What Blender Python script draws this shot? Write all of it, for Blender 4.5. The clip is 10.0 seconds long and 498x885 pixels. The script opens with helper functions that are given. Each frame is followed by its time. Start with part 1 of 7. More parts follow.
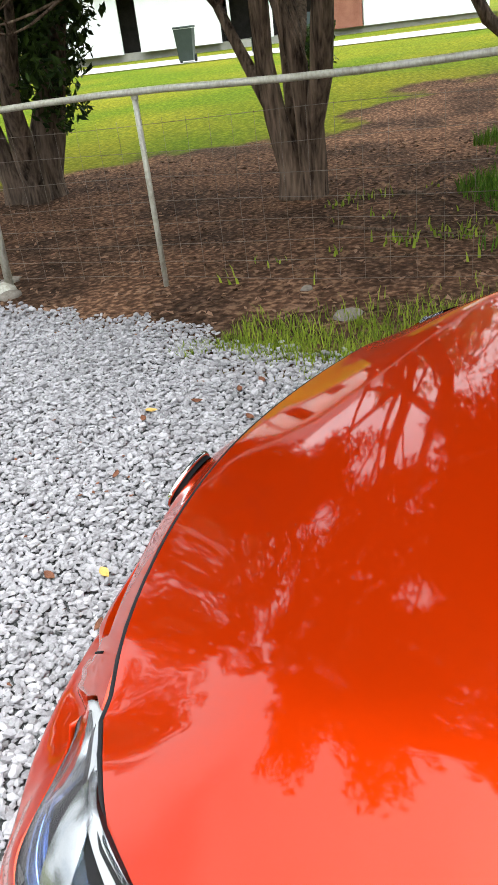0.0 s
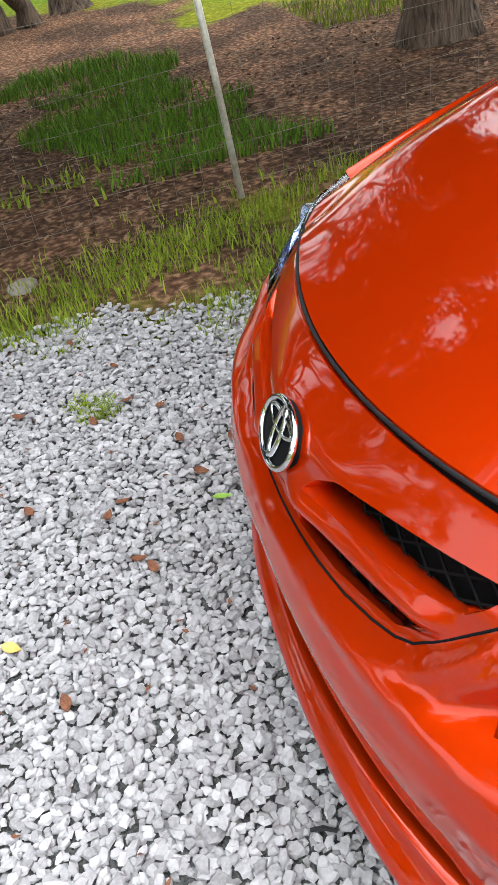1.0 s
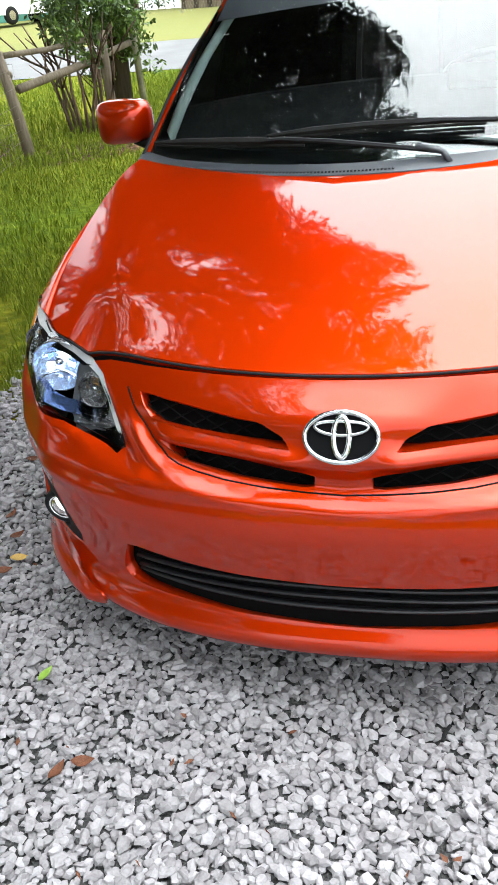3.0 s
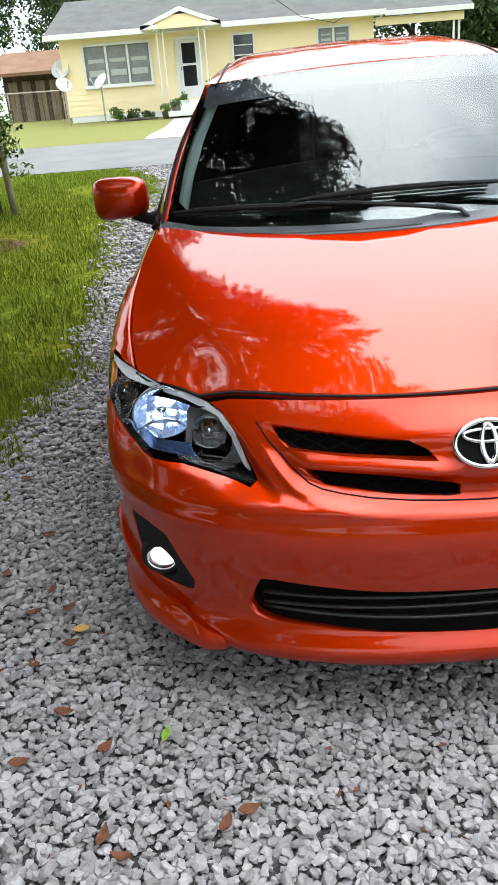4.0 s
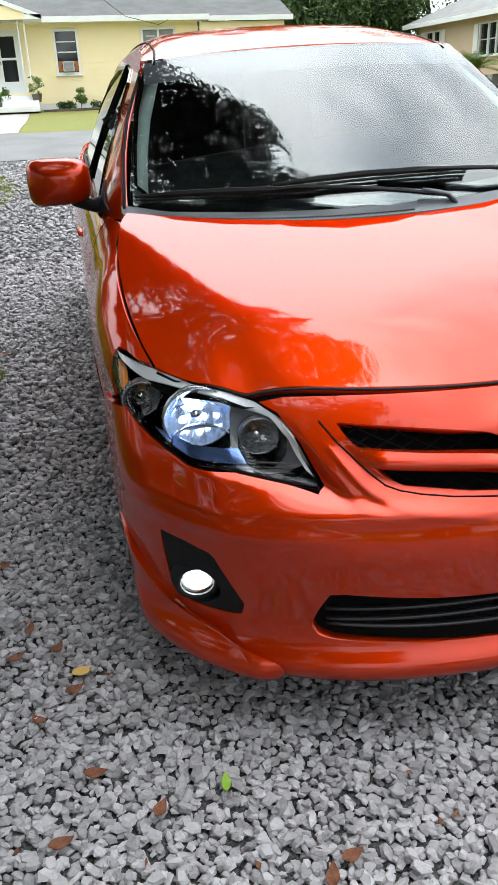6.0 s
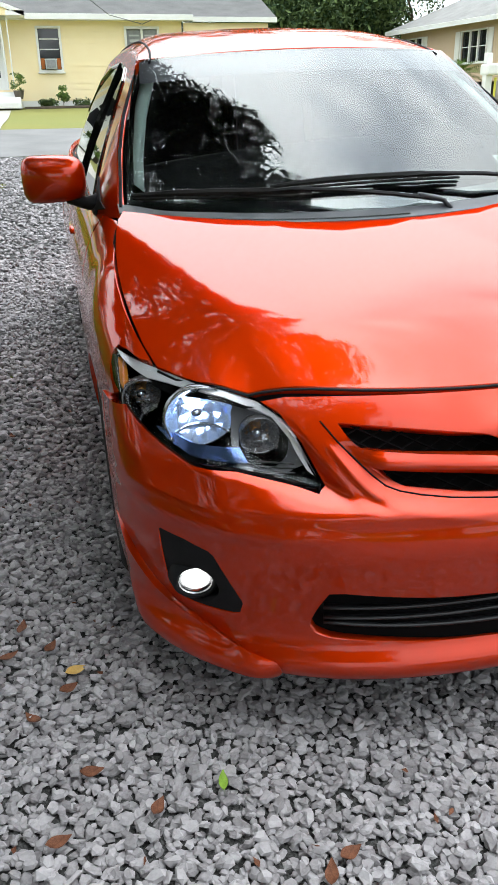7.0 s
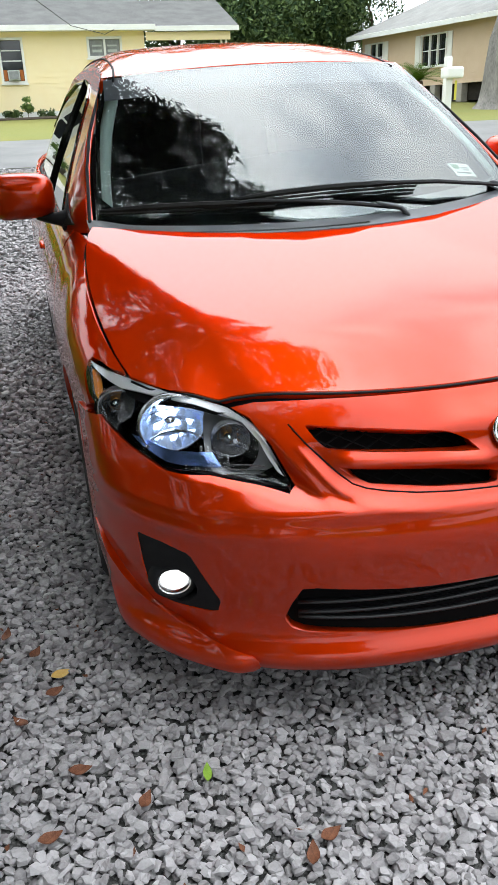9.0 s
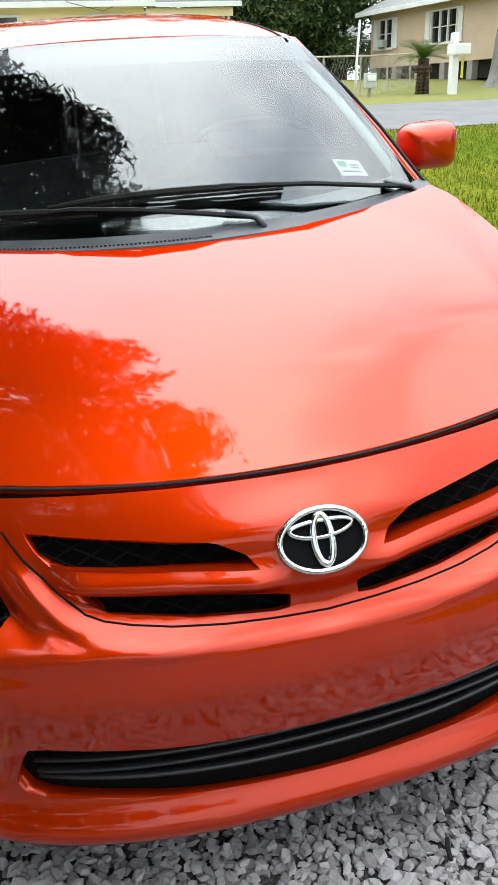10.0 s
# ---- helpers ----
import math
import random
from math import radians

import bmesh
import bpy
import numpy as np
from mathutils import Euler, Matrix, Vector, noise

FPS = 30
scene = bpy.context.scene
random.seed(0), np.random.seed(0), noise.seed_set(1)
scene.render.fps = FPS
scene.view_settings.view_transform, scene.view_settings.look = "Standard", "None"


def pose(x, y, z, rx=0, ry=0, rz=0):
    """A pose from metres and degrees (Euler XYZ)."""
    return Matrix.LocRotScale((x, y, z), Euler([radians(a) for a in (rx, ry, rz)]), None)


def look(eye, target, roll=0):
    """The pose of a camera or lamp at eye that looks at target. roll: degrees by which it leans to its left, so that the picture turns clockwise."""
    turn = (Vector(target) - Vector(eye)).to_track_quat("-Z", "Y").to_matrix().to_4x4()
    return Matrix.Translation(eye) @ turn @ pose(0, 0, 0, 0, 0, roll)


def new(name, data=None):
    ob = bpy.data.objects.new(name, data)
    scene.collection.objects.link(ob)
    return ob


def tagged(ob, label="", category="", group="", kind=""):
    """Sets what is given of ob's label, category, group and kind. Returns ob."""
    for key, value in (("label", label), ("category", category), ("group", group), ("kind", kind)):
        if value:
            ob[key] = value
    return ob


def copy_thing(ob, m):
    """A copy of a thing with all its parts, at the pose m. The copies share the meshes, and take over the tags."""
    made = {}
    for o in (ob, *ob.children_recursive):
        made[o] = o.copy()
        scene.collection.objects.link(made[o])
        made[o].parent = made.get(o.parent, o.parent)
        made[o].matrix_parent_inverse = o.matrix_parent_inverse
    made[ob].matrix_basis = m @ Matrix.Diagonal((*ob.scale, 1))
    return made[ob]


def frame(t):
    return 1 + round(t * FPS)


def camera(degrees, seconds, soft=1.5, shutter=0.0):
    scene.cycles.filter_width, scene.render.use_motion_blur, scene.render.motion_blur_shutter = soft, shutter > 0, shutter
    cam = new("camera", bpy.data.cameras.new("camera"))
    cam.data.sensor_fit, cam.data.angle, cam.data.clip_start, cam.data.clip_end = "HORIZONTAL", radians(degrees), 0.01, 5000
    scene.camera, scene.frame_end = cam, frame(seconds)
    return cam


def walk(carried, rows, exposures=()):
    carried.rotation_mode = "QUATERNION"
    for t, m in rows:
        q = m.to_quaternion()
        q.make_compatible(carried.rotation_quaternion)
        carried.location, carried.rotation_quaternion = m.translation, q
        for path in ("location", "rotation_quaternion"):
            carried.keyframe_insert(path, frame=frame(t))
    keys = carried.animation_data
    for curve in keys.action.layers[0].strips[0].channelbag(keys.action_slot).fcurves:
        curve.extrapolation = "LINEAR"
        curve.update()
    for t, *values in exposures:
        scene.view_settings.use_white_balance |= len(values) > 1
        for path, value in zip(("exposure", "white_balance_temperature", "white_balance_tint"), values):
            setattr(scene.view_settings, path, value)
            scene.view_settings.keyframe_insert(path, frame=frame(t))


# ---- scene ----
cam = camera(36.1, 10.0)
PATH = [
    (0, (1.006, 0.726, 1.405), (-0.549, -0.095, 0.451), -7.0),
    (0.3, (1.038, 0.542, 1.411), (-0.58, -0.045, 0.393), -8.4),
    (0.5, (1.048, 0.371, 1.442), (-0.606, -0.066, 0.406), -9.3),
    (0.7, (1.006, 0.177, 1.387), (-0.665, -0.034, 0.307), -11.0),
    (1, (0.89, -0.098, 1.319), (-0.734, 0.113, 0.17), -11.2),
    (1.3, (0.835, -0.313, 1.309), (-0.648, 0.431, 0.190), -9.1),
    (1.5, (0.779, -0.428, 1.318), (-0.552, 0.563, 0.201), -8.1),
    (2, (0.673, -0.711, 1.364), (-0.298, 0.691, 0.319), -5.2),
    (2.5, (0.415, -0.929, 1.392), (-0.275, 0.648, 0.374), -7.6),
    (2.7, (0.318, -1.034, 1.398), (-0.272, 0.584, 0.381), -6.6),
    (3.8, (-0.33, -1.332, 1.329), (-0.463, 0.494, 0.523), -4.3),
    (4, (-0.438, -1.348, 1.332), (-0.494, 0.491, 0.545), -4.4),
    (4.5, (-0.751, -1.386, 1.334), (-0.599, 0.471, 0.609), -0.8),
    (5, (-0.862, -1.281, 1.308), (-0.587, 0.555, 0.564), -0.3),
    (5.5, (-0.866, -1.134, 1.284), (-0.526, 0.669, 0.488), -2.3),
    (7, (-0.926, -1.123, 1.281), (-0.501, 0.661, 0.483), -1.0),
    (7.5, (-0.938, -1.131, 1.283), (-0.507, 0.651, 0.484), -0.9),
    (8, (-0.936, -1.138, 1.284), (-0.513, 0.645, 0.483), -1.5),
    (8.5, (-0.963, -1.151, 1.29), (-0.499, 0.623, 0.492), -1.3),
    (9, (-0.932, -1.189, 1.306), (-0.446, 0.585, 0.519), -2.2),
    (9.5, (-0.645, -1.083, 1.315), (-0.249, 0.717, 0.537), -4.4),
    (10, (-0.343, -0.868, 1.307), (0.102, 0.897, 0.479), -2.4),
]
walk(cam, [(t, look(eye, target, roll)) for t, eye, target, roll in PATH], exposures=[(0.0, 0.46), (1.0, 0.54), (1.6, 0.62), (2.5, 0.72), (2.7, 0.70), (3.8, 0.30), (4.5, 0.15), (10.0, 0.15)])

# ---- light ----
world = bpy.data.worlds.new("sky")
scene.world = world
world.use_nodes = True
wn, wl = world.node_tree.nodes, world.node_tree.links
wn.clear()
SUN_UP, SUN_ROUND = 75.0, 8.0
sky = wn.new("ShaderNodeTexSky")
sky.sky_type, sky.sun_disc = "NISHITA", False
sky.sun_elevation, sky.sun_rotation = radians(SUN_UP), radians(SUN_ROUND)
sky_light = wn.new("ShaderNodeBackground")
sky_light.inputs["Strength"].default_value = 0.13
cloud_light = wn.new("ShaderNodeBackground")
where = wn.new("ShaderNodeTexCoord")
stretch = wn.new("ShaderNodeMapping")
stretch.inputs["Scale"].default_value = (1.0, 1.0, 2.2)
stretch.inputs["Location"].default_value = (0.35, 0.2, 0.0)
puff = wn.new("ShaderNodeTexNoise")
puff.inputs["Scale"].default_value, puff.inputs["Detail"].default_value = 2.3, 7.0
shade = wn.new("ShaderNodeValToRGB")
shade.color_ramp.elements[0].position, shade.color_ramp.elements[0].color = 0.32, (0.62, 0.72, 0.80, 1)
shade.color_ramp.elements[1].position, shade.color_ramp.elements[1].color = 0.52, (0.90, 0.975, 1.0, 1)
cover = wn.new("ShaderNodeValToRGB")
cover.color_ramp.elements[0].position, cover.color_ramp.elements[0].color = 0.25, (0.55, 0.55, 0.55, 1)
cover.color_ramp.elements[1].position, cover.color_ramp.elements[1].color = 0.45, (1, 1, 1, 1)
both = wn.new("ShaderNodeMixShader")
sky_out = wn.new("ShaderNodeOutputWorld")
# cloud is brightest round the veiled sun
SUN_WAY = (math.sin(radians(SUN_ROUND)) * math.cos(radians(SUN_UP)), math.cos(radians(SUN_ROUND)) * math.cos(radians(SUN_UP)), math.sin(radians(SUN_UP)))
toward = wn.new("ShaderNodeVectorMath")
toward.operation, toward.inputs[1].default_value = "DOT_PRODUCT", SUN_WAY
above = wn.new("ShaderNodeMath")
above.operation, above.inputs[1].default_value = "MAXIMUM", 0.0
lobe_power = wn.new("ShaderNodeMath")
lobe_power.operation, lobe_power.inputs[1].default_value = "POWER", 3.5
bright = wn.new("ShaderNodeMath")
bright.operation, bright.inputs[1].default_value, bright.inputs[2].default_value = "MULTIPLY_ADD", 5.9, 1.75
wl.new(where.outputs["Generated"], toward.inputs[0])
wl.new(toward.outputs["Value"], above.inputs[0])
wl.new(above.outputs[0], lobe_power.inputs[0])
wl.new(lobe_power.outputs[0], bright.inputs[0])
wl.new(bright.outputs[0], cloud_light.inputs["Strength"])
wl.new(where.outputs["Generated"], stretch.inputs["Vector"])
wl.new(stretch.outputs["Vector"], puff.inputs["Vector"])
wl.new(puff.outputs["Fac"], shade.inputs["Fac"])
wl.new(puff.outputs["Fac"], cover.inputs["Fac"])
wl.new(shade.outputs["Color"], cloud_light.inputs["Color"])
wl.new(sky.outputs["Color"], sky_light.inputs["Color"])
wl.new(cover.outputs["Color"], both.inputs["Fac"])
wl.new(sky_light.outputs["Background"], both.inputs[1])
wl.new(cloud_light.outputs["Background"], both.inputs[2])
wl.new(both.outputs["Shader"], sky_out.inputs["Surface"])

sun = new("sun", bpy.data.lights.new("sun", "SUN"))
sun.data.energy, sun.data.angle, sun.data.color = 0.5, radians(90), (1.0, 0.96, 0.90)
sun.matrix_world = look((0, 0, 20), Vector((0, 0, 20)) - Vector(SUN_WAY))
scene.view_settings.exposure = 0.0

# ---- materials ----
def shader(name, base=(0.5, 0.5, 0.5), rough=0.5, metal=0.0, coat=0.0, **more):
    m = bpy.data.materials.new(name)
    m.use_nodes = True
    b = m.node_tree.nodes["Principled BSDF"]
    b.inputs["Base Color"].default_value = (*base, 1)
    b.inputs["Roughness"].default_value = rough
    b.inputs["Metallic"].default_value = metal
    b.inputs["Coat Weight"].default_value = coat
    for key, value in more.items():
        b.inputs[key.replace("_", " ")].default_value = value
    return m


def mottled(name, dark, light, scale=8.0, fine=60.0, rough=0.7, bump=0.3, depth=0.01, metal=0.0, island=0.0, spread=(0.3, 0.7), coat=0.0, stretch=(1, 1, 1), world_space=False):
    """Two tones in a coarse and a fine noise, with relief; island: how far single pieces differ."""
    m = shader(name, dark, rough, metal, coat, Specular_IOR_Level=0.5 if rough < 0.6 else 0.12)
    n, l = m.node_tree.nodes, m.node_tree.links
    b = n["Principled BSDF"]
    spot = n.new("ShaderNodeTexCoord")
    fit = n.new("ShaderNodeMapping")
    fit.inputs["Scale"].default_value = stretch
    if world_space:
        geo = n.new("ShaderNodeNewGeometry")
        l.new(geo.outputs["Position"], fit.inputs["Vector"])
    else:
        l.new(spot.outputs["Object"], fit.inputs["Vector"])
    big, small = n.new("ShaderNodeTexNoise"), n.new("ShaderNodeTexNoise")
    big.inputs["Scale"].default_value, big.inputs["Detail"].default_value = scale, 6
    small.inputs["Scale"].default_value, small.inputs["Detail"].default_value = fine, 4
    for t in (big, small):
        l.new(fit.outputs["Vector"], t.inputs["Vector"])
    mix = n.new("ShaderNodeMath")
    mix.operation = "MULTIPLY_ADD"
    mix.inputs[1].default_value = 0.55
    l.new(big.outputs["Fac"], mix.inputs[0])
    half = n.new("ShaderNodeMath")
    half.operation = "MULTIPLY"
    half.inputs[1].default_value = 0.45
    l.new(small.outputs["Fac"], half.inputs[0])
    l.new(half.outputs[0], mix.inputs[2])
    last = mix.outputs[0]
    if island:
        g = n.new("ShaderNodeNewGeometry")
        shift = n.new("ShaderNodeMath")
        shift.operation = "MULTIPLY_ADD"
        shift.inputs[1].default_value = island
        sub = n.new("ShaderNodeMath")
        sub.operation = "SUBTRACT"
        sub.inputs[1].default_value = 0.5
        l.new(g.outputs["Random Per Island"], sub.inputs[0])
        l.new(sub.outputs[0], shift.inputs[0])
        l.new(last, shift.inputs[2])
        last = shift.outputs[0]
    ramp = n.new("ShaderNodeValToRGB")
    ramp.color_ramp.elements[0].position, ramp.color_ramp.elements[0].color = spread[0], (*dark, 1)
    ramp.color_ramp.elements[1].position, ramp.color_ramp.elements[1].color = spread[1], (*light, 1)
    l.new(last, ramp.inputs["Fac"])
    l.new(ramp.outputs["Color"], b.inputs["Base Color"])
    if bump:
        rise = n.new("ShaderNodeBump")
        rise.inputs["Strength"].default_value, rise.inputs["Distance"].default_value = bump, depth
        l.new(mix.outputs[0], rise.inputs["Height"])
        l.new(rise.outputs["Normal"], b.inputs["Normal"])
    return m


PAINT = shader("orange_red_paint", (0.47, 0.0245, 0.0006), 0.40, 0.68, 1.0, Coat_Roughness=0.035, Coat_IOR=1.44, Specular_IOR_Level=0.0, Specular_Tint=(0.95, 0.42, 0.02, 1))
SLAT = shader("slat_plastic", (0.012, 0.012, 0.014), 0.34, 0.0, 0.0)
BLACK = mottled("black_plastic", (0.008, 0.008, 0.009), (0.016, 0.016, 0.018), 30, 300, 0.62, 0.15, 0.001)
NET_BLACK = shader("grille_black", (0.004, 0.004, 0.0045), 0.85, 0.0, 0.0, Specular_IOR_Level=0.1)
GLOSS_BLACK = shader("gloss_black", (0.008, 0.008, 0.009), 0.08, 0.0, 0.5)
RUBBER = mottled("rubber", (0.012, 0.012, 0.012), (0.03, 0.03, 0.03), 20, 200, 0.75, 0.2, 0.002)
CHROME = shader("chrome", (0.64, 0.65, 0.67), 0.09, 1.0)
ALLOY = shader("alloy", (0.55, 0.56, 0.58), 0.25, 1.0)
GREY_TRIM = mottled("grey_trim", (0.42, 0.45, 0.44), (0.50, 0.53, 0.52), 20, 200, 0.6, 0.1, 0.001)
PALE_TRIM = mottled("pale_cabin_trim", (0.56, 0.66, 0.62), (0.66, 0.76, 0.72), 20, 200, 0.6, 0.1, 0.001)
CABIN = mottled("cabin_cloth", (0.010, 0.010, 0.011), (0.022, 0.022, 0.024), 12, 160, 0.9, 0.2, 0.002)
COWL_GREY = mottled("cowl_plastic", (0.030, 0.033, 0.040), (0.052, 0.056, 0.066), 30, 300, 0.42, 0.15, 0.001)
GLASS = shader("windscreen_glass", (0.58, 0.68, 0.66), 0.0, 0.0, 0.0, Transmission_Weight=1.0, IOR=1.55)
TINT = shader("tinted_glass", (0.30, 0.33, 0.33), 0.0, 0.0, 0.0, Transmission_Weight=1.0, IOR=1.52)
LENS = shader("lamp_lens", (0.97, 0.98, 1.0), 0.0, 0.0, 0.0, Transmission_Weight=1.0, IOR=1.30)
AMBER = shader("amber_reflector", (0.95, 0.28, 0.01), 0.25, 0.0, 0.8)
LAMP_ON = shader("lit_lamp", (0.9, 0.95, 1.0), 0.3, 0.0, 0.0, Emission_Color=(0.78, 0.88, 1.0, 1), Emission_Strength=9.0)
FOG_ON = shader("lit_fog_lamp", (0.9, 0.95, 1.0), 0.3, 0.0, 0.0, Emission_Color=(1.0, 1.0, 0.97, 1), Emission_Strength=1.6)
SATIN = shader("satin_chrome", (0.96, 0.96, 0.97), 0.22, 0.45)
BLUE_CHROME = shader("blue_tinged_chrome", (0.66, 0.79, 1.0), 0.15, 0.75)
DEEP_BLUE = shader("deep_blue_chrome", (0.22, 0.34, 0.72), 0.12, 0.9)
POLISHED = shader("polished_lamp_trim", (0.20, 0.20, 0.21), 0.22, 0.55)
SMOKED = shader("smoked_chrome", (0.30, 0.30, 0.31), 0.22, 0.75)
AMBER_BULB = shader("amber_bulb", (0.70, 0.30, 0.06), 0.1, 0.0, 1.0)
STICKER = mottled("paper_sticker", (0.65, 0.72, 0.68), (0.85, 0.88, 0.86), 40, 200, 0.6, 0.0)
GREEN_INK = shader("green_ink", (0.10, 0.26, 0.14), 0.6)
DARK_INK = shader("dark_ink", (0.06, 0.07, 0.08), 0.6)
RED_LENS = shader("red_lens", (0.4, 0.01, 0.01), 0.1, 0.0, 1.0)

# ---- building tools ----
def link(name, verts, faces, material, parent=None, label="", smooth=False, normals=None):
    me = bpy.data.meshes.new(name)
    me.from_pydata([tuple(v) for v in verts], [], [tuple(f) for f in faces])
    me.materials.append(material)
    if smooth:
        me.polygons.foreach_set("use_smooth", [True] * len(me.polygons))
    if normals is not None:
        me.normals_split_custom_set_from_vertices([tuple(v) for v in normals])
    ob = new(name, me)
    ob.parent = parent
    return tagged(ob, label)


def quick(name, verts, faces, material, parent=None, label="", smooth=False):
    """Like link, for very many faces: verts and faces are arrays, faces all with the same number of corners."""
    verts, faces = np.asarray(verts, np.float32), np.asarray(faces, np.int32)
    me = bpy.data.meshes.new(name)
    me.vertices.add(len(verts))
    me.vertices.foreach_set("co", verts.ravel())
    k = faces.shape[1]
    me.loops.add(faces.size)
    me.loops.foreach_set("vertex_index", faces.ravel())
    me.polygons.add(len(faces))
    me.polygons.foreach_set("loop_start", np.arange(0, faces.size, k, dtype=np.int32))
    me.polygons.foreach_set("loop_total", np.full(len(faces), k, dtype=np.int32))
    me.polygons.foreach_set("use_smooth", np.full(len(faces), smooth))
    me.update(calc_edges=True)
    me.validate()
    me.materials.append(material)
    ob = new(name, me)
    ob.parent = parent
    return tagged(ob, label)


def part(name, bm, material, parent=None, label="", smooth=False):
    me = bpy.data.meshes.new(name)
    bm.to_mesh(me)
    bm.free()
    me.materials.append(material)
    if smooth:
        me.polygons.foreach_set("use_smooth", [True] * len(me.polygons))
    ob = new(name, me)
    ob.parent = parent
    return tagged(ob, label)


def thing(name, m, label, category, group="", kind=""):
    ob = new(name)
    ob.matrix_world = m
    ob.empty_display_size = 0.1
    return tagged(ob, label, category, group, kind)


def box(size, at=(0, 0, 0), bevel=0.0, turn=None, bm=None):
    bm = bm or bmesh.new()
    made = bmesh.ops.create_cube(bm, size=1.0)["verts"]
    m = Matrix.Translation(at) @ (turn or Matrix()) @ Matrix.Diagonal((*size, 1))
    bmesh.ops.transform(bm, matrix=m, verts=made)
    if bevel:
        edges = list({e for v in made for e in v.link_edges})
        bmesh.ops.bevel(bm, geom=edges, offset=bevel, segments=2, affect="EDGES", profile=0.6)
    return bm


def tube(points, radii, sides=8, caps=True, bm=None, flat=1.0):
    """A tube along a line of points; radii: one, or one for each point."""
    bm = bm or bmesh.new()
    pts = [Vector(p) for p in points]
    radii = [radii] * len(pts) if isinstance(radii, (int, float)) else radii
    rings, side_way = [], None
    for i, p in enumerate(pts):
        way = (pts[min(i + 1, len(pts) - 1)] - pts[max(i - 1, 0)]).normalized()
        if side_way is None:
            side_way = way.orthogonal().normalized() if abs(way.z) > 0.9 else way.cross(Vector((0, 0, 1))).normalized()
        side_way = (side_way - way * side_way.dot(way)).normalized()
        up = way.cross(side_way)
        rings.append([bm.verts.new(p + radii[i] * (math.cos(a) * side_way + flat * math.sin(a) * up)) for a in (2 * math.pi * k / sides for k in range(sides))])
    for a, b in zip(rings, rings[1:]):
        for k in range(sides):
            bm.faces.new((a[k], a[(k + 1) % sides], b[(k + 1) % sides], b[k]))
    if caps and sides > 2:
        bm.faces.new(rings[0][::-1])
        bm.faces.new(rings[-1])
    return bm


def inside(p, poly):
    p, poly = np.asarray(p, float), np.asarray(poly, float)
    hit = np.zeros(len(p), bool)
    for (x0, y0), (x1, y1) in zip(poly, np.roll(poly, -1, 0)):
        cross = (y0 > p[:, 1]) != (y1 > p[:, 1])
        hit ^= cross & (p[:, 0] < (x1 - x0) * (p[:, 1] - y0) / (y1 - y0 + 1e-12) + x0)
    return hit


def apart_from(p, poly):
    p, poly = np.asarray(p, float), np.asarray(poly, float)
    best = np.full(len(p), 1e9)
    for a, b in zip(poly, np.roll(poly, -1, 0)):
        d = b - a
        t = np.clip(((p - a) @ d) / (d @ d + 1e-15), 0, 1)
        best = np.minimum(best, np.linalg.norm(p - a - t[:, None] * d, axis=1))
    return best


def soft(poly, rounds=2, cut=0.25):
    """Cuts the corners of a closed line."""
    q = np.asarray(poly, float)
    for _ in range(rounds):
        r = np.roll(q, -1, 0)
        q = np.stack([q + (r - q) * cut, r + (q - r) * cut], 1).reshape(-1, 2)
    return q


def fine_line(poly, step):
    q = np.asarray(poly, float)
    out = []
    for a, b in zip(q, np.roll(q, -1, 0)):
        n = max(1, int(np.ceil(np.linalg.norm(b - a) / step)))
        out += [a + (b - a) * k / n for k in range(n)]
    return np.array(out)


from mathutils.geometry import delaunay_2d_cdt

CORE = np.array((0.0, 2.2, 0.55))


def normals_of(fn, p, core=CORE):
    e = 2e-4
    da = fn(p + (e, 0)) - fn(p - (e, 0))
    db = fn(p + (0, e)) - fn(p - (0, e))
    n = np.cross(da, db)
    n /= np.linalg.norm(n, axis=1)[:, None] + 1e-12
    at = fn(p)
    way = at - core
    way[:, 1] *= 0.45
    if np.median((n * way).sum(1)) < 0:
        n = -n
    return n


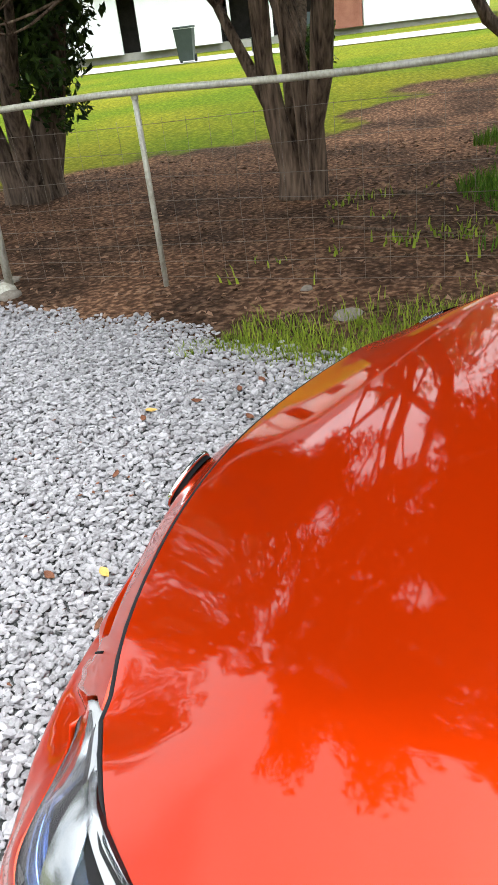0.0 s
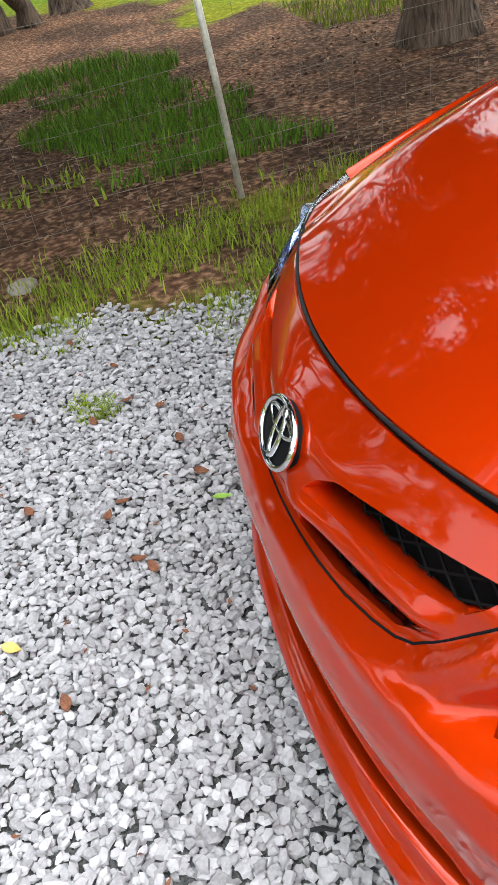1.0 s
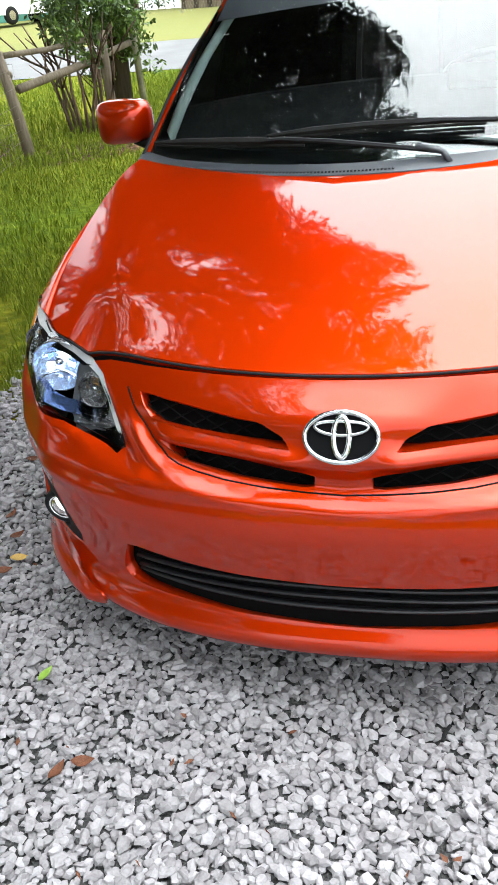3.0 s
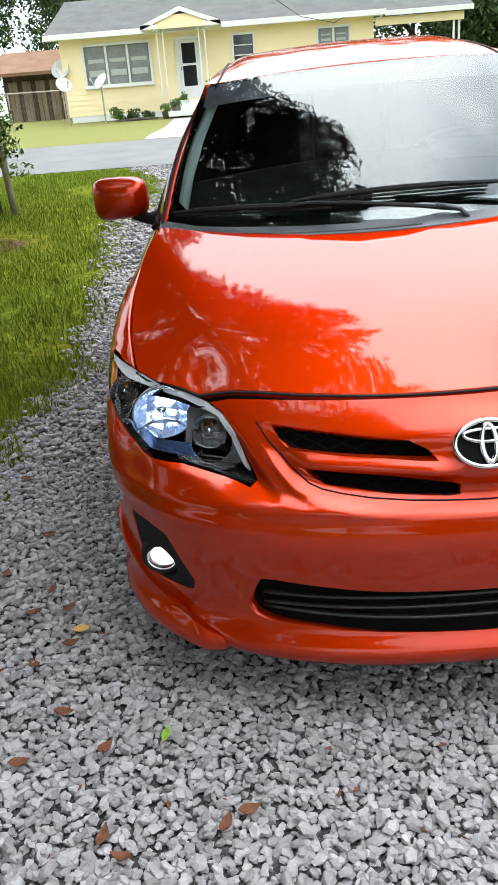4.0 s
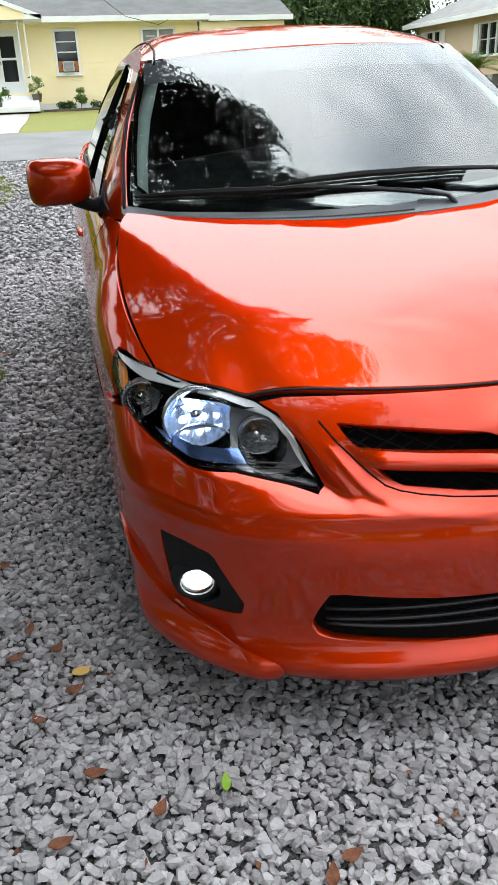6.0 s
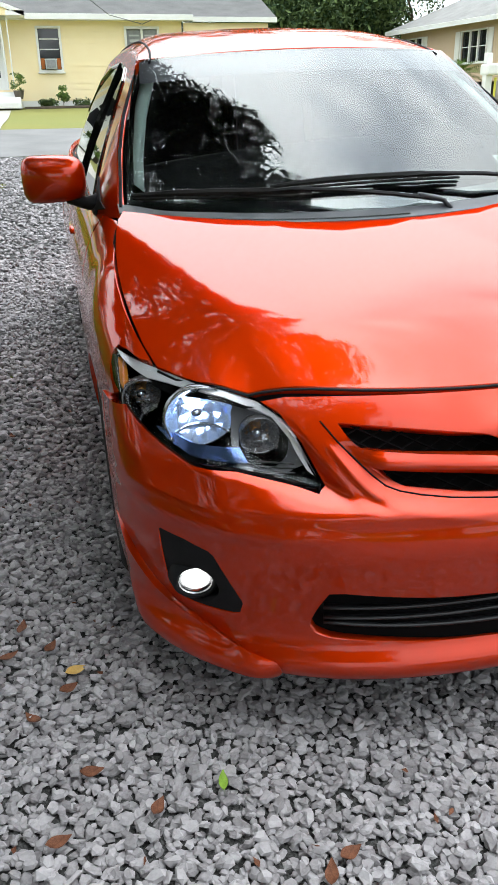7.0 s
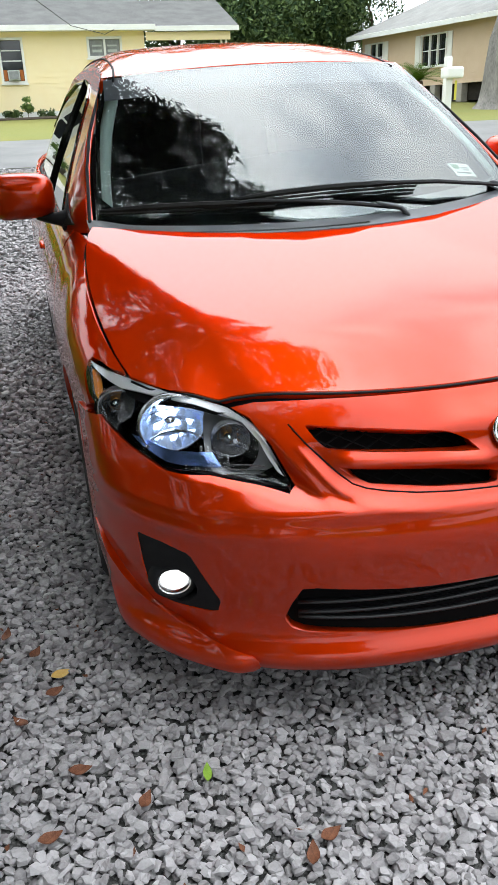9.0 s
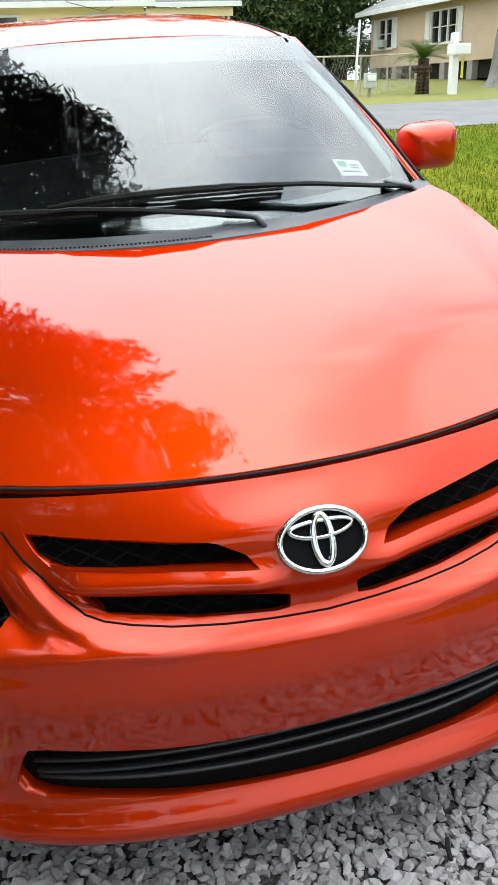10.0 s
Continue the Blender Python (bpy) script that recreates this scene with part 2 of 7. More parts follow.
def panel(name, fn, outline, material, parent=None, holes=(), step=0.03, edge=0.014, label="", mirror=False, lift=0.0, hole_edge=None):
    """A sheet cut out of a smooth surface: fn takes places in its own plane to space. The rims are turned in by edge."""
    rims = [fine_line(outline, step * 0.6)] + [fine_line(h, step * 0.45) for h in holes]
    lo, hi = rims[0].min(0), rims[0].max(0)
    gx, gy = np.meshgrid(np.arange(lo[0] + step / 2, hi[0], step), np.arange(lo[1] + step / 2, hi[1], step))
    grid = np.c_[gx.ravel(), gy.ravel()]
    keep = inside(grid, rims[0]) & (apart_from(grid, rims[0]) > step * 0.4)
    for h in rims[1:]:
        keep &= ~inside(grid, h) & (apart_from(grid, h) > step * 0.4)
    grid = grid[keep]
    pts = np.concatenate(rims + [grid])
    edges, base = [], 0
    for r in rims:
        edges += [(base + k, base + (k + 1) % len(r)) for k in range(len(r))]
        base += len(r)
    got = delaunay_2d_cdt([Vector(p) for p in pts], edges, [], 0, 1e-7)
    p = np.array([tuple(v) for v in got[0]])
    tri = np.array([f for f in got[2] if len(f) == 3])
    mid = p[tri].mean(1)
    good = inside(mid, rims[0])
    for h in rims[1:]:
        good &= ~inside(mid, h)
    tri = tri[good]
    space, n = fn(p), normals_of(fn, p)
    space = space + lift * n
    back = np.cross(space[tri[:, 1]] - space[tri[:, 0]], space[tri[:, 2]] - space[tri[:, 0]])
    wrong = (back * n[tri[:, 0]]).sum(1) < 0
    tri[wrong] = tri[wrong][:, ::-1]
    verts, norms, faces = list(space), list(n), [tuple(t) for t in tri]
    if edge:
        for k, r in enumerate(rims):
            deep = edge if k == 0 or hole_edge is None else hole_edge
            q, m = fn(r), normals_of(fn, r)
            q = q + lift * m
            d2 = np.roll(r, -1, 0) - np.roll(r, 1, 0)
            d2 = np.stack([d2[:, 1], -d2[:, 0]], 1) / (np.linalg.norm(d2, axis=1)[:, None] + 1e-12)
            if inside(r + 1e-4 * d2, r).mean() > 0.5:
                d2 = -d2
            d2 *= 1 if k == 0 else -1
            out = fn(r + 1e-4 * d2) - fn(r)
            out /= np.linalg.norm(out, axis=1)[:, None] + 1e-12
            b, c = len(verts), len(r)
            soft_n = out + m
            soft_n /= np.linalg.norm(soft_n, axis=1)[:, None] + 1e-12
            verts += list(q) + list(q - deep * m)
            norms += list(soft_n) + list(out)
            for j in range(c):
                j2 = (j + 1) % c
                quad = (b + j, b + j2, b + c + j2, b + c + j)
                flat_n = np.cross(verts[quad[1]] - verts[quad[0]], verts[quad[3]] - verts[quad[0]])
                faces.append(quad if flat_n @ out[j] > 0 else quad[::-1])
    verts, norms = np.array(verts), np.array(norms)
    if mirror:
        verts[:, 0] *= -1
        norms[:, 0] *= -1
        faces = [f[::-1] for f in faces]
    return link(name, verts, faces, material, parent, label, True, norms)


def lathe(profile, sides=32, bm=None, m=None):
    """A turned shape about z from (radius, height) pairs."""
    bm = bm or bmesh.new()
    rings = []
    for r, h in profile:
        rings.append([bm.verts.new((m or Matrix()) @ Vector((r * math.cos(2 * math.pi * k / sides), r * math.sin(2 * math.pi * k / sides), h))) for k in range(sides)])
    for a, b in zip(rings, rings[1:]):
        for k in range(sides):
            bm.faces.new((a[k], a[(k + 1) % sides], b[(k + 1) % sides], b[k]))
    return bm

# ---- car surfaces: x across, y from the nose to the tail, z up, in the car's own frame ----
def spline(xs, ys):
    """A natural cubic through a few knots, straight beyond its ends."""
    x, y = np.array(xs, float), np.array(ys, float)
    n, h = len(x), np.diff(x)
    a, b = np.eye(n), np.zeros(n)
    for i in range(1, n - 1):
        a[i, i - 1], a[i, i], a[i, i + 1] = h[i - 1], 2 * (h[i - 1] + h[i]), h[i]
        b[i] = 6 * ((y[i + 1] - y[i]) / h[i] - (y[i] - y[i - 1]) / h[i - 1])
    m = np.linalg.solve(a, b)

    def at(q):
        q = np.asarray(q, float)
        i = np.clip(np.searchsorted(x, q) - 1, 0, n - 2)
        c = np.clip(q, x[0], x[-1])
        u, v, k = c - x[i], x[i + 1] - c, h[i]
        r = (m[i] * v**3 + m[i + 1] * u**3) / (6 * k) + (y[i] / k - m[i] * k / 6) * v + (y[i + 1] / k - m[i + 1] * k / 6) * u
        lo, hi = (y[1] - y[0]) / h[0] - m[1] * h[0] / 6, (y[-1] - y[-2]) / h[-1] + m[-2] * h[-1] / 6
        return r + np.where(q < x[0], (q - x[0]) * lo, 0) + np.where(q > x[-1], (q - x[-1]) * hi, 0)

    return at


def ease(a, b, v):
    t = np.clip((np.asarray(v, float) - a) / (b - a), 0, 1)
    return t * t * (3 - 2 * t)


# plan of the nose: a rounded super-ellipse, by its length from the middle
NOSE_W, NOSE_D = 0.875, 0.72
turn = np.linspace(0, math.pi / 2, 1500)
plan_x, plan_y = NOSE_W * np.sin(turn) ** 0.8, NOSE_D * (1 - np.cos(turn) ** (2 / 3))
plan_s = np.r_[0, np.cumsum(np.hypot(np.diff(plan_x), np.diff(plan_y)))]
pick = [int(np.argmin(abs(plan_s - v))) for v in np.linspace(0, plan_s[-1], 24)]
NOSE_X, NOSE_Y = spline(plan_s[pick], plan_x[pick]), spline(plan_s[pick], plan_y[pick])
nose_back = spline([0.15, 0.18, 0.200, 0.220, 0.232, 0.244, 0.258, 0.29, 0.39, 0.46, 0.490, 0.512, 0.535, 0.552, 0.574, 0.59, 0.64, 0.70, 0.76, 0.82],
                   [0.060, 0.010, -0.007, -0.013, -0.010, 0.000, 0.014, 0.028, 0.022, 0.0165, 0.0155, 0.0190, 0.0260, 0.0310, 0.036, 0.050, 0.090, 0.138, 0.195, 0.262])


def along(x):
    """Length along the nose's plan at a half width x."""
    return float(np.interp(x, plan_x, plan_s))


SHOULDER = spline([0.0, 0.19, 0.30, 0.42, 0.52, 0.63, 0.76, 0.88], [0.549, 0.555, 0.570, 0.583, 0.598, 0.622, 0.641, 0.648])


GRILLE_LOW = spline([0.0, 0.2, 0.3, 0.37, 0.45], [0.565, 0.576, 0.588, 0.604, 0.632])


def nose(p):
    """The front cover: p holds lengths from the middle and heights."""
    s, z = p[:, 0], p[:, 1]
    a = abs(s)
    wide = 1 - 0.03 * np.clip((z - 0.55) / 0.25, 0, 2) ** 2 - 0.05 * np.clip((0.36 - z) / 0.2, 0, 1) ** 2
    x, y = NOSE_X(a) * wide, nose_back(z) + NOSE_Y(a)
    y = y - 0.046 * np.exp(-((x / 0.42) ** 2)) * ease(0.56, 0.70, z) - 0.036 * np.exp(-((x / 0.13) ** 2)) * ease(0.57, 0.65, z) * (1 - ease(0.69, 0.76, z))
    # the grille sits in a U-shaped frame; "out" is the distance outwards from the frame's inner edge
    flank = a - (0.404 + 0.80 * (z - 0.62))
    below = GRILLE_LOW(a) - z
    out = 0.010 * np.log(np.exp(np.clip(flank / 0.010, -60, 60)) + np.exp(np.clip(below / 0.010, -60, 60)))
    middle = np.exp(-((a / 0.14) ** 2))
    upper = 1 - ease(0.645 + 0.045 * middle, 0.703 + 0.032 * middle, z)
    y = y + 0.018 * (1 - ease(-0.020, 0.010, out)) * upper
    y = y - 0.0045 * np.exp(-(((out - 0.013) / 0.008) ** 2)) * upper * ease(0.52, 0.56, z)
    bar = 0.657 - 0.018 * (1 - np.clip(a / 0.40, 0, 1))
    y = y - 0.024 * np.exp(-(((z - bar) / 0.020) ** 2)) * (1 - ease(0.36, 0.43, a)) * ease(0.03, 0.12, a)
    y = y + 0.028 * ease(0.040, 0.085, flank) * (1 - ease(0.11, 0.25, flank)) * ease(0.575, 0.618, z) * (1 - ease(0.66, 0.745, z))
    # lamp corner stands forward; a shoulder runs from under the grille to the lamp's lower corner
    y = y - (0.040 * ease(0.60, 0.78, a) + 0.050 * ease(0.82, 1.02, a)) * ease(0.47, 0.66, z) * (1 - ease(1.04, 1.15, a) * (1 - ease(0.66, 0.72, z)))
    y = y - 0.012 * np.exp(-(((z - 0.535) / 0.024) ** 2)) * ease(0.40, 0.60, a)
    crease = SHOULDER(a)
    y = y - 0.015 * (1 - ease(-0.006, 0.018, z - crease)) * ease(-0.300, -0.020, z - crease) * (1 - ease(0.70, 0.82, a))
    return np.stack([np.sign(s) * x, y, z], 1)


hood_mid = spline([0.10, 0.14, 0.20, 0.29, 0.43, 0.62, 0.82, 1.00, 1.15], [0.742, 0.765, 0.788, 0.817, 0.860, 0.906, 0.947, 0.983, 1.012])


def hood(p):
    """The bonnet over the plan: p holds x and y."""
    x, y = p[:, 0], p[:, 1]
    a = abs(x)
    edge = 0.51 + 0.31 * (y - 0.30)
    over = a - edge
    z = hood_mid(y) - 0.014 * (x / 0.75) ** 2
    z = z - 0.15 * (over + np.sqrt(over**2 + 0.022**2)) + 0.15 * (np.sqrt(edge**2 + 0.022**2) - edge)
    lip = 0.004 + 0.020 * np.clip(a / 0.55, 0, 1) ** 1.5 * (1 - 0.8 * ease(0.57, 0.66, a))
    z = z - lip * (1 - ease(0.0, 0.24, y - 0.161 - 0.40 * x * x))
    return np.stack([x, y, z], 1)


side_top_x = spline([0.40, 0.70, 1.00, 1.30, 2.00, 3.00, 3.80, 4.45], [0.66, 0.72, 0.72, 0.72, 0.74, 0.73, 0.68, 0.56])
side_top_z = spline([0.40, 0.70, 1.00, 1.30, 2.00, 3.00, 3.80, 4.45], [0.796, 0.882, 0.953, 0.988, 1.01, 1.04, 1.07, 1.02])
side_wide = spline([0.40, 0.70, 1.00, 1.40, 2.20, 3.20, 3.90, 4.45], [0.83, 0.862, 0.878, 0.880, 0.880, 0.880, 0.860, 0.70])


def side(p):
    """One flank, x > 0: p holds y and z."""
    y, z = p[:, 0], p[:, 1]
    top, x0, x1 = side_top_z(y), side_top_x(y), side_wide(y)
    up = np.clip((z - 0.60) / (top - 0.60), 0, 1)
    x = x0 + (x1 - x0) * np.sqrt(1 - up ** (2.2 + 4.0 * (1 - ease(0.50, 1.15, y))) + 1e-6)
    low = np.clip((0.60 - z) / 0.42, 0, 1.2)
    x = np.where(z < 0.60, x1 - 0.055 * low**2, x)
    x = x + 0.006 * np.exp(-(((z - 0.80) / 0.02) ** 2)) * ease(1.25, 1.6, y)
    return np.stack([x, y, z], 1)

# ---- ground ----
ground_y = spline([-60, -20, -4, 0, 4, 8, 12, 16, 19, 24, 31.5, 60, 120], [-0.25, -0.2, -0.08, 0.0, 0.10, 0.27, 0.50, 0.78, 0.98, 1.12, 1.50, 1.80, 1.85])


def ground_z(x, y):
    x, y = np.asarray(x, float), np.asarray(y, float)
    return np.clip(ground_y(np.clip(y, -60, 120)), -0.3, 1.9) + 0.75 * ease(-5, -24, x) * (1 - 0.8 * ease(6, 16, y)) 


def sheet(name, xs, ys, material, parent=None, lift=0.0, label="", kind="structure"):
    gx, gy = np.meshgrid(xs, ys)
    v = np.c_[gx.ravel(), gy.ravel(), ground_z(gx, gy).ravel() + lift]
    w = len(xs)
    f = [(j * w + i, j * w + i + 1, (j + 1) * w + i + 1, (j + 1) * w + i) for j in range(len(ys) - 1) for i in range(w - 1)]
    return tagged(quick(name, v, f, material, parent, label, True), label, "", "", kind)



def cabin(p):
    """The flank over the belt line, x > 0: p holds y and z."""
    y, z = p[:, 0], p[:, 1]
    up = z - 0.94
    x = 0.812 - 0.40 * up - 0.26 * up**2 - 0.055 * (1 - ease(1.05, 1.65, y)) - 0.16 * ease(3.2, 4.4, y)
    return np.stack([x, y, z], 1)


def screen_low(x):
    return 0.975 + 0.47 * x**2


def screen_high(x):
    return 1.80 + 0.22 * x**2


def screen(p):
    """The windscreen over its plan: p holds x and y."""
    x, y = p[:, 0], p[:, 1]
    q = (y - screen_low(x)) / (screen_high(x) - screen_low(x))
    z0, z1 = 0.975 + 0.03 * x**2, 1.418 - 0.052 * x**2
    return np.stack([x, y, z0 + (z1 - z0) * (q + 0.12 * q * (1 - q))], 1)


roof_mid = spline([1.70, 1.80, 2.00, 2.40, 2.90, 3.30, 3.50], [1.385, 1.420, 1.470, 1.518, 1.524, 1.480, 1.435])


RAIL_Y = np.array([1.70, 1.876, 2.10, 2.40, 2.90, 3.25, 3.50])
RAIL_Z = spline(RAIL_Y, [1.330, 1.398, 1.434, 1.454, 1.448, 1.415, 1.345])


def rail_x(y):
    """Half width of the roof where it meets the pillars."""
    up = RAIL_Z(y) - 0.94
    return 0.812 - 0.40 * up - 0.26 * up**2 - 0.16 * ease(3.2, 4.4, y)


def roof(p):
    x, y = p[:, 0], p[:, 1]
    edge = rail_x(y)
    at_rail = roof_mid(y - 0.22 * edge**2) - 0.075 * edge**2
    roll = np.clip((abs(x) - 0.36) / (edge - 0.36), 0, 1.2) ** 2.4
    z = roof_mid(y - 0.22 * x**2) - 0.075 * x**2 - (at_rail - RAIL_Z(y)) * roll * ease(1.84, 1.95, y)
    return np.stack([x, y, z], 1)


def rear_screen(p):
    x, y = p[:, 0], p[:, 1]
    q = (y - 3.34) / 0.64
    return np.stack([x, y, 1.425 - 0.34 * q - 0.05 * q * (1 - q) * -1 - 0.07 * x**2], 1)


def boot(p):
    x, y = p[:, 0], p[:, 1]
    return np.stack([x, y, 1.085 - 0.05 * ((y - 3.95) / 0.5) ** 2 - 0.06 * x**2], 1)


def tail(p):
    s, z = p[:, 0], p[:, 1]
    a = abs(s)
    return np.stack([np.sign(s) * NOSE_X(a) * 0.99, 4.56 - 0.55 * NOSE_Y(a) - 0.10 * np.clip((z - 0.7) / 0.4, 0, 1) ** 2 - 0.03 * np.clip((0.4 - z) / 0.2, 0, 1), z], 1)


CAR_TURN = pose(0.018, 0.022, 0, 1.83, -1.49, 0)
car = thing("sedan_car", CAR_TURN, "shiny orange-red sedan with lit headlamps parked on grey gravel", "car")

HOOD_FRONT = [(x, 0.165 + 0.40 * x * x) for x in np.linspace(-0.56, 0.56, 25)]
HOOD_BACK = [(x, 0.932 + 0.46 * x * x) for x in np.linspace(0.73, -0.73, 25)]
HOOD_SIDE = [(0.588, 0.296), (0.634, 0.329), (0.676, 0.360), (0.716, 0.394), (0.748, 0.440), (0.768, 0.540), (0.778, 0.630), (0.784, 0.740), (0.784, 0.855), (0.778, 0.950), (0.766, 1.040), (0.750, 1.120)]
hood_outline = HOOD_FRONT + HOOD_SIDE + HOOD_BACK + [(-x, y) for x, y in HOOD_SIDE[::-1]]
panel("bonnet", hood, hood_outline, PAINT, car, step=0.03, edge=0.022)


def hood_under(p):
    q = hood(p)
    q[:, 2] -= 0.022
    return q


panel("bonnet_seal", hood_under, [(x * 1.018, y - 0.014) for x, y in HOOD_FRONT + HOOD_SIDE] + [(x, y + 0.02) for x, y in HOOD_BACK] + [(-x * 1.018, y - 0.014) for x, y in HOOD_SIDE[::-1]], NET_BLACK, car, step=0.06, edge=0.0, label="black rubber bonnet seal")

lip_line = hood(np.array([(-x, y) for x, y in HOOD_SIDE[4::-1]] + HOOD_FRONT[::1] + HOOD_SIDE[:5]))
part("bonnet_lip_seal", tube([Vector(q) + Vector((0, -0.0040, -0.0045)) for q in lip_line], 0.0030, 8), BLACK, car, "black rubber strip along the bonnet's front edge", True)

# front cover and its openings, by length from the middle and height
LAMP = [(0.598, 0.753), (0.565, 0.735), (0.525, 0.686), (0.486, 0.611), (0.499, 0.608), (0.561, 0.622), (0.663, 0.644), (0.778, 0.651), (0.841, 0.670), (0.917, 0.696), (0.979, 0.720), (1.041, 0.739), (1.058, 0.766),
        (1.037, 0.801), (0.936, 0.797), (0.845, 0.790), (0.783, 0.784), (0.670, 0.769)]
SLOT_UP = [(0.446, 0.723), (0.430, 0.700), (0.410, 0.681), (0.300, 0.672), (0.140, 0.662), (0.100, 0.662), (0.118, 0.680), (0.160, 0.700), (0.300, 0.712)]
SLOT_LOW = [(0.392, 0.648), (0.368, 0.629), (0.330, 0.610), (0.200, 0.592), (0.080, 0.583), (0.056, 0.584), (0.054, 0.606), (0.078, 0.613), (0.200, 0.631)]
INTAKE_HALF = [(0.490, 0.406), (0.512, 0.360), (0.530, 0.310), (0.518, 0.290), (0.485, 0.280), (0.250, 0.266)]
INTAKE = INTAKE_HALF + [(0.0, 0.260)] + [(-s, z) for s, z in INTAKE_HALF[::-1]] + [(-0.25, 0.377), (0, 0.366), (0.25, 0.377)]
FOG = [(0.884, 0.482), (0.806, 0.480), (0.738, 0.468), (0.698, 0.400), (0.668, 0.350), (0.678, 0.316), (0.804, 0.312), (0.858, 0.330), (0.874, 0.400)]


def flip(line):
    return [(-s, z) for s, z in line]




def cover_top(s):
    """The height at which the front cover meets the bonnet's front edge."""
    lo, hi = 0.72, 0.80
    for _ in range(24):
        z = (lo + hi) / 2
        x, y, _z = nose(np.array([(s, z)]))[0]
        lo, hi = (z, hi) if y < 0.161 + 0.40 * x * x - 0.008 else (lo, z)
    return lo


half = [(s, cover_top(s)) for s in (0.0, 0.08, 0.16, 0.24, 0.32, 0.40, 0.48, 0.54)] + [(0.592, 0.750), (0.557, 0.735), (0.518, 0.686), (0.479, 0.610), (0.497, 0.601), (0.562, 0.616), (0.664, 0.638), (0.779, 0.645), (0.844, 0.664), (0.920, 0.690), (0.982, 0.713),
        (1.05, 0.700), (1.12, 0.680), (1.185, 0.660), (1.185, 0.42), (1.165, 0.30), (1.150, 0.20), (0.90, 0.185), (0.60, 0.180), (0.30, 0.178)]
cover_outline = half + [(0.0, 0.178)] + flip(half[:0:-1])
panel("front_bumper", nose, cover_outline, PAINT, car,
      holes=[soft(SLOT_UP, 1, 0.08), soft(flip(SLOT_UP), 1, 0.08), soft(SLOT_LOW, 1, 0.08), soft(flip(SLOT_LOW), 1, 0.08), soft(INTAKE, 1, 0.12), soft(FOG, 1, 0.1), soft(flip(FOG), 1, 0.1)],
      step=0.0066, edge=0.02, hole_edge=0.032)


def nose_set_back(d):
    def fn(p):
        q = nose(p)
        n = normals_of(nose, p)
        return q - d * n
    return fn


def behind_grille(d):
    def fn(p):
        a = abs(p[:, 0])
        return np.stack([np.sign(p[:, 0]) * NOSE_X(a), NOSE_Y(a) + 0.105 + 0.55 * (p[:, 1] - 0.57) - d, p[:, 1]], 1)
    return fn


panel("grille_backing", behind_grille(0.0), [(-0.50, 0.76), (0.50, 0.76), (0.46, 0.54), (0, 0.53), (-0.46, 0.54)], NET_BLACK, car, step=0.05, edge=0)
# woven diamonds in the two slots
bm = bmesh.new()
net = behind_grille(0.030)
for side_sign in (-1, 1):
    for slope in (-1, 1):
        for k in range(16):
            s0 = 0.02 + k * 0.055 - 0.2
            line = []
            for z in np.linspace(0.560, 0.725, 12):
                s = s0 + slope * (z - 0.64) * 2.1
                if 0.03 < s < 0.45:
                    line.append((side_sign * s, z))
            if len(line) > 2:
                tube(net(np.array(line)), 0.0022, 4, bm=bm)
part("grille_net", bm, NET_BLACK, car, "black diamond grille net")


def shelf(low_edge, sign):
    """The painted floor of a grille opening, from its lower lip back to the net."""
    line = np.array([(sign * q, z) for q, z in low_edge])
    front = nose(line)
    back = net(line)
    back[:, 1] = np.maximum(back[:, 1], front[:, 1] + 0.02)
    rows = [front + np.array((0, -0.001, 0.001)), front + 0.35 * (back - front) + np.array((0, 0, -0.001)), front + 0.75 * (back - front) + np.array((0, 0, -0.009)), back + np.array((0, 0, -0.018))]
    w = len(line)
    f = [(j * w + i, j * w + i + 1, (j + 1) * w + i + 1, (j + 1) * w + i) for j in range(3) for i in range(w - 1)]
    link("grille_shelf", np.concatenate(rows), f if sign < 0 else [q[::-1] for q in f], PAINT, car, "painted floor of the grille opening", True)


def finely(line, n=8):
    return [(a[0] + (b[0] - a[0]) * k / n, a[1] + (b[1] - a[1]) * k / n) for a, b in zip(line, line[1:]) for k in range(n)] + [line[-1]]


for sign in (-1, 1):
    shelf(finely(SLOT_UP[1:6]), sign)
    shelf(finely(SLOT_LOW[1:6]), sign)
SEAM_HALF = finely([(q, float(GRILLE_LOW(q)) + 0.008) for q in (0.0, 0.08, 0.16, 0.24, 0.30, 0.34)] + [(0.366, 0.6135), (0.388, 0.631), (0.416, 0.658), (0.450, 0.692), (0.478, 0.724)], 4)
seam_line = flip(SEAM_HALF[:0:-1]) + SEAM_HALF
part("grille_seam", tube(nose(np.array(seam_line)), 0.0019, 6), NET_BLACK, car, "dark seam round the grille", True)

def behind_intake(p):
    a = abs(p[:, 0])
    return np.stack([np.sign(p[:, 0]) * NOSE_X(a), NOSE_Y(a) + 0.055 + 0.25 * (p[:, 1] - 0.24), p[:, 1]], 1)


panel("intake_backing", behind_intake, [(-0.56, 0.42), (0.56, 0.42), (0.58, 0.21), (0, 0.19), (-0.58, 0.21)], NET_BLACK, car, step=0.06, edge=0)
for z0, z1 in ((0.284, 0.290), (0.308, 0.314), (0.333, 0.338), (0.361, 0.362)):
    bm = bmesh.new()
    line = [(s, z0 + (0.020 if z0 < 0.30 else 0.006) * (s / 0.5) ** 2 + (0.026 * (s / 0.5) ** 2 if z0 > 0.36 else 0)) for s in np.linspace(-0.50, 0.50, 31)]
    tube(nose_set_back(0.026)(np.array(line)), 0.0085, 8, bm=bm, flat=0.55)
    part("intake_slat", bm, SLAT, car, smooth=True)

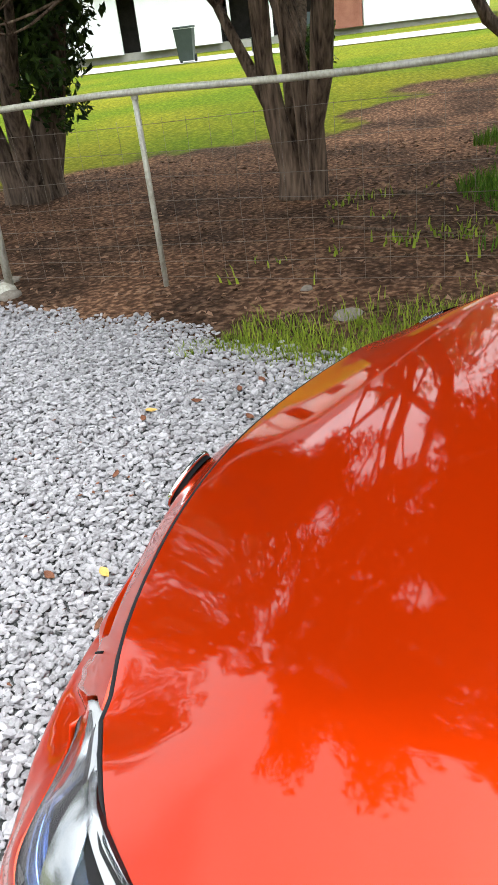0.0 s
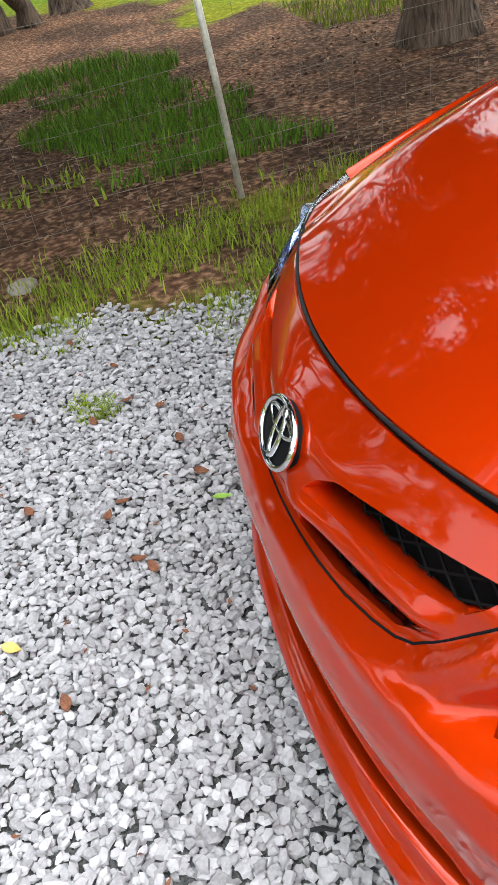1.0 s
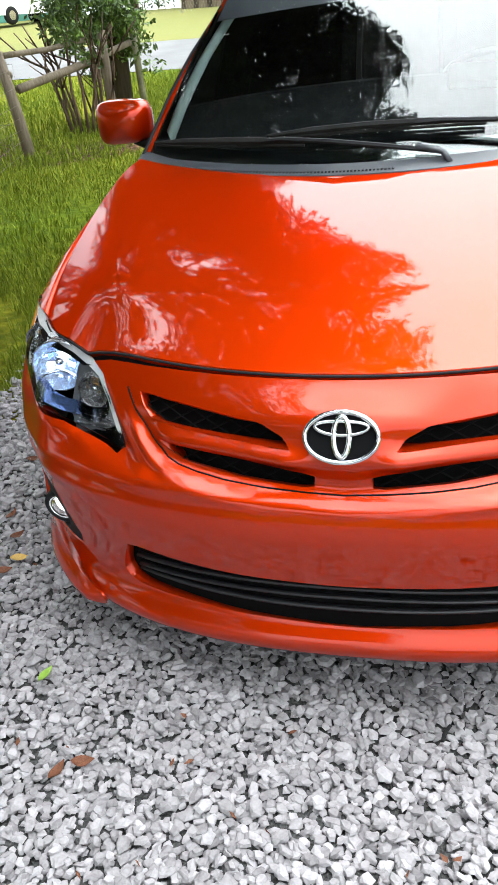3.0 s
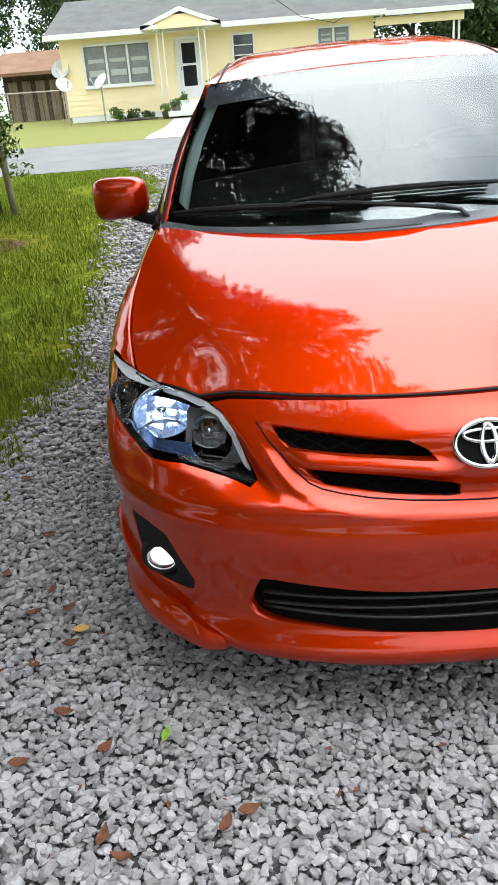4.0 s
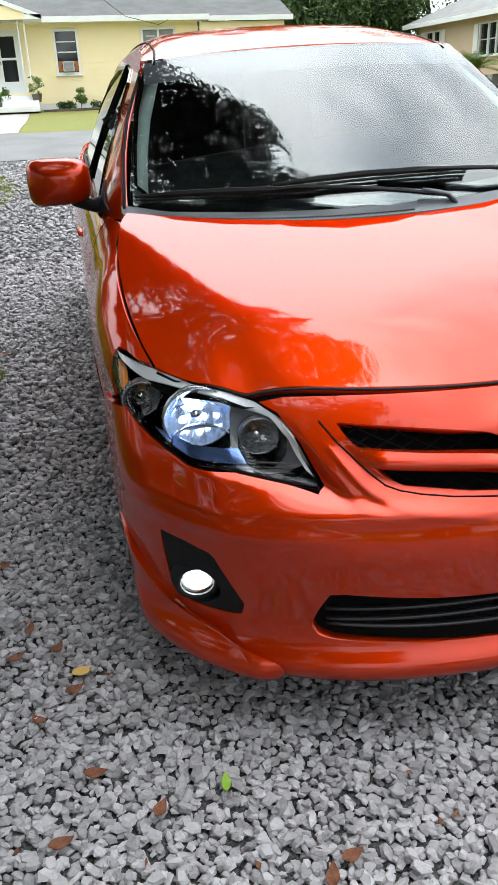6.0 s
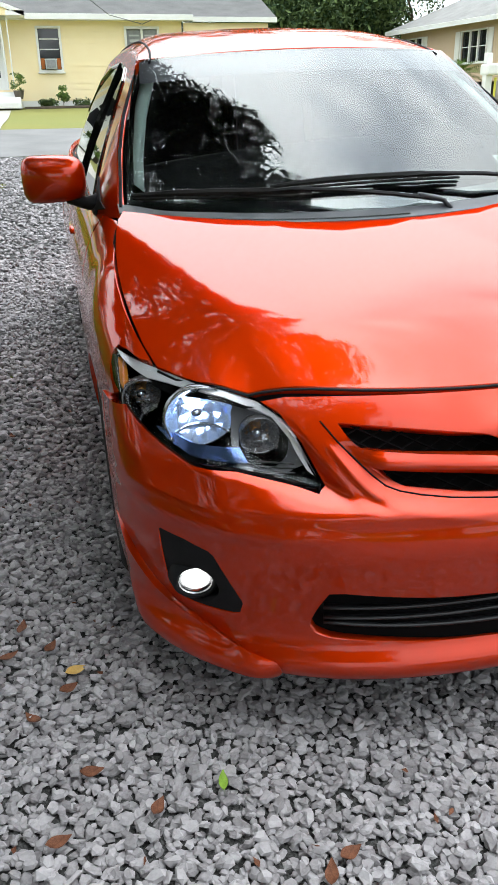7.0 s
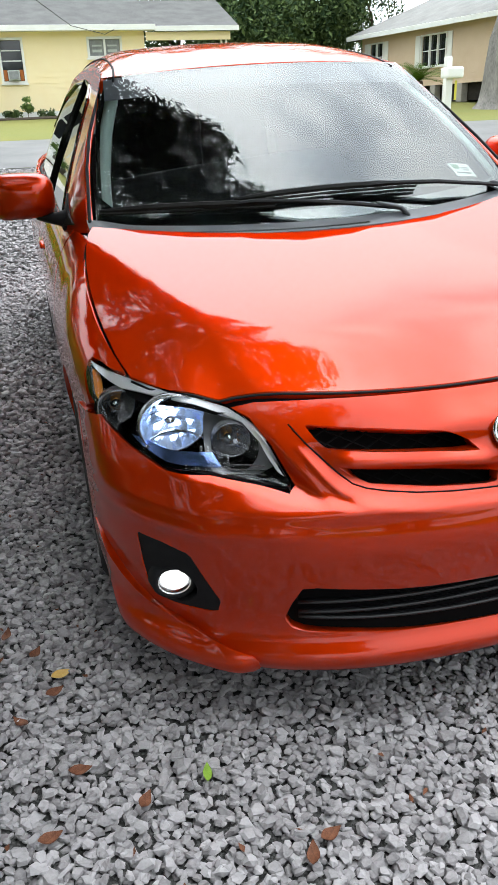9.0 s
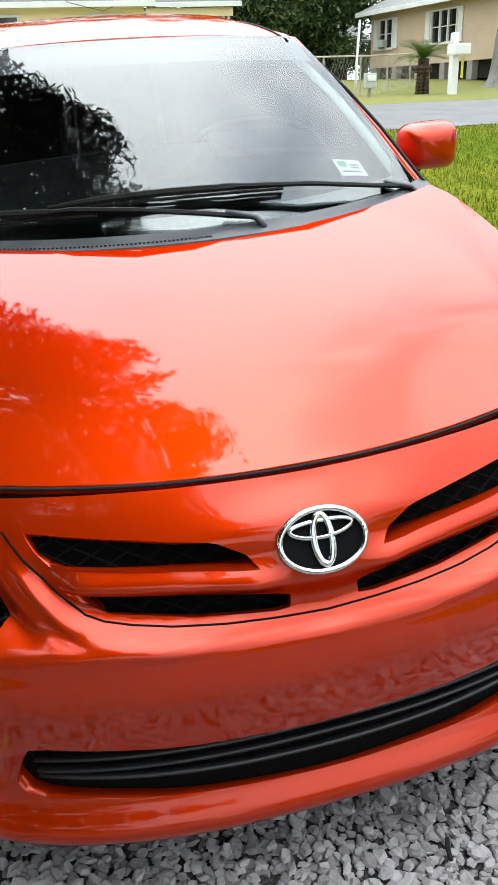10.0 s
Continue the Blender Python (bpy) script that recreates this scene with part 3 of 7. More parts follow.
chord = nose(np.array([(0.0, 0.662), (0.0, 0.720)]))
badge_tilt = math.degrees(math.atan2(chord[1][2] - chord[0][2], chord[1][1] - chord[0][1]))
BADGE = Matrix.Translation(Vector((chord[0] + chord[1]) / 2) + Vector((0, -0.008, 0.0))) @ pose(0, 0, 0, badge_tilt + 6, 0, 0)
# badge: an oval with crossed ovals
badge = part("badge", lathe([(0.0001, 0.000), (0.066, 0.000), (0.068, -0.01)], 48, m=BADGE @ Matrix.Diagonal((1.0, 0.69, 1, 1))), NET_BLACK, car, "oval chrome badge on a black field")


def oval(a, b, n=48, cx=0.0, cy=0.0, bend=0.0):
    out = []
    for k in range(n + 3):
        w = 2 * math.pi * k / n
        x, y = cx + a * math.cos(w), cy + b * math.sin(w)
        out.append(BADGE @ Vector((x, y + bend * x * x, 0.003)))
    return out


part("badge_rim", tube(oval(0.068, 0.047), 0.0052, 8), CHROME, badge, smooth=True)
part("badge_loop", tube(oval(0.0145, 0.038, cy=0.001), 0.0060, 8, flat=0.6), CHROME, badge, smooth=True)
part("badge_loop", tube(oval(0.050, 0.0135, cy=0.0165, bend=1.2), 0.0042, 8, flat=0.6), CHROME, badge, smooth=True)

# lamps
def facets(r, depth, rnd, m):
    """A reflector bowl of upright flutes, each broken into a few tilted mirrors."""
    bm = bmesh.new()
    columns, rows = 12, 5
    for k in range(columns):
        x0, x1 = (r * math.sin(math.pi * (q / columns - 0.5)) for q in (k, k + 1))
        h0, h1 = (math.sqrt(max(r * r - x * x, 1e-9)) for x in (x0, x1))
        lean = rnd.uniform(0.0015, 0.0045) * (1 if k % 2 else -1)
        for j in range(rows):
            nod = rnd.uniform(-0.0025, 0.0025)
            v0, v1 = 2 * j / rows - 1, 2 * (j + 1) / rows - 1
            quad = []
            for x, h, v, e in ((x0, h0, v0, lean - nod), (x1, h1, v0, -lean - nod), (x1, h1, v1, -lean + nod), (x0, h0, v1, lean + nod)):
                y = h * v
                far = (x * x + y * y) / (r * r)
                quad.append(bm.verts.new(m @ Vector((x, y, -depth * (1 - far) + e * (1 - far)))))
            bm.faces.new(quad)
    return bm


def lamp_unit(sign):
    def f(line):
        return [(sign * s, z) for s, z in line]

    lamp = panel("headlamp", nose_set_back(0.095), soft(f(LAMP), 1, 0.1), GLOSS_BLACK, car, step=0.03, edge=-0.092, label="headlamp with a clear lens and chrome reflectors")
    panel("lens", nose, soft(f(LAMP), 1, 0.12), LENS, lamp, step=0.022, edge=0.010, lift=0.003)
    brow = [(1.034, 0.799), (0.936, 0.795), (0.845, 0.788), (0.783, 0.782), (0.670, 0.767), (0.600, 0.751), (0.567, 0.733), (0.530, 0.684), (0.498, 0.626),
            (0.510, 0.634), (0.540, 0.688), (0.574, 0.727), (0.612, 0.740), (0.674, 0.757), (0.743, 0.768), (0.816, 0.769), (0.888, 0.770), (1.008, 0.790)]
    panel("brow", nose_set_back(0.007), f(brow), SATIN, lamp, step=0.02, edge=0.05, label="bright satin chrome brow")
    bezel = [(0.630, 0.650), (0.663, 0.652), (0.776, 0.659), (0.835, 0.676), (0.870, 0.694), (0.830, 0.690), (0.776, 0.682), (0.700, 0.680), (0.645, 0.676)]
    panel("lower_reflector", nose_set_back(0.018), f(bezel), DEEP_BLUE, lamp, step=0.02, edge=0.03, label="blue-tinged chrome lower reflector")
    for name, at, way, r, tall, depth, mat, glow in (
            ("main_reflector", (0.684, 0.326, 0.709), (0.05, -1.0, 0.10), 0.071, 0.88, 0.060, BLUE_CHROME, LAMP_ON),
            ("inner_reflector", (0.573, 0.262, 0.679), (0.05, -1.0, 0.12), 0.040, 0.92, 0.040, SMOKED, None),
            ("turn_reflector", (0.786, 0.440, 0.721), (0.25, -1.0, 0.10), 0.044, 0.86, 0.040, SMOKED, None)):
        spot = Vector((sign * at[0], at[1], at[2]))
        m = Matrix.Translation(spot) @ Vector((sign * way[0], way[1], way[2])).to_track_quat("Z", "Y").to_matrix().to_4x4() @ Matrix.Diagonal((1, tall, 1, 1))
        rnd = random.Random(name)
        bowl = part(name, facets(r, depth, rnd, m), mat, lamp, "faceted chrome reflector bowl")
        part("bowl_rim", lathe([(r * 0.985, -0.002), (r + 0.001, 0.002), (r + 0.003, 0.001), (r + 0.003, -0.03)], 36, m=m), SMOKED, bowl, smooth=True)
        lip = [m @ Vector((r * 0.86 * u, -r * (0.50 + 0.16 * u * u), -depth * (1 - 0.74 * u * u - 0.25) + 0.006)) for u in np.linspace(-1, 1, 13)]
        part("glare_lip", tube(lip, 0.0035, 6), CHROME if glow else SMOKED, bowl, smooth=True)
        part("bulb", lathe([(0.0005, -0.024), (0.006, -0.026), (0.0085, -0.034), (0.0085, -0.058)], 12, m=m), glow or AMBER_BULB, bowl, "glowing lamp bulb" if glow else "", smooth=True)
        part("bulb_cap", lathe([(0.0005, -0.014), (0.008, -0.016), (0.011, -0.022), (0.0115, -0.026), (0.004, -0.027)], 14, m=m), CHROME, bowl, smooth=True)
    at_s, at_z = 0.594, 0.681
    ring = [(at_s + 0.051 * math.cos(a), at_z + 0.041 * math.sin(a)) for a in np.linspace(0, 2 * math.pi, 25)[:-1]]
    trim = [(0.518, 0.645), (0.534, 0.690), (0.558, 0.722), (0.606, 0.742), (0.655, 0.750), (0.662, 0.735), (0.660, 0.655), (0.640, 0.634), (0.560, 0.628)]
    panel("inner_trim", nose_set_back(0.030), f(trim), POLISHED, lamp, holes=[f(ring)], step=0.014, edge=0.012, label="polished trim round the inner reflector")
    # ribs over the dark floor towards the inner tip
    for k in range(3):
        line = np.array([(sign * s, 0.628 + 0.008 * k + 0.10 * (s - 0.52)) for s in np.linspace(0.535, 0.635 - 0.01 * k, 6)])
        part("floor_rib", tube(nose_set_back(0.022)(line), 0.0022, 5), SMOKED, lamp)
    panel("side_marker", nose_set_back(0.005), soft(f([(1.022, 0.788), (0.996, 0.774), (0.990, 0.736), (1.010, 0.744)]), 1, 0.15), AMBER, lamp, step=0.012, edge=0.02, label="amber side marker")
    return lamp


def fog_unit(sign):
    cup = [(sign * (0.779 + 0.054 * math.cos(a)), 0.366 + 0.046 * math.sin(a)) for a in np.linspace(0, 2 * math.pi, 29)[:-1]]
    bezel = soft([(sign * (0.772 + (q - 0.772) * 1.0), 0.405 + (z - 0.405) * 1.0) for q, z in FOG], 1, 0.1)
    pocket = panel("fog_surround", nose_set_back(0.003), bezel, BLACK, car, holes=[cup], step=0.02, edge=0.02, hole_edge=0.05, label="black plastic fog lamp surround")
    panel("fog_cup", nose_set_back(0.052), [(sign * (0.779 + 0.066 * math.cos(a)), 0.366 + 0.058 * math.sin(a)) for a in np.linspace(0, 2 * math.pi, 25)[:-1]], NET_BLACK, pocket, step=0.03, edge=0)
    p = np.array([(sign * 0.779, 0.366)])
    at = nose(p)[0]
    way = Vector((sign * 0.18, -1.0, 0.05)).normalized()
    m = Matrix.Translation(Vector(at) + Vector((0, 0.012, 0))) @ way.to_track_quat("Z", "Y").to_matrix().to_4x4() @ Matrix.Diagonal((1, 0.84, 1, 1))
    part("fog_ring", lathe([(0.060, -0.030), (0.050, 0.000), (0.043, 0.004), (0.039, 0.0), (0.037, -0.012)], 28, m=m), BLACK, pocket, smooth=True)
    part("fog_reflector", lathe([(0.006, -0.022), (0.018, -0.016), (0.030, -0.006), (0.037, 0.0)], 18, m=m), SATIN, pocket, "silvery fog lamp reflector")
    part("fog_bulb", lathe([(0.0005, 0.004), (0.018, 0.003), (0.030, -0.002), (0.036, -0.008)], 24, m=m), FOG_ON, pocket, "glowing fog lamp bulb", smooth=True)
    part("fog_lens", lathe([(0.0005, 0.007), (0.016, 0.006), (0.030, 0.002), (0.038, -0.005)], 28, m=m), LENS, pocket, "clear round fog lamp lens", smooth=True)


for sign in (-1, 1):
    lamp_unit(sign)
    fog_unit(sign)

# corner spoilers
SPOIL = [(0.622, 0.236), (0.690, 0.256), (0.790, 0.284), (0.880, 0.306), (0.985, 0.362), (1.060, 0.392), (1.130, 0.398), (1.165, 0.380), (1.160, 0.300), (1.140, 0.185), (1.05, 0.170), (0.90, 0.163), (0.76, 0.168), (0.655, 0.178), (0.615, 0.205)]


def spoil(p):
    q = nose(p)
    a, z = abs(p[:, 0]), p[:, 1]
    out = 0.018 + 0.022 * np.clip((0.30 - z) / 0.1, 0, 1)
    return q + (out * ease(0.58, 0.70, a) * (1 - 0.85 * ease(0.98, 1.13, a)))[:, None] * np.stack([np.sign(p[:, 0]) * ease(0.6, 1.1, a), -1 + 0.7 * ease(0.6, 1.15, a), 0 * a], 1)


for sign in (-1, 1):
    panel("corner_spoiler", spoil, soft([(sign * s, z) for s, z in SPOIL], 1, 0.15), PAINT, car, step=0.025, edge=0.035)

# flanks
def arc(cy, cz, r, a0, a1, n=18):
    return [(cy + r * math.cos(radians(a)), cz + r * math.sin(radians(a))) for a in np.linspace(a0, a1, n)]


FENDER = [(0.452, 0.800), (0.540, 0.824), (0.630, 0.848), (0.740, 0.877), (0.855, 0.904), (0.950, 0.923), (1.040, 0.942), (1.120, 0.961), (1.200, 0.974), (1.34, 0.972), (1.352, 0.80), (1.350, 0.40), (1.345, 0.24)] + arc(0.95, 0.31, 0.345, -11, 176) + [
    (0.603, 0.50), (0.602, 0.655), (0.570, 0.690), (0.520, 0.712), (0.548, 0.735), (0.572, 0.766), (0.568, 0.807), (0.530, 0.807), (0.500, 0.803), (0.474, 0.800)]
FRONT_DOOR = [(1.360, 0.972), (1.50, 0.952), (2.395, 0.965), (2.395, 0.30), (2.36, 0.24), (1.353, 0.24)]
REAR_DOOR = [(2.403, 0.965), (3.33, 0.985)] + [(3.34, 0.80)] + arc(3.55, 0.31, 0.345, 118, 184, 8) + [(3.20, 0.24), (2.403, 0.24)]
QUARTER = [(3.338, 0.986), (3.80, 1.02), (4.20, 1.04), (4.30, 0.98), (4.30, 0.45), (4.10, 0.30), (3.90, 0.24)] + arc(3.55, 0.31, 0.345, -8, 116, 14) + [(3.348, 0.80)]
SILL = [(1.30, 0.235), (3.20, 0.235), (3.20, 0.17), (1.30, 0.17)]
WINDOW = [(1.58, 0.978), (1.71, 1.078), (1.89, 1.226), (2.05, 1.334), (2.20, 1.380), (2.50, 1.402), (2.90, 1.394), (3.18, 1.344), (3.42, 1.20), (3.58, 1.06), (3.60, 1.025), (3.3, 1.008), (2.4, 0.985)]
PILLAR = [(1.185, 0.986), (1.30, 1.046), (1.45, 1.134), (1.62, 1.238), (1.76, 1.328), (1.876, 1.398), (2.10, 1.434), (2.40, 1.454), (2.90, 1.448), (3.25, 1.415), (3.50, 1.330), (3.75, 1.215), (3.98, 1.085), (4.02, 1.035), (3.80, 1.022), (3.33, 0.988), (2.4, 0.968), (1.50, 0.956), (1.34, 0.966)]
for mirrored in (False, True):
    panel("front_wing", side, FENDER, PAINT, car, step=0.03, edge=0.02, mirror=mirrored)
    door = panel("front_door", side, FRONT_DOOR, PAINT, car, step=0.05, edge=0.02, mirror=mirrored)
    back_door = panel("rear_door", side, REAR_DOOR, PAINT, car, step=0.05, edge=0.02, mirror=mirrored)
    panel("rear_wing", side, QUARTER, PAINT, car, step=0.05, edge=0.02, mirror=mirrored)
    panel("sill", side, SILL, PAINT, car, step=0.05, edge=0.03, mirror=mirrored, lift=0.012)
    panel("roof_pillar", cabin, PILLAR, PAINT, car, holes=[soft(WINDOW, 1, 0.2)], step=0.03, edge=0.02, mirror=mirrored)
    panel("side_window", cabin, soft(WINDOW, 1, 0.2), TINT, car, step=0.06, edge=0.004, mirror=mirrored, lift=-0.003)
    k = -1 if mirrored else 1
    rail = np.array([(1.46, 0.962), (2.4, 0.978), (3.3, 1.0), (3.58, 1.02)])
    part("window_seal", tube([Vector((k * (q[0] + 0.003), q[1], q[2])) for q in cabin(rail)], 0.010, 6), BLACK, car)
    frame_line = np.array(WINDOW[:9])
    part("window_frame", tube([Vector((k * (q[0] + 0.001), q[1], q[2])) for q in cabin(frame_line)], 0.007, 6), GLOSS_BLACK, car)
    post = np.array([(2.38, 0.985), (2.40, 1.18), (2.43, 1.40)])
    part("centre_pillar", tube([Vector((k * (q[0] + 0.002), q[1], q[2])) for q in cabin(post)], 0.012, 4), GLOSS_BLACK, car)
    for h_door, y in ((door, 2.20), (back_door, 3.15)):
        q = side(np.array([(y, 0.82), (y - 0.10, 0.82), (y - 0.20, 0.815)]))
        part("door_handle", tube([Vector((k * (v[0] + 0.004), v[1], v[2])) for v in q], [0.007, 0.011, 0.007], 8, flat=0.6), PAINT, h_door, smooth=True)
    # trim along the edge of the screen
    edge_line = np.array([(1.215, 1.005), (1.45, 1.138), (1.62, 1.238), (1.76, 1.322), (1.83, 1.362)])
    part("screen_trim", tube([Vector((k * (q[0] - 0.008), q[1] + 0.002, q[2] + 0.004)) for q in cabin(edge_line)], 0.005, 6), BLACK, car)

RAIL = [(float(rail_x(np.array(y))) - 0.002, y) for y in np.linspace(1.95, 3.30, 16)]
panel("roof", roof, [(x, 1.812 + 0.22 * x * x) for x in np.linspace(-0.572, 0.572, 21)] + RAIL + [(x, 3.35) for x in np.linspace(0.5, -0.5, 9)] + [(-x, y) for x, y in RAIL[::-1]], PAINT, car, step=0.03, edge=0.012)
for sign in (-1, 1):
    strip = roof(np.array([(sign * (float(rail_x(np.array(y))) - 0.045), y) for y in np.linspace(1.835, 3.32, 30)]))
    part("roof_strip", tube(strip, 0.0045, 6), BLACK, car, "black strip let into the roof", True)
low_edge = [(x, screen_low(x) - 0.005) for x in np.linspace(-0.715, 0.715, 21)]
high_edge = [(x, screen_high(x) + 0.004) for x in np.linspace(0.578, -0.578, 21)]
side_edge = [(0.700, 1.32), (0.672, 1.46), (0.640, 1.62), (0.606, 1.77)]
screen_line = low_edge + side_edge + high_edge + [(-x, y) for x, y in side_edge[::-1]]
panel("windscreen", screen, screen_line, GLASS, car, step=0.04, edge=0.005, label="curved windscreen reflecting sky and trees")
band = [(x, screen_low(x) - 0.004) for x in np.linspace(-0.712, 0.712, 21)] + [(0.690, 1.345), (0.600, 1.79)] + [(0.588, 1.80), (0.660, 1.44), (0.680, 1.31)] + [(x, screen_low(x) + 0.068) for x in np.linspace(0.64, -0.64, 21)] + [(-0.680, 1.31), (-0.660, 1.44), (-0.588, 1.80), (-0.600, 1.79), (-0.690, 1.345)]
panel("screen_border", screen, band, GLOSS_BLACK, car, step=0.03, edge=0, lift=-0.008, label="black printed windscreen border")
BAND_LOW = [(x, screen_high(x) - 0.135) for x in np.linspace(0.588, -0.588, 21)]
panel("shade_band", screen, [(x, screen_high(x) - 0.006) for x in np.linspace(-0.570, 0.570, 21)] + BAND_LOW, shader("shade_band", (0.15, 0.145, 0.17), 0.5), car, step=0.04, edge=0, lift=-0.012, label="lilac-grey shade band along the screen's top")
panel("rear_screen", rear_screen, [(-0.52, 3.36), (0.52, 3.36), (0.60, 3.95), (-0.60, 3.95)], TINT, car, step=0.08, edge=0.004)
panel("boot_lid", boot, [(-0.60, 3.97), (0.60, 3.97), (0.58, 4.44), (-0.58, 4.44)], PAINT, car, step=0.06, edge=0.02)
panel("rear_bumper", tail, [(-1.05, 0.22), (1.05, 0.22), (1.06, 0.6), (0.90, 0.88), (0.5, 1.03), (-0.5, 1.03), (-0.90, 0.88), (-1.06, 0.6)], PAINT, car, step=0.06, edge=0.02)
for sign in (-1, 1):
    panel("tail_lamp", tail, soft([(sign * 0.55, 0.72), (sign * 0.90, 0.72), (sign * 0.86, 0.86), (sign * 0.68, 0.91)], 1), RED_LENS, car, step=0.05, edge=0.02, lift=0.006)

# cowl under the screen, with its comb of vents
def cowl(p):
    x, q = p[:, 0], p[:, 1]
    return np.stack([x, 0.928 + 0.46 * x**2 + 0.060 * q, 0.972 + 0.028 * x**2 + 0.016 * q + 0.012 * ease(0.6, 0.73, abs(x))], 1)


cowl_part = panel("cowl", cowl, [(x, 0.0) for x in np.linspace(-0.74, 0.74, 31)] + [(x, 1.0) for x in np.linspace(0.74, -0.74, 31)], COWL_GREY, car, step=0.04, edge=0.02, label="dark grey plastic cowl")
bm = bmesh.new()
for x in np.arange(-0.60, 0.05, 0.0098):
    a, b = cowl(np.array([(x, 0.22), (x, 0.42)]))
    mid = (a + b) / 2
    box((0.0055, 0.014, 0.004), (mid[0], mid[1], mid[2] - 0.0005), bm=bm, turn=pose(0, 0, 0, 0, 0, 0))
part("vent_comb", bm, GLOSS_BLACK, cowl_part)

# wipers
def on_screen(x, q, up):
    y = screen_low(x) + q * (screen_high(x) - screen_low(x))
    p = np.array([(x, y)])
    return Vector(screen(p)[0] + up * normals_of(screen, p)[0])


def wiper(blade, arm, label):
    w = part("wiper", tube([on_screen(x, q, 0.014 + 0.026 * math.sin(math.pi * k / (len(arm) - 1))) for k, (x, q) in enumerate(arm)], [0.011] + [0.011] * (len(arm) - 2) + [0.008], 6, flat=0.6), BLACK, car, label)
    part("wiper_blade", tube([on_screen(x, q, 0.020 + 0.008 * math.sin(math.pi * k / (len(blade) - 1))) for k, (x, q) in enumerate(blade)], [0.004] + [0.009] * (len(blade) - 2) + [0.004], 6, flat=1.1), RUBBER, w)
    part("wiper_lip", tube([on_screen(x, q, 0.008) for x, q in blade], 0.004, 4), RUBBER, w)
    at = on_screen(*arm[0], 0.018)
    lean = 1 if arm[0][0] > arm[1][0] else -1
    part("wiper_knuckle", tube([at + Vector((-0.05 * lean, 0.004, 0.010)), at, at + Vector((0.022 * lean, -0.012, -0.006)), at + Vector((0.040 * lean, -0.026, -0.030))], [0.013, 0.014, 0.013, 0.012], 8, flat=0.6), COWL_GREY, w, "grey wiper knuckle", True)


wiper([(-0.69, 0.070), (-0.58, 0.080), (-0.45, 0.088), (-0.32, 0.092), (-0.20, 0.092)], [(0.15, 0.030), (0.02, 0.045), (-0.12, 0.066), (-0.26, 0.090), (-0.40, 0.092)], "black windscreen wiper")
wiper([(-0.31, 0.120), (-0.18, 0.132), (-0.02, 0.138), (0.14, 0.134), (0.28, 0.122)], [(0.64, 0.020), (0.50, 0.045), (0.34, 0.085), (0.16, 0.125), (0.0, 0.145)], "black windscreen wiper")

# inspection label inside the screen
label_line = [(0.470, 1.255), (0.555, 1.270), (0.565, 1.215), (0.480, 1.195)]
label_part = panel("inspection_label", screen, label_line, STICKER, car, step=0.03, edge=0, lift=-0.010, label="pale paper inspection label behind the screen")

for u0, u1, v0, v1, ink in ((0.12, 0.42, 0.55, 0.88, "green"), (0.55, 0.90, 0.62, 0.70, "dark"), (0.55, 0.85, 0.44, 0.52, "dark"), (0.12, 0.80, 0.20, 0.30, "dark")):
    corners = [np.array(label_line[k]) for k in range(4)]
    spots = [corners[3] + (corners[2] - corners[3]) * u + (corners[0] - corners[3] + u * (corners[1] - corners[0] - corners[2] + corners[3])) * v for u, v in ((u0, v0), (u1, v0), (u1, v1), (u0, v1))]
    panel("print_bar", screen, [tuple(q) for q in spots], GREEN_INK if ink == "green" else DARK_INK, label_part, step=0.02, edge=0, lift=-0.0085)


# door mirrors
def door_mirror(sign):
    bm = bmesh.new()
    n, rings = 24, []
    for k, (dy, kx, kz) in enumerate(((-0.072, 0.02, 0.02), (-0.070, 0.35, 0.35), (-0.060, 0.62, 0.62), (-0.040, 0.84, 0.83), (-0.012, 0.97, 0.96), (0.020, 1.0, 1.0), (0.050, 0.97, 0.98), (0.056, 0.90, 0.92), (0.050, 0.86, 0.88))):
        ring = []
        for j in range(n):
            a = 2 * math.pi * j / n
            c, s = math.cos(a), math.sin(a)
            ex = math.copysign(abs(c) ** 0.46, c) * 0.101 * kx
            ez = math.copysign(abs(s) ** 0.52, s) * 0.073 * kz * (1.0 + 0.10 * c * sign)
            ring.append(bm.verts.new((sign * 0.910 + ex, 1.545 + dy + 0.20 * abs(ex) * 0 - 0.10 * sign * ex * -1, 1.062 + ez)))
        rings.append(ring)
    for a, b in zip(rings, rings[1:]):
        for j in range(n):
            bm.faces.new((a[j], a[(j + 1) % n], b[(j + 1) % n], b[j]))
    bm.faces.new(rings[0])
    bmesh.ops.recalc_face_normals(bm, faces=bm.faces)
    ob = part("door_mirror", bm, PAINT, car, "orange-red door mirror on a black foot", smooth=True)
    glass = lathe([(0.0005, 0.0), (0.5, 0.0), (0.98, 0.0)], 24, m=Matrix.Translation((sign * 0.910, 1.592 + 0.0, 1.062)) @ pose(0, 0, 0, -90, 0, 0) @ Matrix.Diagonal((0.088, 0.060, 1, 1)))
    part("mirror_glass", glass, CHROME, ob)
    part("mirror_foot", tube([(sign * 0.87, 1.55, 1.005), (sign * 0.82, 1.54, 0.985), (sign * 0.775, 1.53, 0.985)], [0.030, 0.028, 0.045], 10, flat=0.7), BLACK, ob, smooth=True)


door_mirror(-1)
door_mirror(1)
for sign in (-1, 1):
    panel("mirror_corner", cabin, [(1.37, 0.985), (1.50, 0.965), (1.60, 1.055), (1.46, 1.0)], BLACK, car, step=0.03, edge=0.012, mirror=sign < 0, lift=0.006)

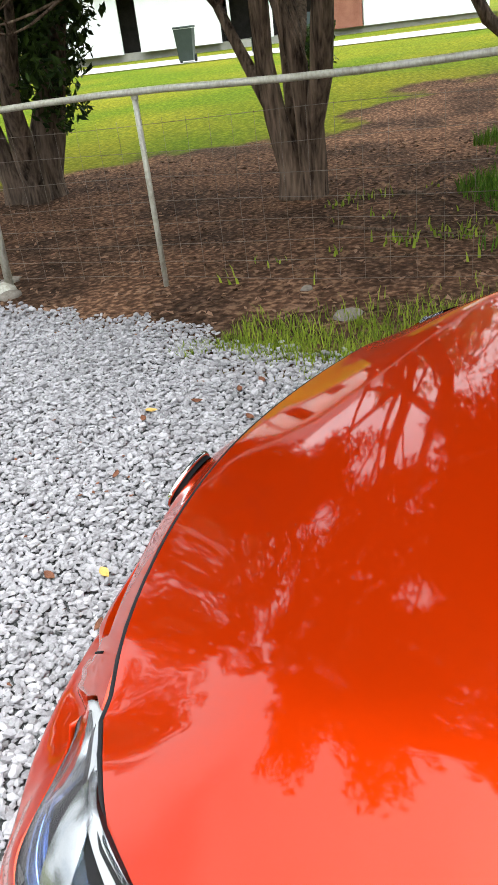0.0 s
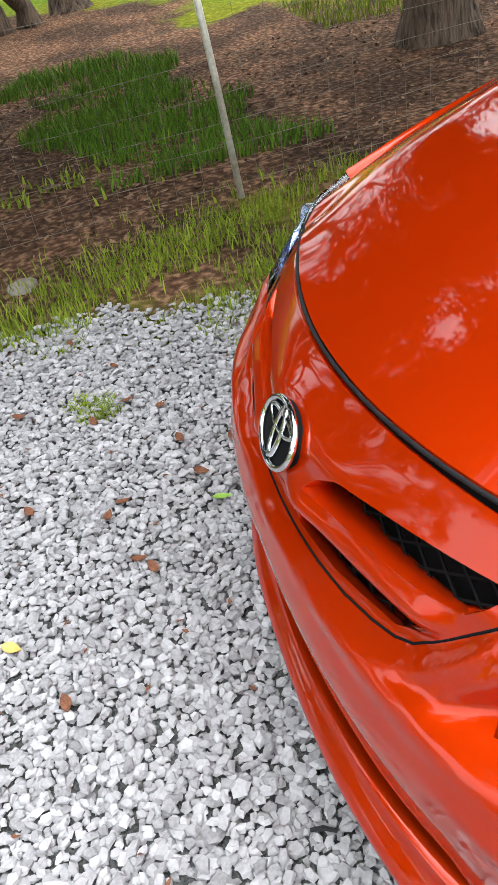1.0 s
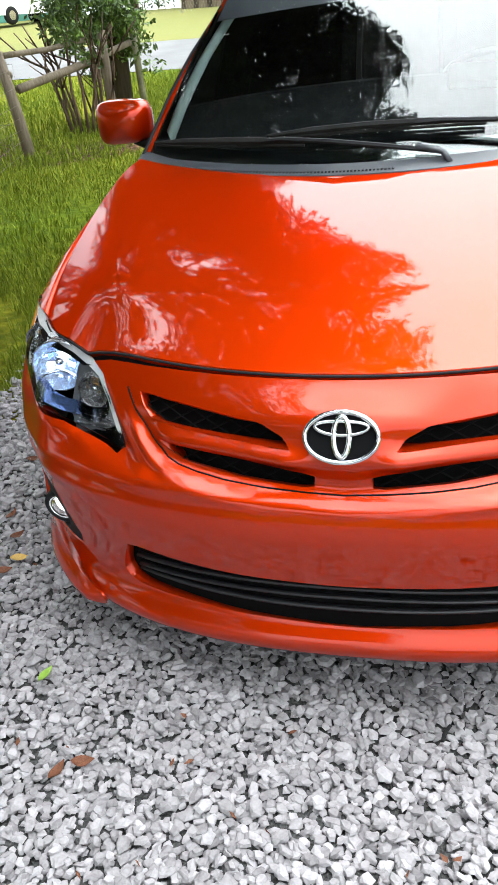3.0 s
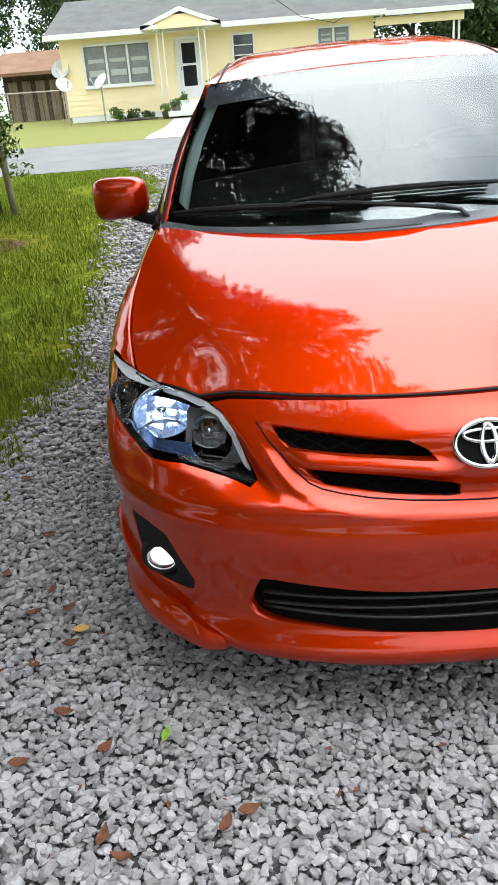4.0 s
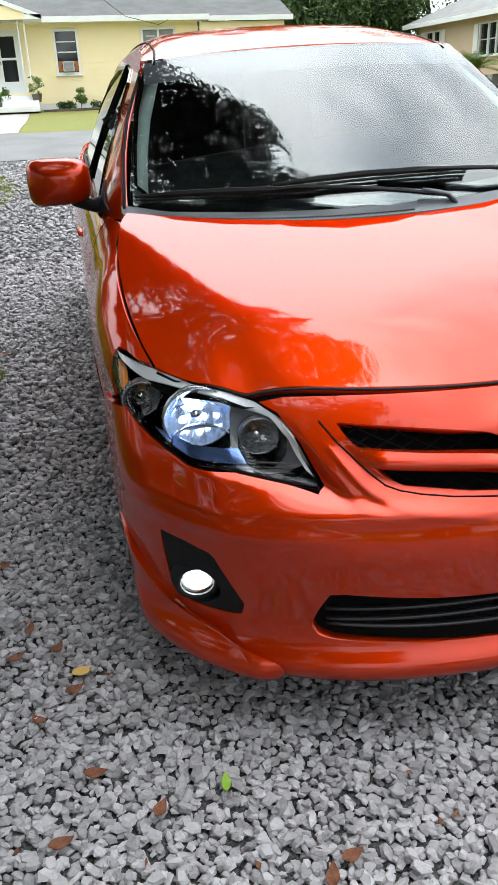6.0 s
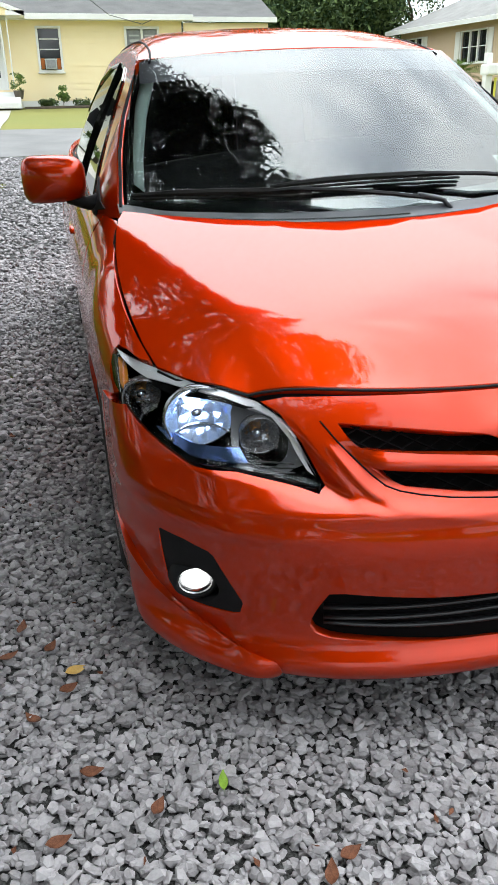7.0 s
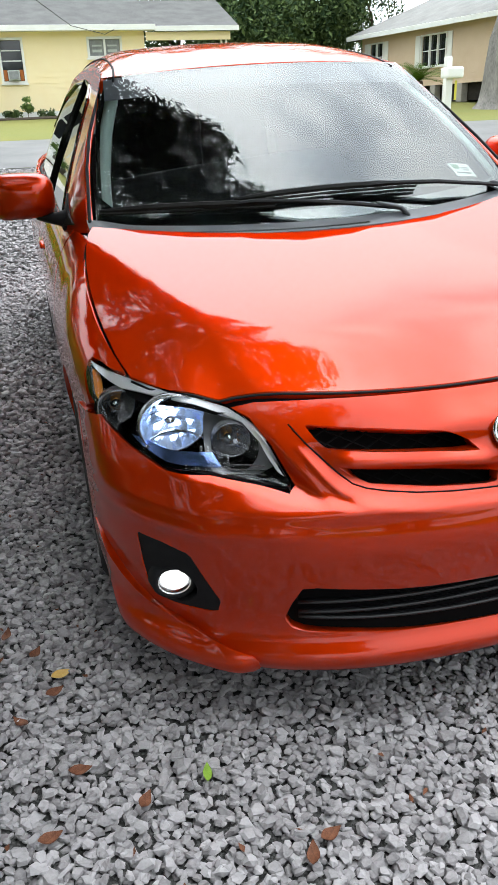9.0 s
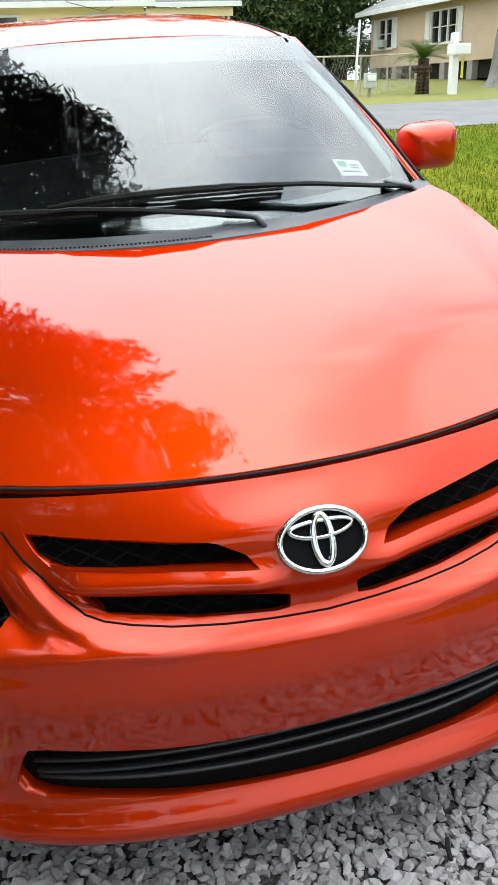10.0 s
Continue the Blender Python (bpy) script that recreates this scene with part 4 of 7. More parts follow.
# wheels
def wheel(at):
    sign = 1 if at[0] > 0 else -1
    m = Matrix.Translation(at) @ pose(0, 0, 0, 0, 90, 0)
    w = part("wheel", lathe([(0.20, -0.09), (0.23, -0.098), (0.28, -0.10), (0.302, -0.088), (0.312, -0.06), (0.313, 0.0), (0.312, 0.06), (0.302, 0.088), (0.28, 0.10), (0.23, 0.098), (0.20, 0.09)], 40, m=m), RUBBER, car, "black tyre on a grey alloy rim", smooth=True)
    part("rim", lathe([(0.200, -0.09), (0.208, -0.092), (0.200, -0.07), (0.185, 0.0), (0.200, 0.07), (0.208, 0.092), (0.200, 0.09)], 40, m=m), ALLOY, w, smooth=True)
    bm = bmesh.new()
    for k in range(10):
        a = 2 * math.pi * k / 10
        tube([Vector(at) + Vector((sign * 0.075, 0.03 * math.cos(a), 0.03 * math.sin(a))), Vector(at) + Vector((sign * 0.062, 0.20 * math.cos(a + 0.06), 0.20 * math.sin(a + 0.06)))], [0.016, 0.013], 6, bm=bm)
    lathe([(0.0005, sign * 0.085), (0.035, sign * 0.082), (0.05, sign * 0.06)], 20, bm=bm, m=m)
    part("spokes", bm, ALLOY, w, smooth=True)
    part("brake_disc", lathe([(0.0005, sign * 0.02), (0.14, sign * 0.02), (0.14, 0.0)], 24, m=m), ALLOY, w)


for x in (-0.765, 0.765):
    for y in (0.95, 3.55):
        wheel((x, y, 0.305))

# underside, wheel housings and cabin
under = box((1.50, 3.70, 0.20), (0, 2.35, 0.33), 0.03)
box((1.10, 0.55, 0.30), (0, 0.52, 0.42), 0.03, bm=under)
box((1.20, 0.7, 0.36), (0, 0.95, 0.55), 0.05, bm=under)
part("underside", under, BLACK, car, "black underside and engine bay")
dash = box((1.36, 0.42, 0.10), (0, 1.42, 0.93), 0.04)
box((1.34, 0.20, 0.30), (0, 1.58, 0.80), 0.05, bm=dash)
box((0.34, 0.16, 0.06), (0.34, 1.55, 0.985), 0.025, bm=dash)
part("dashboard", dash, CABIN, car, "dark dashboard")
part("steering_wheel", tube([Vector((0.34 + 0.18 * math.cos(a), 1.78 - 0.08 * math.sin(a), 0.86 + 0.16 * math.sin(a))) for a in np.linspace(0, 2 * math.pi, 25)], 0.015, 8), CABIN, car, smooth=True)
for x in (-0.36, 0.36):
    seat = part("seat", box((0.50, 0.52, 0.20), (x, 2.05, 0.50), 0.06), CABIN, car, "dark cloth seat")
    part("backrest", box((0.48, 0.16, 0.62), (x, 2.36, 0.82), 0.06, turn=pose(0, 0, 0, -14)), CABIN, seat)
    part("headrest", box((0.26, 0.10, 0.17), (x, 2.46, 1.20), 0.04), CABIN, seat)
part("rear_bench", box((1.25, 0.16, 0.62), (0, 3.28, 0.85), 0.06, turn=pose(0, 0, 0, -18)), CABIN, car)
part("cabin_floor", box((1.44, 2.6, 0.06), (0, 2.3, 0.40), 0.0), CABIN, car)
part("parcel_shelf", box((1.20, 0.55, 0.03), (0, 3.60, 1.0), 0.0), CABIN, car)
part("inner_mirror", box((0.24, 0.03, 0.07), (0.0, 1.86, 1.33), 0.012), CABIN, car)


def roof_lining(p):
    q = roof(p)
    q[:, 2] -= 0.03
    return q


panel("roof_lining", roof_lining, [(-0.54, 1.90), (0.54, 1.90), (0.57, 2.5), (0.52, 3.3), (-0.52, 3.3), (-0.57, 2.5)], GREY_TRIM, car, step=0.1, edge=0)
for k in (-1, 1):
    line = np.array([(1.27, 0.99), (1.45, 1.10), (1.62, 1.205), (1.80, 1.305), (1.90, 1.37)])
    part("pillar_trim", tube([Vector((k * (q[0] - 0.085), q[1] + 0.02, q[2] - 0.02)) for q in cabin(line)], 0.023, 8), PALE_TRIM, car, "pale grey inner pillar trim", smooth=True)
    part("door_card", box((0.03, 2.1, 0.5), (k * 0.72, 2.35, 0.70), 0.01), CABIN, car)

# ---- ground surfaces ----
def yard_material():
    """Lawn, with bare earth and leaf litter under the trees."""
    m = shader("yard", (0.1, 0.1, 0.05), 0.95, Specular_IOR_Level=0.05)
    n, l = m.node_tree.nodes, m.node_tree.links
    b = n["Principled BSDF"]
    geo = n.new("ShaderNodeNewGeometry")
    wobble = n.new("ShaderNodeTexNoise")
    wobble.inputs["Scale"].default_value, wobble.inputs["Detail"].default_value = 0.9, 5
    l.new(geo.outputs["Position"], wobble.inputs["Vector"])
    cut = n.new("ShaderNodeSeparateXYZ")
    l.new(geo.outputs["Position"], cut.inputs["Vector"])

    def maths(op, a, v=None, c=None):
        q = n.new("ShaderNodeMath")
        q.operation = op
        for k, s in enumerate((a, v, c)):
            if s is None:
                continue
            if isinstance(s, (int, float)):
                q.inputs[k].default_value = s
            else:
                l.new(s, q.inputs[k])
        return q.outputs[0]

    def near(x, y, rx, ry):
        dx = maths("DIVIDE", maths("SUBTRACT", cut.outputs["X"], x), rx)
        dy = maths("DIVIDE", maths("SUBTRACT", cut.outputs["Y"], y), ry)
        return maths("SUBTRACT", 1.0, maths("SQRT", maths("ADD", maths("MULTIPLY", dx, dx), maths("MULTIPLY", dy, dy))))

    bare = maths("MAXIMUM", near(-5.4, -2.2, 3.9, 5.4), maths("MAXIMUM", near(-6.2, 2.2, 3.6, 3.2), maths("MAXIMUM", near(-4.5, 6.9, 1.5, 0.8), near(-10.5, -0.6, 3.6, 2.4))))
    mask = maths("MULTIPLY_ADD", maths("SUBTRACT", wobble.outputs["Fac"], 0.5), 1.1, bare)
    soft_mask = n.new("ShaderNodeMapRange")
    soft_mask.inputs["From Min"].default_value, soft_mask.inputs["From Max"].default_value = -0.03, 0.10
    l.new(mask, soft_mask.inputs["Value"])

    def tones(scale, detail, *stops):
        t = n.new("ShaderNodeTexNoise")
        t.inputs["Scale"].default_value, t.inputs["Detail"].default_value = scale, detail
        l.new(geo.outputs["Position"], t.inputs["Vector"])
        r = n.new("ShaderNodeValToRGB")
        while len(r.color_ramp.elements) < len(stops):
            r.color_ramp.elements.new(0.5)
        for e, (at, c) in zip(r.color_ramp.elements, stops):
            e.position, e.color = at, (*c, 1)
        l.new(t.outputs["Fac"], r.inputs["Fac"])
        return r.outputs["Color"], t.outputs["Fac"]

    grass, grass_h = tones(14, 9, (0.30, (0.055, 0.075, 0.003)), (0.50, (0.095, 0.106, 0.007)), (0.70, (0.165, 0.168, 0.014)))
    patch, _ = tones(0.35, 4, (0.38, (0.75, 0.95, 0.55)), (0.62, (1.25, 1.1, 0.95)))
    tint = n.new("ShaderNodeMix")
    tint.data_type, tint.blend_type = "RGBA", "MULTIPLY"
    tint.inputs["Factor"].default_value = 1.0
    l.new(grass, tint.inputs["A"])
    l.new(patch, tint.inputs["B"])
    earth, earth_h = tones(22, 9, (0.32, (0.024, 0.013, 0.008)), (0.50, (0.058, 0.030, 0.018)), (0.66, (0.15, 0.088, 0.056)))
    # drier, paler lawn over the road, and pale worn spots in the bare earth
    over = n.new("ShaderNodeMapRange")
    over.inputs["From Min"].default_value, over.inputs["From Max"].default_value, over.inputs["To Max"].default_value = 17.0, 19.0, 0.75
    l.new(cut.outputs["Y"], over.inputs["Value"])
    dry = n.new("ShaderNodeMix")
    dry.data_type = "RGBA"
    dry.inputs["B"].default_value = (0.19, 0.185, 0.075, 1)
    l.new(over.outputs["Result"], dry.inputs["Factor"])
    l.new(tint.outputs["Result"], dry.inputs["A"])
    tint = dry
    worn, _ = tones(1.1, 6, (0.40, (0.75, 0.75, 0.75)), (0.60, (1.75, 1.65, 1.55)))
    patchy = n.new("ShaderNodeMix")
    patchy.data_type, patchy.blend_type = "RGBA", "MULTIPLY"
    patchy.inputs["Factor"].default_value = 1.0
    l.new(earth, patchy.inputs["A"])
    l.new(worn, patchy.inputs["B"])
    earth = patchy.outputs["Result"]
    mix = n.new("ShaderNodeMix")
    mix.data_type = "RGBA"
    l.new(soft_mask.outputs["Result"], mix.inputs["Factor"])
    l.new(tint.outputs["Result"], mix.inputs["A"])
    l.new(earth, mix.inputs["B"])
    l.new(mix.outputs["Result"], b.inputs["Base Color"])
    rise = n.new("ShaderNodeBump")
    rise.inputs["Strength"].default_value, rise.inputs["Distance"].default_value = 0.7, 0.03
    l.new(earth_h, rise.inputs["Height"])
    l.new(rise.outputs["Normal"], b.inputs["Normal"])
    return m


YARD = yard_material()
# Bed darker than the stones: the gaps' shade is put into its colour.
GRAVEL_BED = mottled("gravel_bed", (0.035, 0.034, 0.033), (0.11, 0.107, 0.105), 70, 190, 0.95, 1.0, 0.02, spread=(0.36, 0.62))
STONE = mottled("crushed_limestone", (0.190, 0.176, 0.180), (0.44, 0.415, 0.424), 30, 160, 0.85, 0.4, 0.004, island=0.50, spread=(0.14, 0.86))
ROAD = mottled("asphalt", (0.12, 0.117, 0.118), (0.19, 0.187, 0.185), 1.2, 120, 0.9, 0.4, 0.005)
CONCRETE = mottled("concrete", (0.26, 0.245, 0.22), (0.40, 0.375, 0.34), 3, 60, 0.85, 0.2, 0.004)
coarse = np.unique(np.r_[np.linspace(-1500, -60, 14), np.linspace(-60, -8, 40), np.linspace(-8, 8, 81), np.linspace(8, 60, 40), np.linspace(60, 1500, 14)])
sheet("ground", coarse, coarse, YARD, label="lawn with bare earth and leaf litter under trees")

# the drive: its edges wander
drive_left = spline([-9, -3, -1.5, -0.6, 0.2, 0.8, 1.6, 2.6, 3.6, 5.0, 6.5, 8.0, 9.5, 11.5, 12.6, 13.5], [-2.6, -2.6, -2.40, -2.12, -1.95, -1.75, -1.65, -1.50, -1.58, -1.72, -2.0, -2.15, -1.85, -2.0, -2.4, -3.2])
drive_right = spline([-9, 0, 4, 9, 12.5, 13.5], [2.2, 2.0, 1.75, 1.8, 2.3, 3.2])


def drive_edge(y, right=False):
    y = np.asarray(y, float)
    wave = 0.05 * np.sin(y * 5.1) + 0.035 * np.sin(y * 11.7 + 1.0) + 0.03 * np.sin(y * 23.0 + 2.0)
    return (drive_right(y) if right else drive_left(y)) + wave


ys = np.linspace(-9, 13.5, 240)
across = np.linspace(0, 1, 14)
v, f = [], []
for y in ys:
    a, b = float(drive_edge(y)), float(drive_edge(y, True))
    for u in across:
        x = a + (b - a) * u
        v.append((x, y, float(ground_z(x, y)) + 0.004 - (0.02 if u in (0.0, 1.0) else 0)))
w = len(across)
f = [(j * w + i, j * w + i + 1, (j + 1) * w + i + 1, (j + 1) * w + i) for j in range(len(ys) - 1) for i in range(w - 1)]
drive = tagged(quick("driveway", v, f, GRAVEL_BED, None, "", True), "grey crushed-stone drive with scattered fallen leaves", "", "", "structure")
sheet("road", np.linspace(-160, 160, 121), np.linspace(13.45, 18.4, 8), ROAD, lift=0.012, label="worn grey asphalt road")
v = []
for y in np.linspace(18.4, 29.3, 24):
    for x in (-3.0 - (y - 18.4) * 0.02, -1.95 - (y - 18.4) * 0.01):
        v.append((x, y, float(ground_z(x, y)) + 0.02))
tagged(quick("front_walk", v, [(2 * j, 2 * j + 1, 2 * j + 3, 2 * j + 2) for j in range(23)], CONCRETE), "pale concrete front walk across the lawn", "", "", "structure")

# crushed stones
rng = np.random.default_rng(4)
ring_a = np.arange(5) * 2 * math.pi / 5
CHIP_V = np.concatenate([np.stack([0.70 * np.cos(ring_a + 0.3), 0.70 * np.sin(ring_a + 0.3), 0 * ring_a + 0.80], 1), np.stack([np.cos(ring_a), np.sin(ring_a), 0 * ring_a + 0.05], 1), [(0, 0, -0.9)]])
CHIP_F = np.array([(0, 1, 2), (0, 2, 3), (0, 3, 4)] + [q for k in range(5) for q in ((5 + k, 5 + (k + 1) % 5, k), (5 + (k + 1) % 5, (k + 1) % 5, k), (10, 5 + (k + 1) % 5, 5 + k))])


def lying_turns(n):
    """Turns of stones that lie mostly on a flat face."""
    a, tip, way = rng.uniform(0, 2 * math.pi, n), rng.normal(0, 0.30, n), rng.uniform(0, 2 * math.pi, n)
    c, q = np.cos(a), np.sin(a)
    spin = np.stack([c, -q, 0 * a, q, c, 0 * a, 0 * a, 0 * a, 1 + 0 * a], 1).reshape(-1, 3, 3)
    kx, ky, ct, st = np.cos(way), np.sin(way), np.cos(tip), np.sin(tip)
    lean = np.stack([ct + kx * kx * (1 - ct), kx * ky * (1 - ct), ky * st, kx * ky * (1 - ct), ct + ky * ky * (1 - ct), -kx * st, -ky * st, kx * st, ct], 1).reshape(-1, 3, 3)
    return np.einsum("nij,njk->nik", lean, spin)


def random_turns(n):
    q = rng.normal(size=(n, 4))
    q /= np.linalg.norm(q, axis=1)[:, None]
    w, x, y, z = q.T
    return np.stack([1 - 2 * (y * y + z * z), 2 * (x * y - z * w), 2 * (x * z + y * w), 2 * (x * y + z * w), 1 - 2 * (x * x + z * z), 2 * (y * z - x * w), 2 * (x * z - y * w), 2 * (y * z + x * w), 1 - 2 * (x * x + y * y)], 1).reshape(-1, 3, 3)


def stones(name, n, x0, x1, y0, y1, small, big, label):
    # a loose grid covers the bed; a quarter more lies on top
    cell = math.sqrt((x1 - x0) * (y1 - y0) / (0.75 * n))
    gx, gy = np.meshgrid(np.arange(x0, x1, cell), np.arange(y0, y1, cell))
    x = np.r_[gx.ravel() + rng.uniform(-0.45, 0.45, gx.size) * cell, rng.uniform(x0, x1, n // 4)]
    y = np.r_[gy.ravel() + rng.uniform(-0.45, 0.45, gx.size) * cell, rng.uniform(y0, y1, n // 4)]
    on_top = np.r_[np.zeros(gx.size), np.ones(n // 4)]
    n = len(x)
    keep = (x > drive_edge(y) + rng.exponential(0.14, n) - 0.12) & (x < drive_edge(y, True))
    x, y, on_top = x[keep], y[keep], on_top[keep]
    n = len(x)
    size = rng.uniform(small, big, n) * (1 + 0.5 * rng.random(n) ** 4)
    shape = CHIP_V[None] * (1 + rng.uniform(-0.24, 0.14, (n, 11, 1))) + rng.uniform(-0.13, 0.13, (n, 11, 3))
    shape = shape * np.stack([rng.uniform(0.90, 1.35, n), rng.uniform(0.65, 1.0, n), rng.uniform(0.45, 0.80, n)], 1)[:, None]
    v = np.einsum("nij,nkj->nki", lying_turns(n), shape) * size[:, None, None]
    v[:, :, 0] += x[:, None]
    v[:, :, 1] += y[:, None]
    v[:, :, 2] += (ground_z(x, y) + 0.008 + size * (rng.uniform(-0.45, 0.55, n) + 0.70 * on_top))[:, None]
    f = (CHIP_F[None] + 11 * np.arange(n)[:, None, None]).reshape(-1, 3)
    return tagged(quick(name, v.reshape(-1, 3), f, STONE), label, "gravel", "", "stuff")


NEAR_GRAVEL = "crushed grey limestone gravel on the drive"
stones("gravel", 44000, -2.8, -0.30, -2.4, 1.6, 0.0084, 0.0150, NEAR_GRAVEL)
stones("gravel", 17000, -0.30, 1.6, -1.4, 0.5, 0.0084, 0.0148, NEAR_GRAVEL)
stones("gravel", 11000, -2.8, 2.1, -3.6, -2.4, 0.013, 0.022, NEAR_GRAVEL)
stones("gravel", 6500, -0.30, 2.2, -2.4, -1.4, 0.011, 0.019, NEAR_GRAVEL)
stones("gravel", 2200, 1.6, 2.2, -1.4, 0.5, 0.011, 0.019, NEAR_GRAVEL)
stones("gravel", 12000, -2.8, 2.3, -9.0, -3.6, 0.018, 0.032, NEAR_GRAVEL)
stones("gravel", 15000, -2.4, -0.7, 1.6, 5.5, 0.011, 0.019, NEAR_GRAVEL)
stones("gravel", 9000, -2.6, 0.0, 5.5, 13.2, 0.014, 0.026, NEAR_GRAVEL)
stones("gravel", 4000, 0.6, 2.3, 0.5, 9.0, 0.014, 0.024, NEAR_GRAVEL)

BLADE = mottled("grass_blade", (0.085, 0.125, 0.010), (0.26, 0.315, 0.030), 3, 40, 0.7, 0.0, island=0.7, spread=(0.15, 0.85))
# Greener, darker copy of the blades, with tree shade put into the colour.
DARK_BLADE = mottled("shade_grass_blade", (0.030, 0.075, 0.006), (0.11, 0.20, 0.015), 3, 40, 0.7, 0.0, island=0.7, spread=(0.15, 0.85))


def grass(name, x, y, tall, wide, material, label, lean=0.6):
    """Blades of three triangles each, at the places x, y."""
    n = len(x)
    z = ground_z(x, y) - 0.005
    a = rng.uniform(0, 2 * math.pi, n)
    h = tall * rng.uniform(0.45, 1.15, n)
    side_w = wide * rng.uniform(0.6, 1.2, n)
    tip = h * rng.uniform(0.1, lean, n)
    t = rng.uniform(0, 2 * math.pi, n)
    sx, sy, dx, dy = np.cos(a) * side_w, np.sin(a) * side_w, np.cos(t) * tip, np.sin(t) * tip
    base = np.stack([x, y, z], 1)
    v = np.stack([base + np.stack([-sx, -sy, 0 * h], 1), base + np.stack([sx, sy, 0 * h], 1),
                  base + np.stack([dx * 0.35 - sx * 0.7, dy * 0.35 - sy * 0.7, h * 0.6], 1), base + np.stack([dx * 0.35 + sx * 0.7, dy * 0.35 + sy * 0.7, h * 0.6], 1),
                  base + np.stack([dx, dy, h], 1)], 1)
    f = np.array([(0, 1, 3), (0, 3, 2), (2, 3, 4)])
    f = (f[None] + 5 * np.arange(n)[:, None, None]).reshape(-1, 3)
    return tagged(quick(name, v.reshape(-1, 3), f, material), label, "grass", "", "stuff")


def scatter(n, x0, x1, y0, y1, keep=None):
    x, y = rng.uniform(x0, x1, n), rng.uniform(y0, y1, n)
    if keep is not None:
        k = keep(x, y)
        x, y = x[k], y[k]
    return x, y


def clumpy(x, y, scale=1.6, more=0.0, seed=0.0):
    q = np.sin(x * scale * 2.1 + seed) * np.sin(y * scale * 1.7 + 1.3 + seed) + 0.6 * np.sin(x * scale * 5.3 + y * scale * 3.1 + seed * 2) + 0.4 * np.sin(x * scale * 9.1 - y * scale * 7.7)
    return q + rng.normal(0, 0.35, len(x)) > -more


# strip between the drive and the fence
x, y = scatter(26000, -3.4, -1.3, -1.1, 3.0, lambda x, y: (x < drive_edge(y) + 0.06) & (x > -2.75 - 0.35 * np.sin(y * 1.3) - rng.exponential(0.12, len(x))) & clumpy(x, y, 1.8, 0.45))
grass("verge_grass", x, y, 0.085, 0.0035, BLADE, "tufted green verge between drive and fence")
x, y = scatter(42000, -4.4, -1.2, 3.0, 13.2, lambda x, y: (x < drive_edge(y) + 0.05) & clumpy(x, y, 1.1, 0.8, 2.0))
grass("verge_grass", x, y, 0.065, 0.006, BLADE, "tufted green verge between drive and fence")
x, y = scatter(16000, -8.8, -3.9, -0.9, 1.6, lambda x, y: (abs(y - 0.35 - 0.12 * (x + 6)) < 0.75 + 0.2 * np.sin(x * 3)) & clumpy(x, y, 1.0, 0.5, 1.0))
grass("shade_toned_grass", x, y, 0.13, 0.006, DARK_BLADE, "dark green grass behind the fence, toned down for tree shade")
x, y = scatter(2600, -6.3, -3.2, -1.6, 0.9, lambda x, y: clumpy(x, y, 1.3, -1.0, 4.0))
grass("weeds", x, y, 0.08, 0.010, BLADE, "small weeds among leaf litter")
x, y = scatter(30000, -9.5, -3.6, 2.6, 13.0, lambda x, y: clumpy(x, y, 0.8, 0.7, 3.0) & ((x + 5.4) ** 2 / 4.5 + (y - 2.6) ** 2 / 6 > 1))
grass("lawn_grass", x, y, 0.11, 0.007, BLADE, "longer grass on the lawn behind the fence")
x, y = scatter(26000, 1.9, 9.0, 3.0, 13.3, lambda x, y: (x > drive_edge(y, True)) & (x < 2.5 + y * 0.62) & clumpy(x, y, 0.8, 1.2))
grass("lawn_grass", x, y, 0.075, 0.007, BLADE, "green lawn beside the drive with clover")
# weeds on the drive
for cx, cy, r, n in ((-1.365, -0.28, 0.075, 300), (-1.44, -0.35, 0.05, 90), (-1.62, 2.35, 0.22, 500), (-1.75, 2.6, 0.2, 300), (-1.72, 0.36, 0.22, 350), (-2.0, -0.4, 0.15, 160), (-2.15, -1.2, 0.12, 120), (-2.2, -0.75, 0.2, 420)):
    a, q = rng.uniform(0, 2 * math.pi, n), r * np.sqrt(rng.random(n))
    grass("weed_tuft", cx + q * np.cos(a), cy + q * np.sin(a), 0.055, 0.003, BLADE, "small green weed tuft rooted in gravel", 1.2)


# ---- fallen leaves ----
def leaf_mesh(name, long, wide, curl, material, label, category="leaf"):
    """A pointed leaf with a folded rib, lying on its back."""
    n = 7
    v, f = [], []
    for k in range(n + 1):
        u = k / n
        half_w = wide * math.sin(math.pi * u**0.85) * (1 - 0.15 * u) + 0.0005
        z = curl * (u - 0.5) ** 2 * 4
        v += [(long * (u - 0.5), -half_w, z + 0.35 * half_w), (long * (u - 0.5), 0, z), (long * (u - 0.5), half_w, z + 0.45 * half_w)]
    for k in range(n):
        a = 3 * k
        f += [(a, a + 1, a + 4, a + 3), (a + 1, a + 2, a + 5, a + 4)]
    v += [(x, y, z - 0.0012) for x, y, z in v]
    m = 3 * (n + 1)
    f += [tuple(m + q for q in face[::-1]) for face in list(f)]
    ob = link(name, v, f, material, None, label, True)
    tagged(ob, label, category, "fallen leaves on the drive")
    return ob


BROWN_LEAF = mottled("brown_leaf", (0.075, 0.028, 0.015), (0.22, 0.09, 0.05), 60, 400, 0.6, 0.2, 0.001)
GREEN_LEAF = mottled("green_leaf", (0.13, 0.26, 0.02), (0.26, 0.40, 0.05), 60, 400, 0.5, 0.2, 0.001)
GOLD_LEAF = mottled("yellow_leaf", (0.45, 0.25, 0.04), (0.60, 0.40, 0.12), 60, 400, 0.5, 0.2, 0.001)


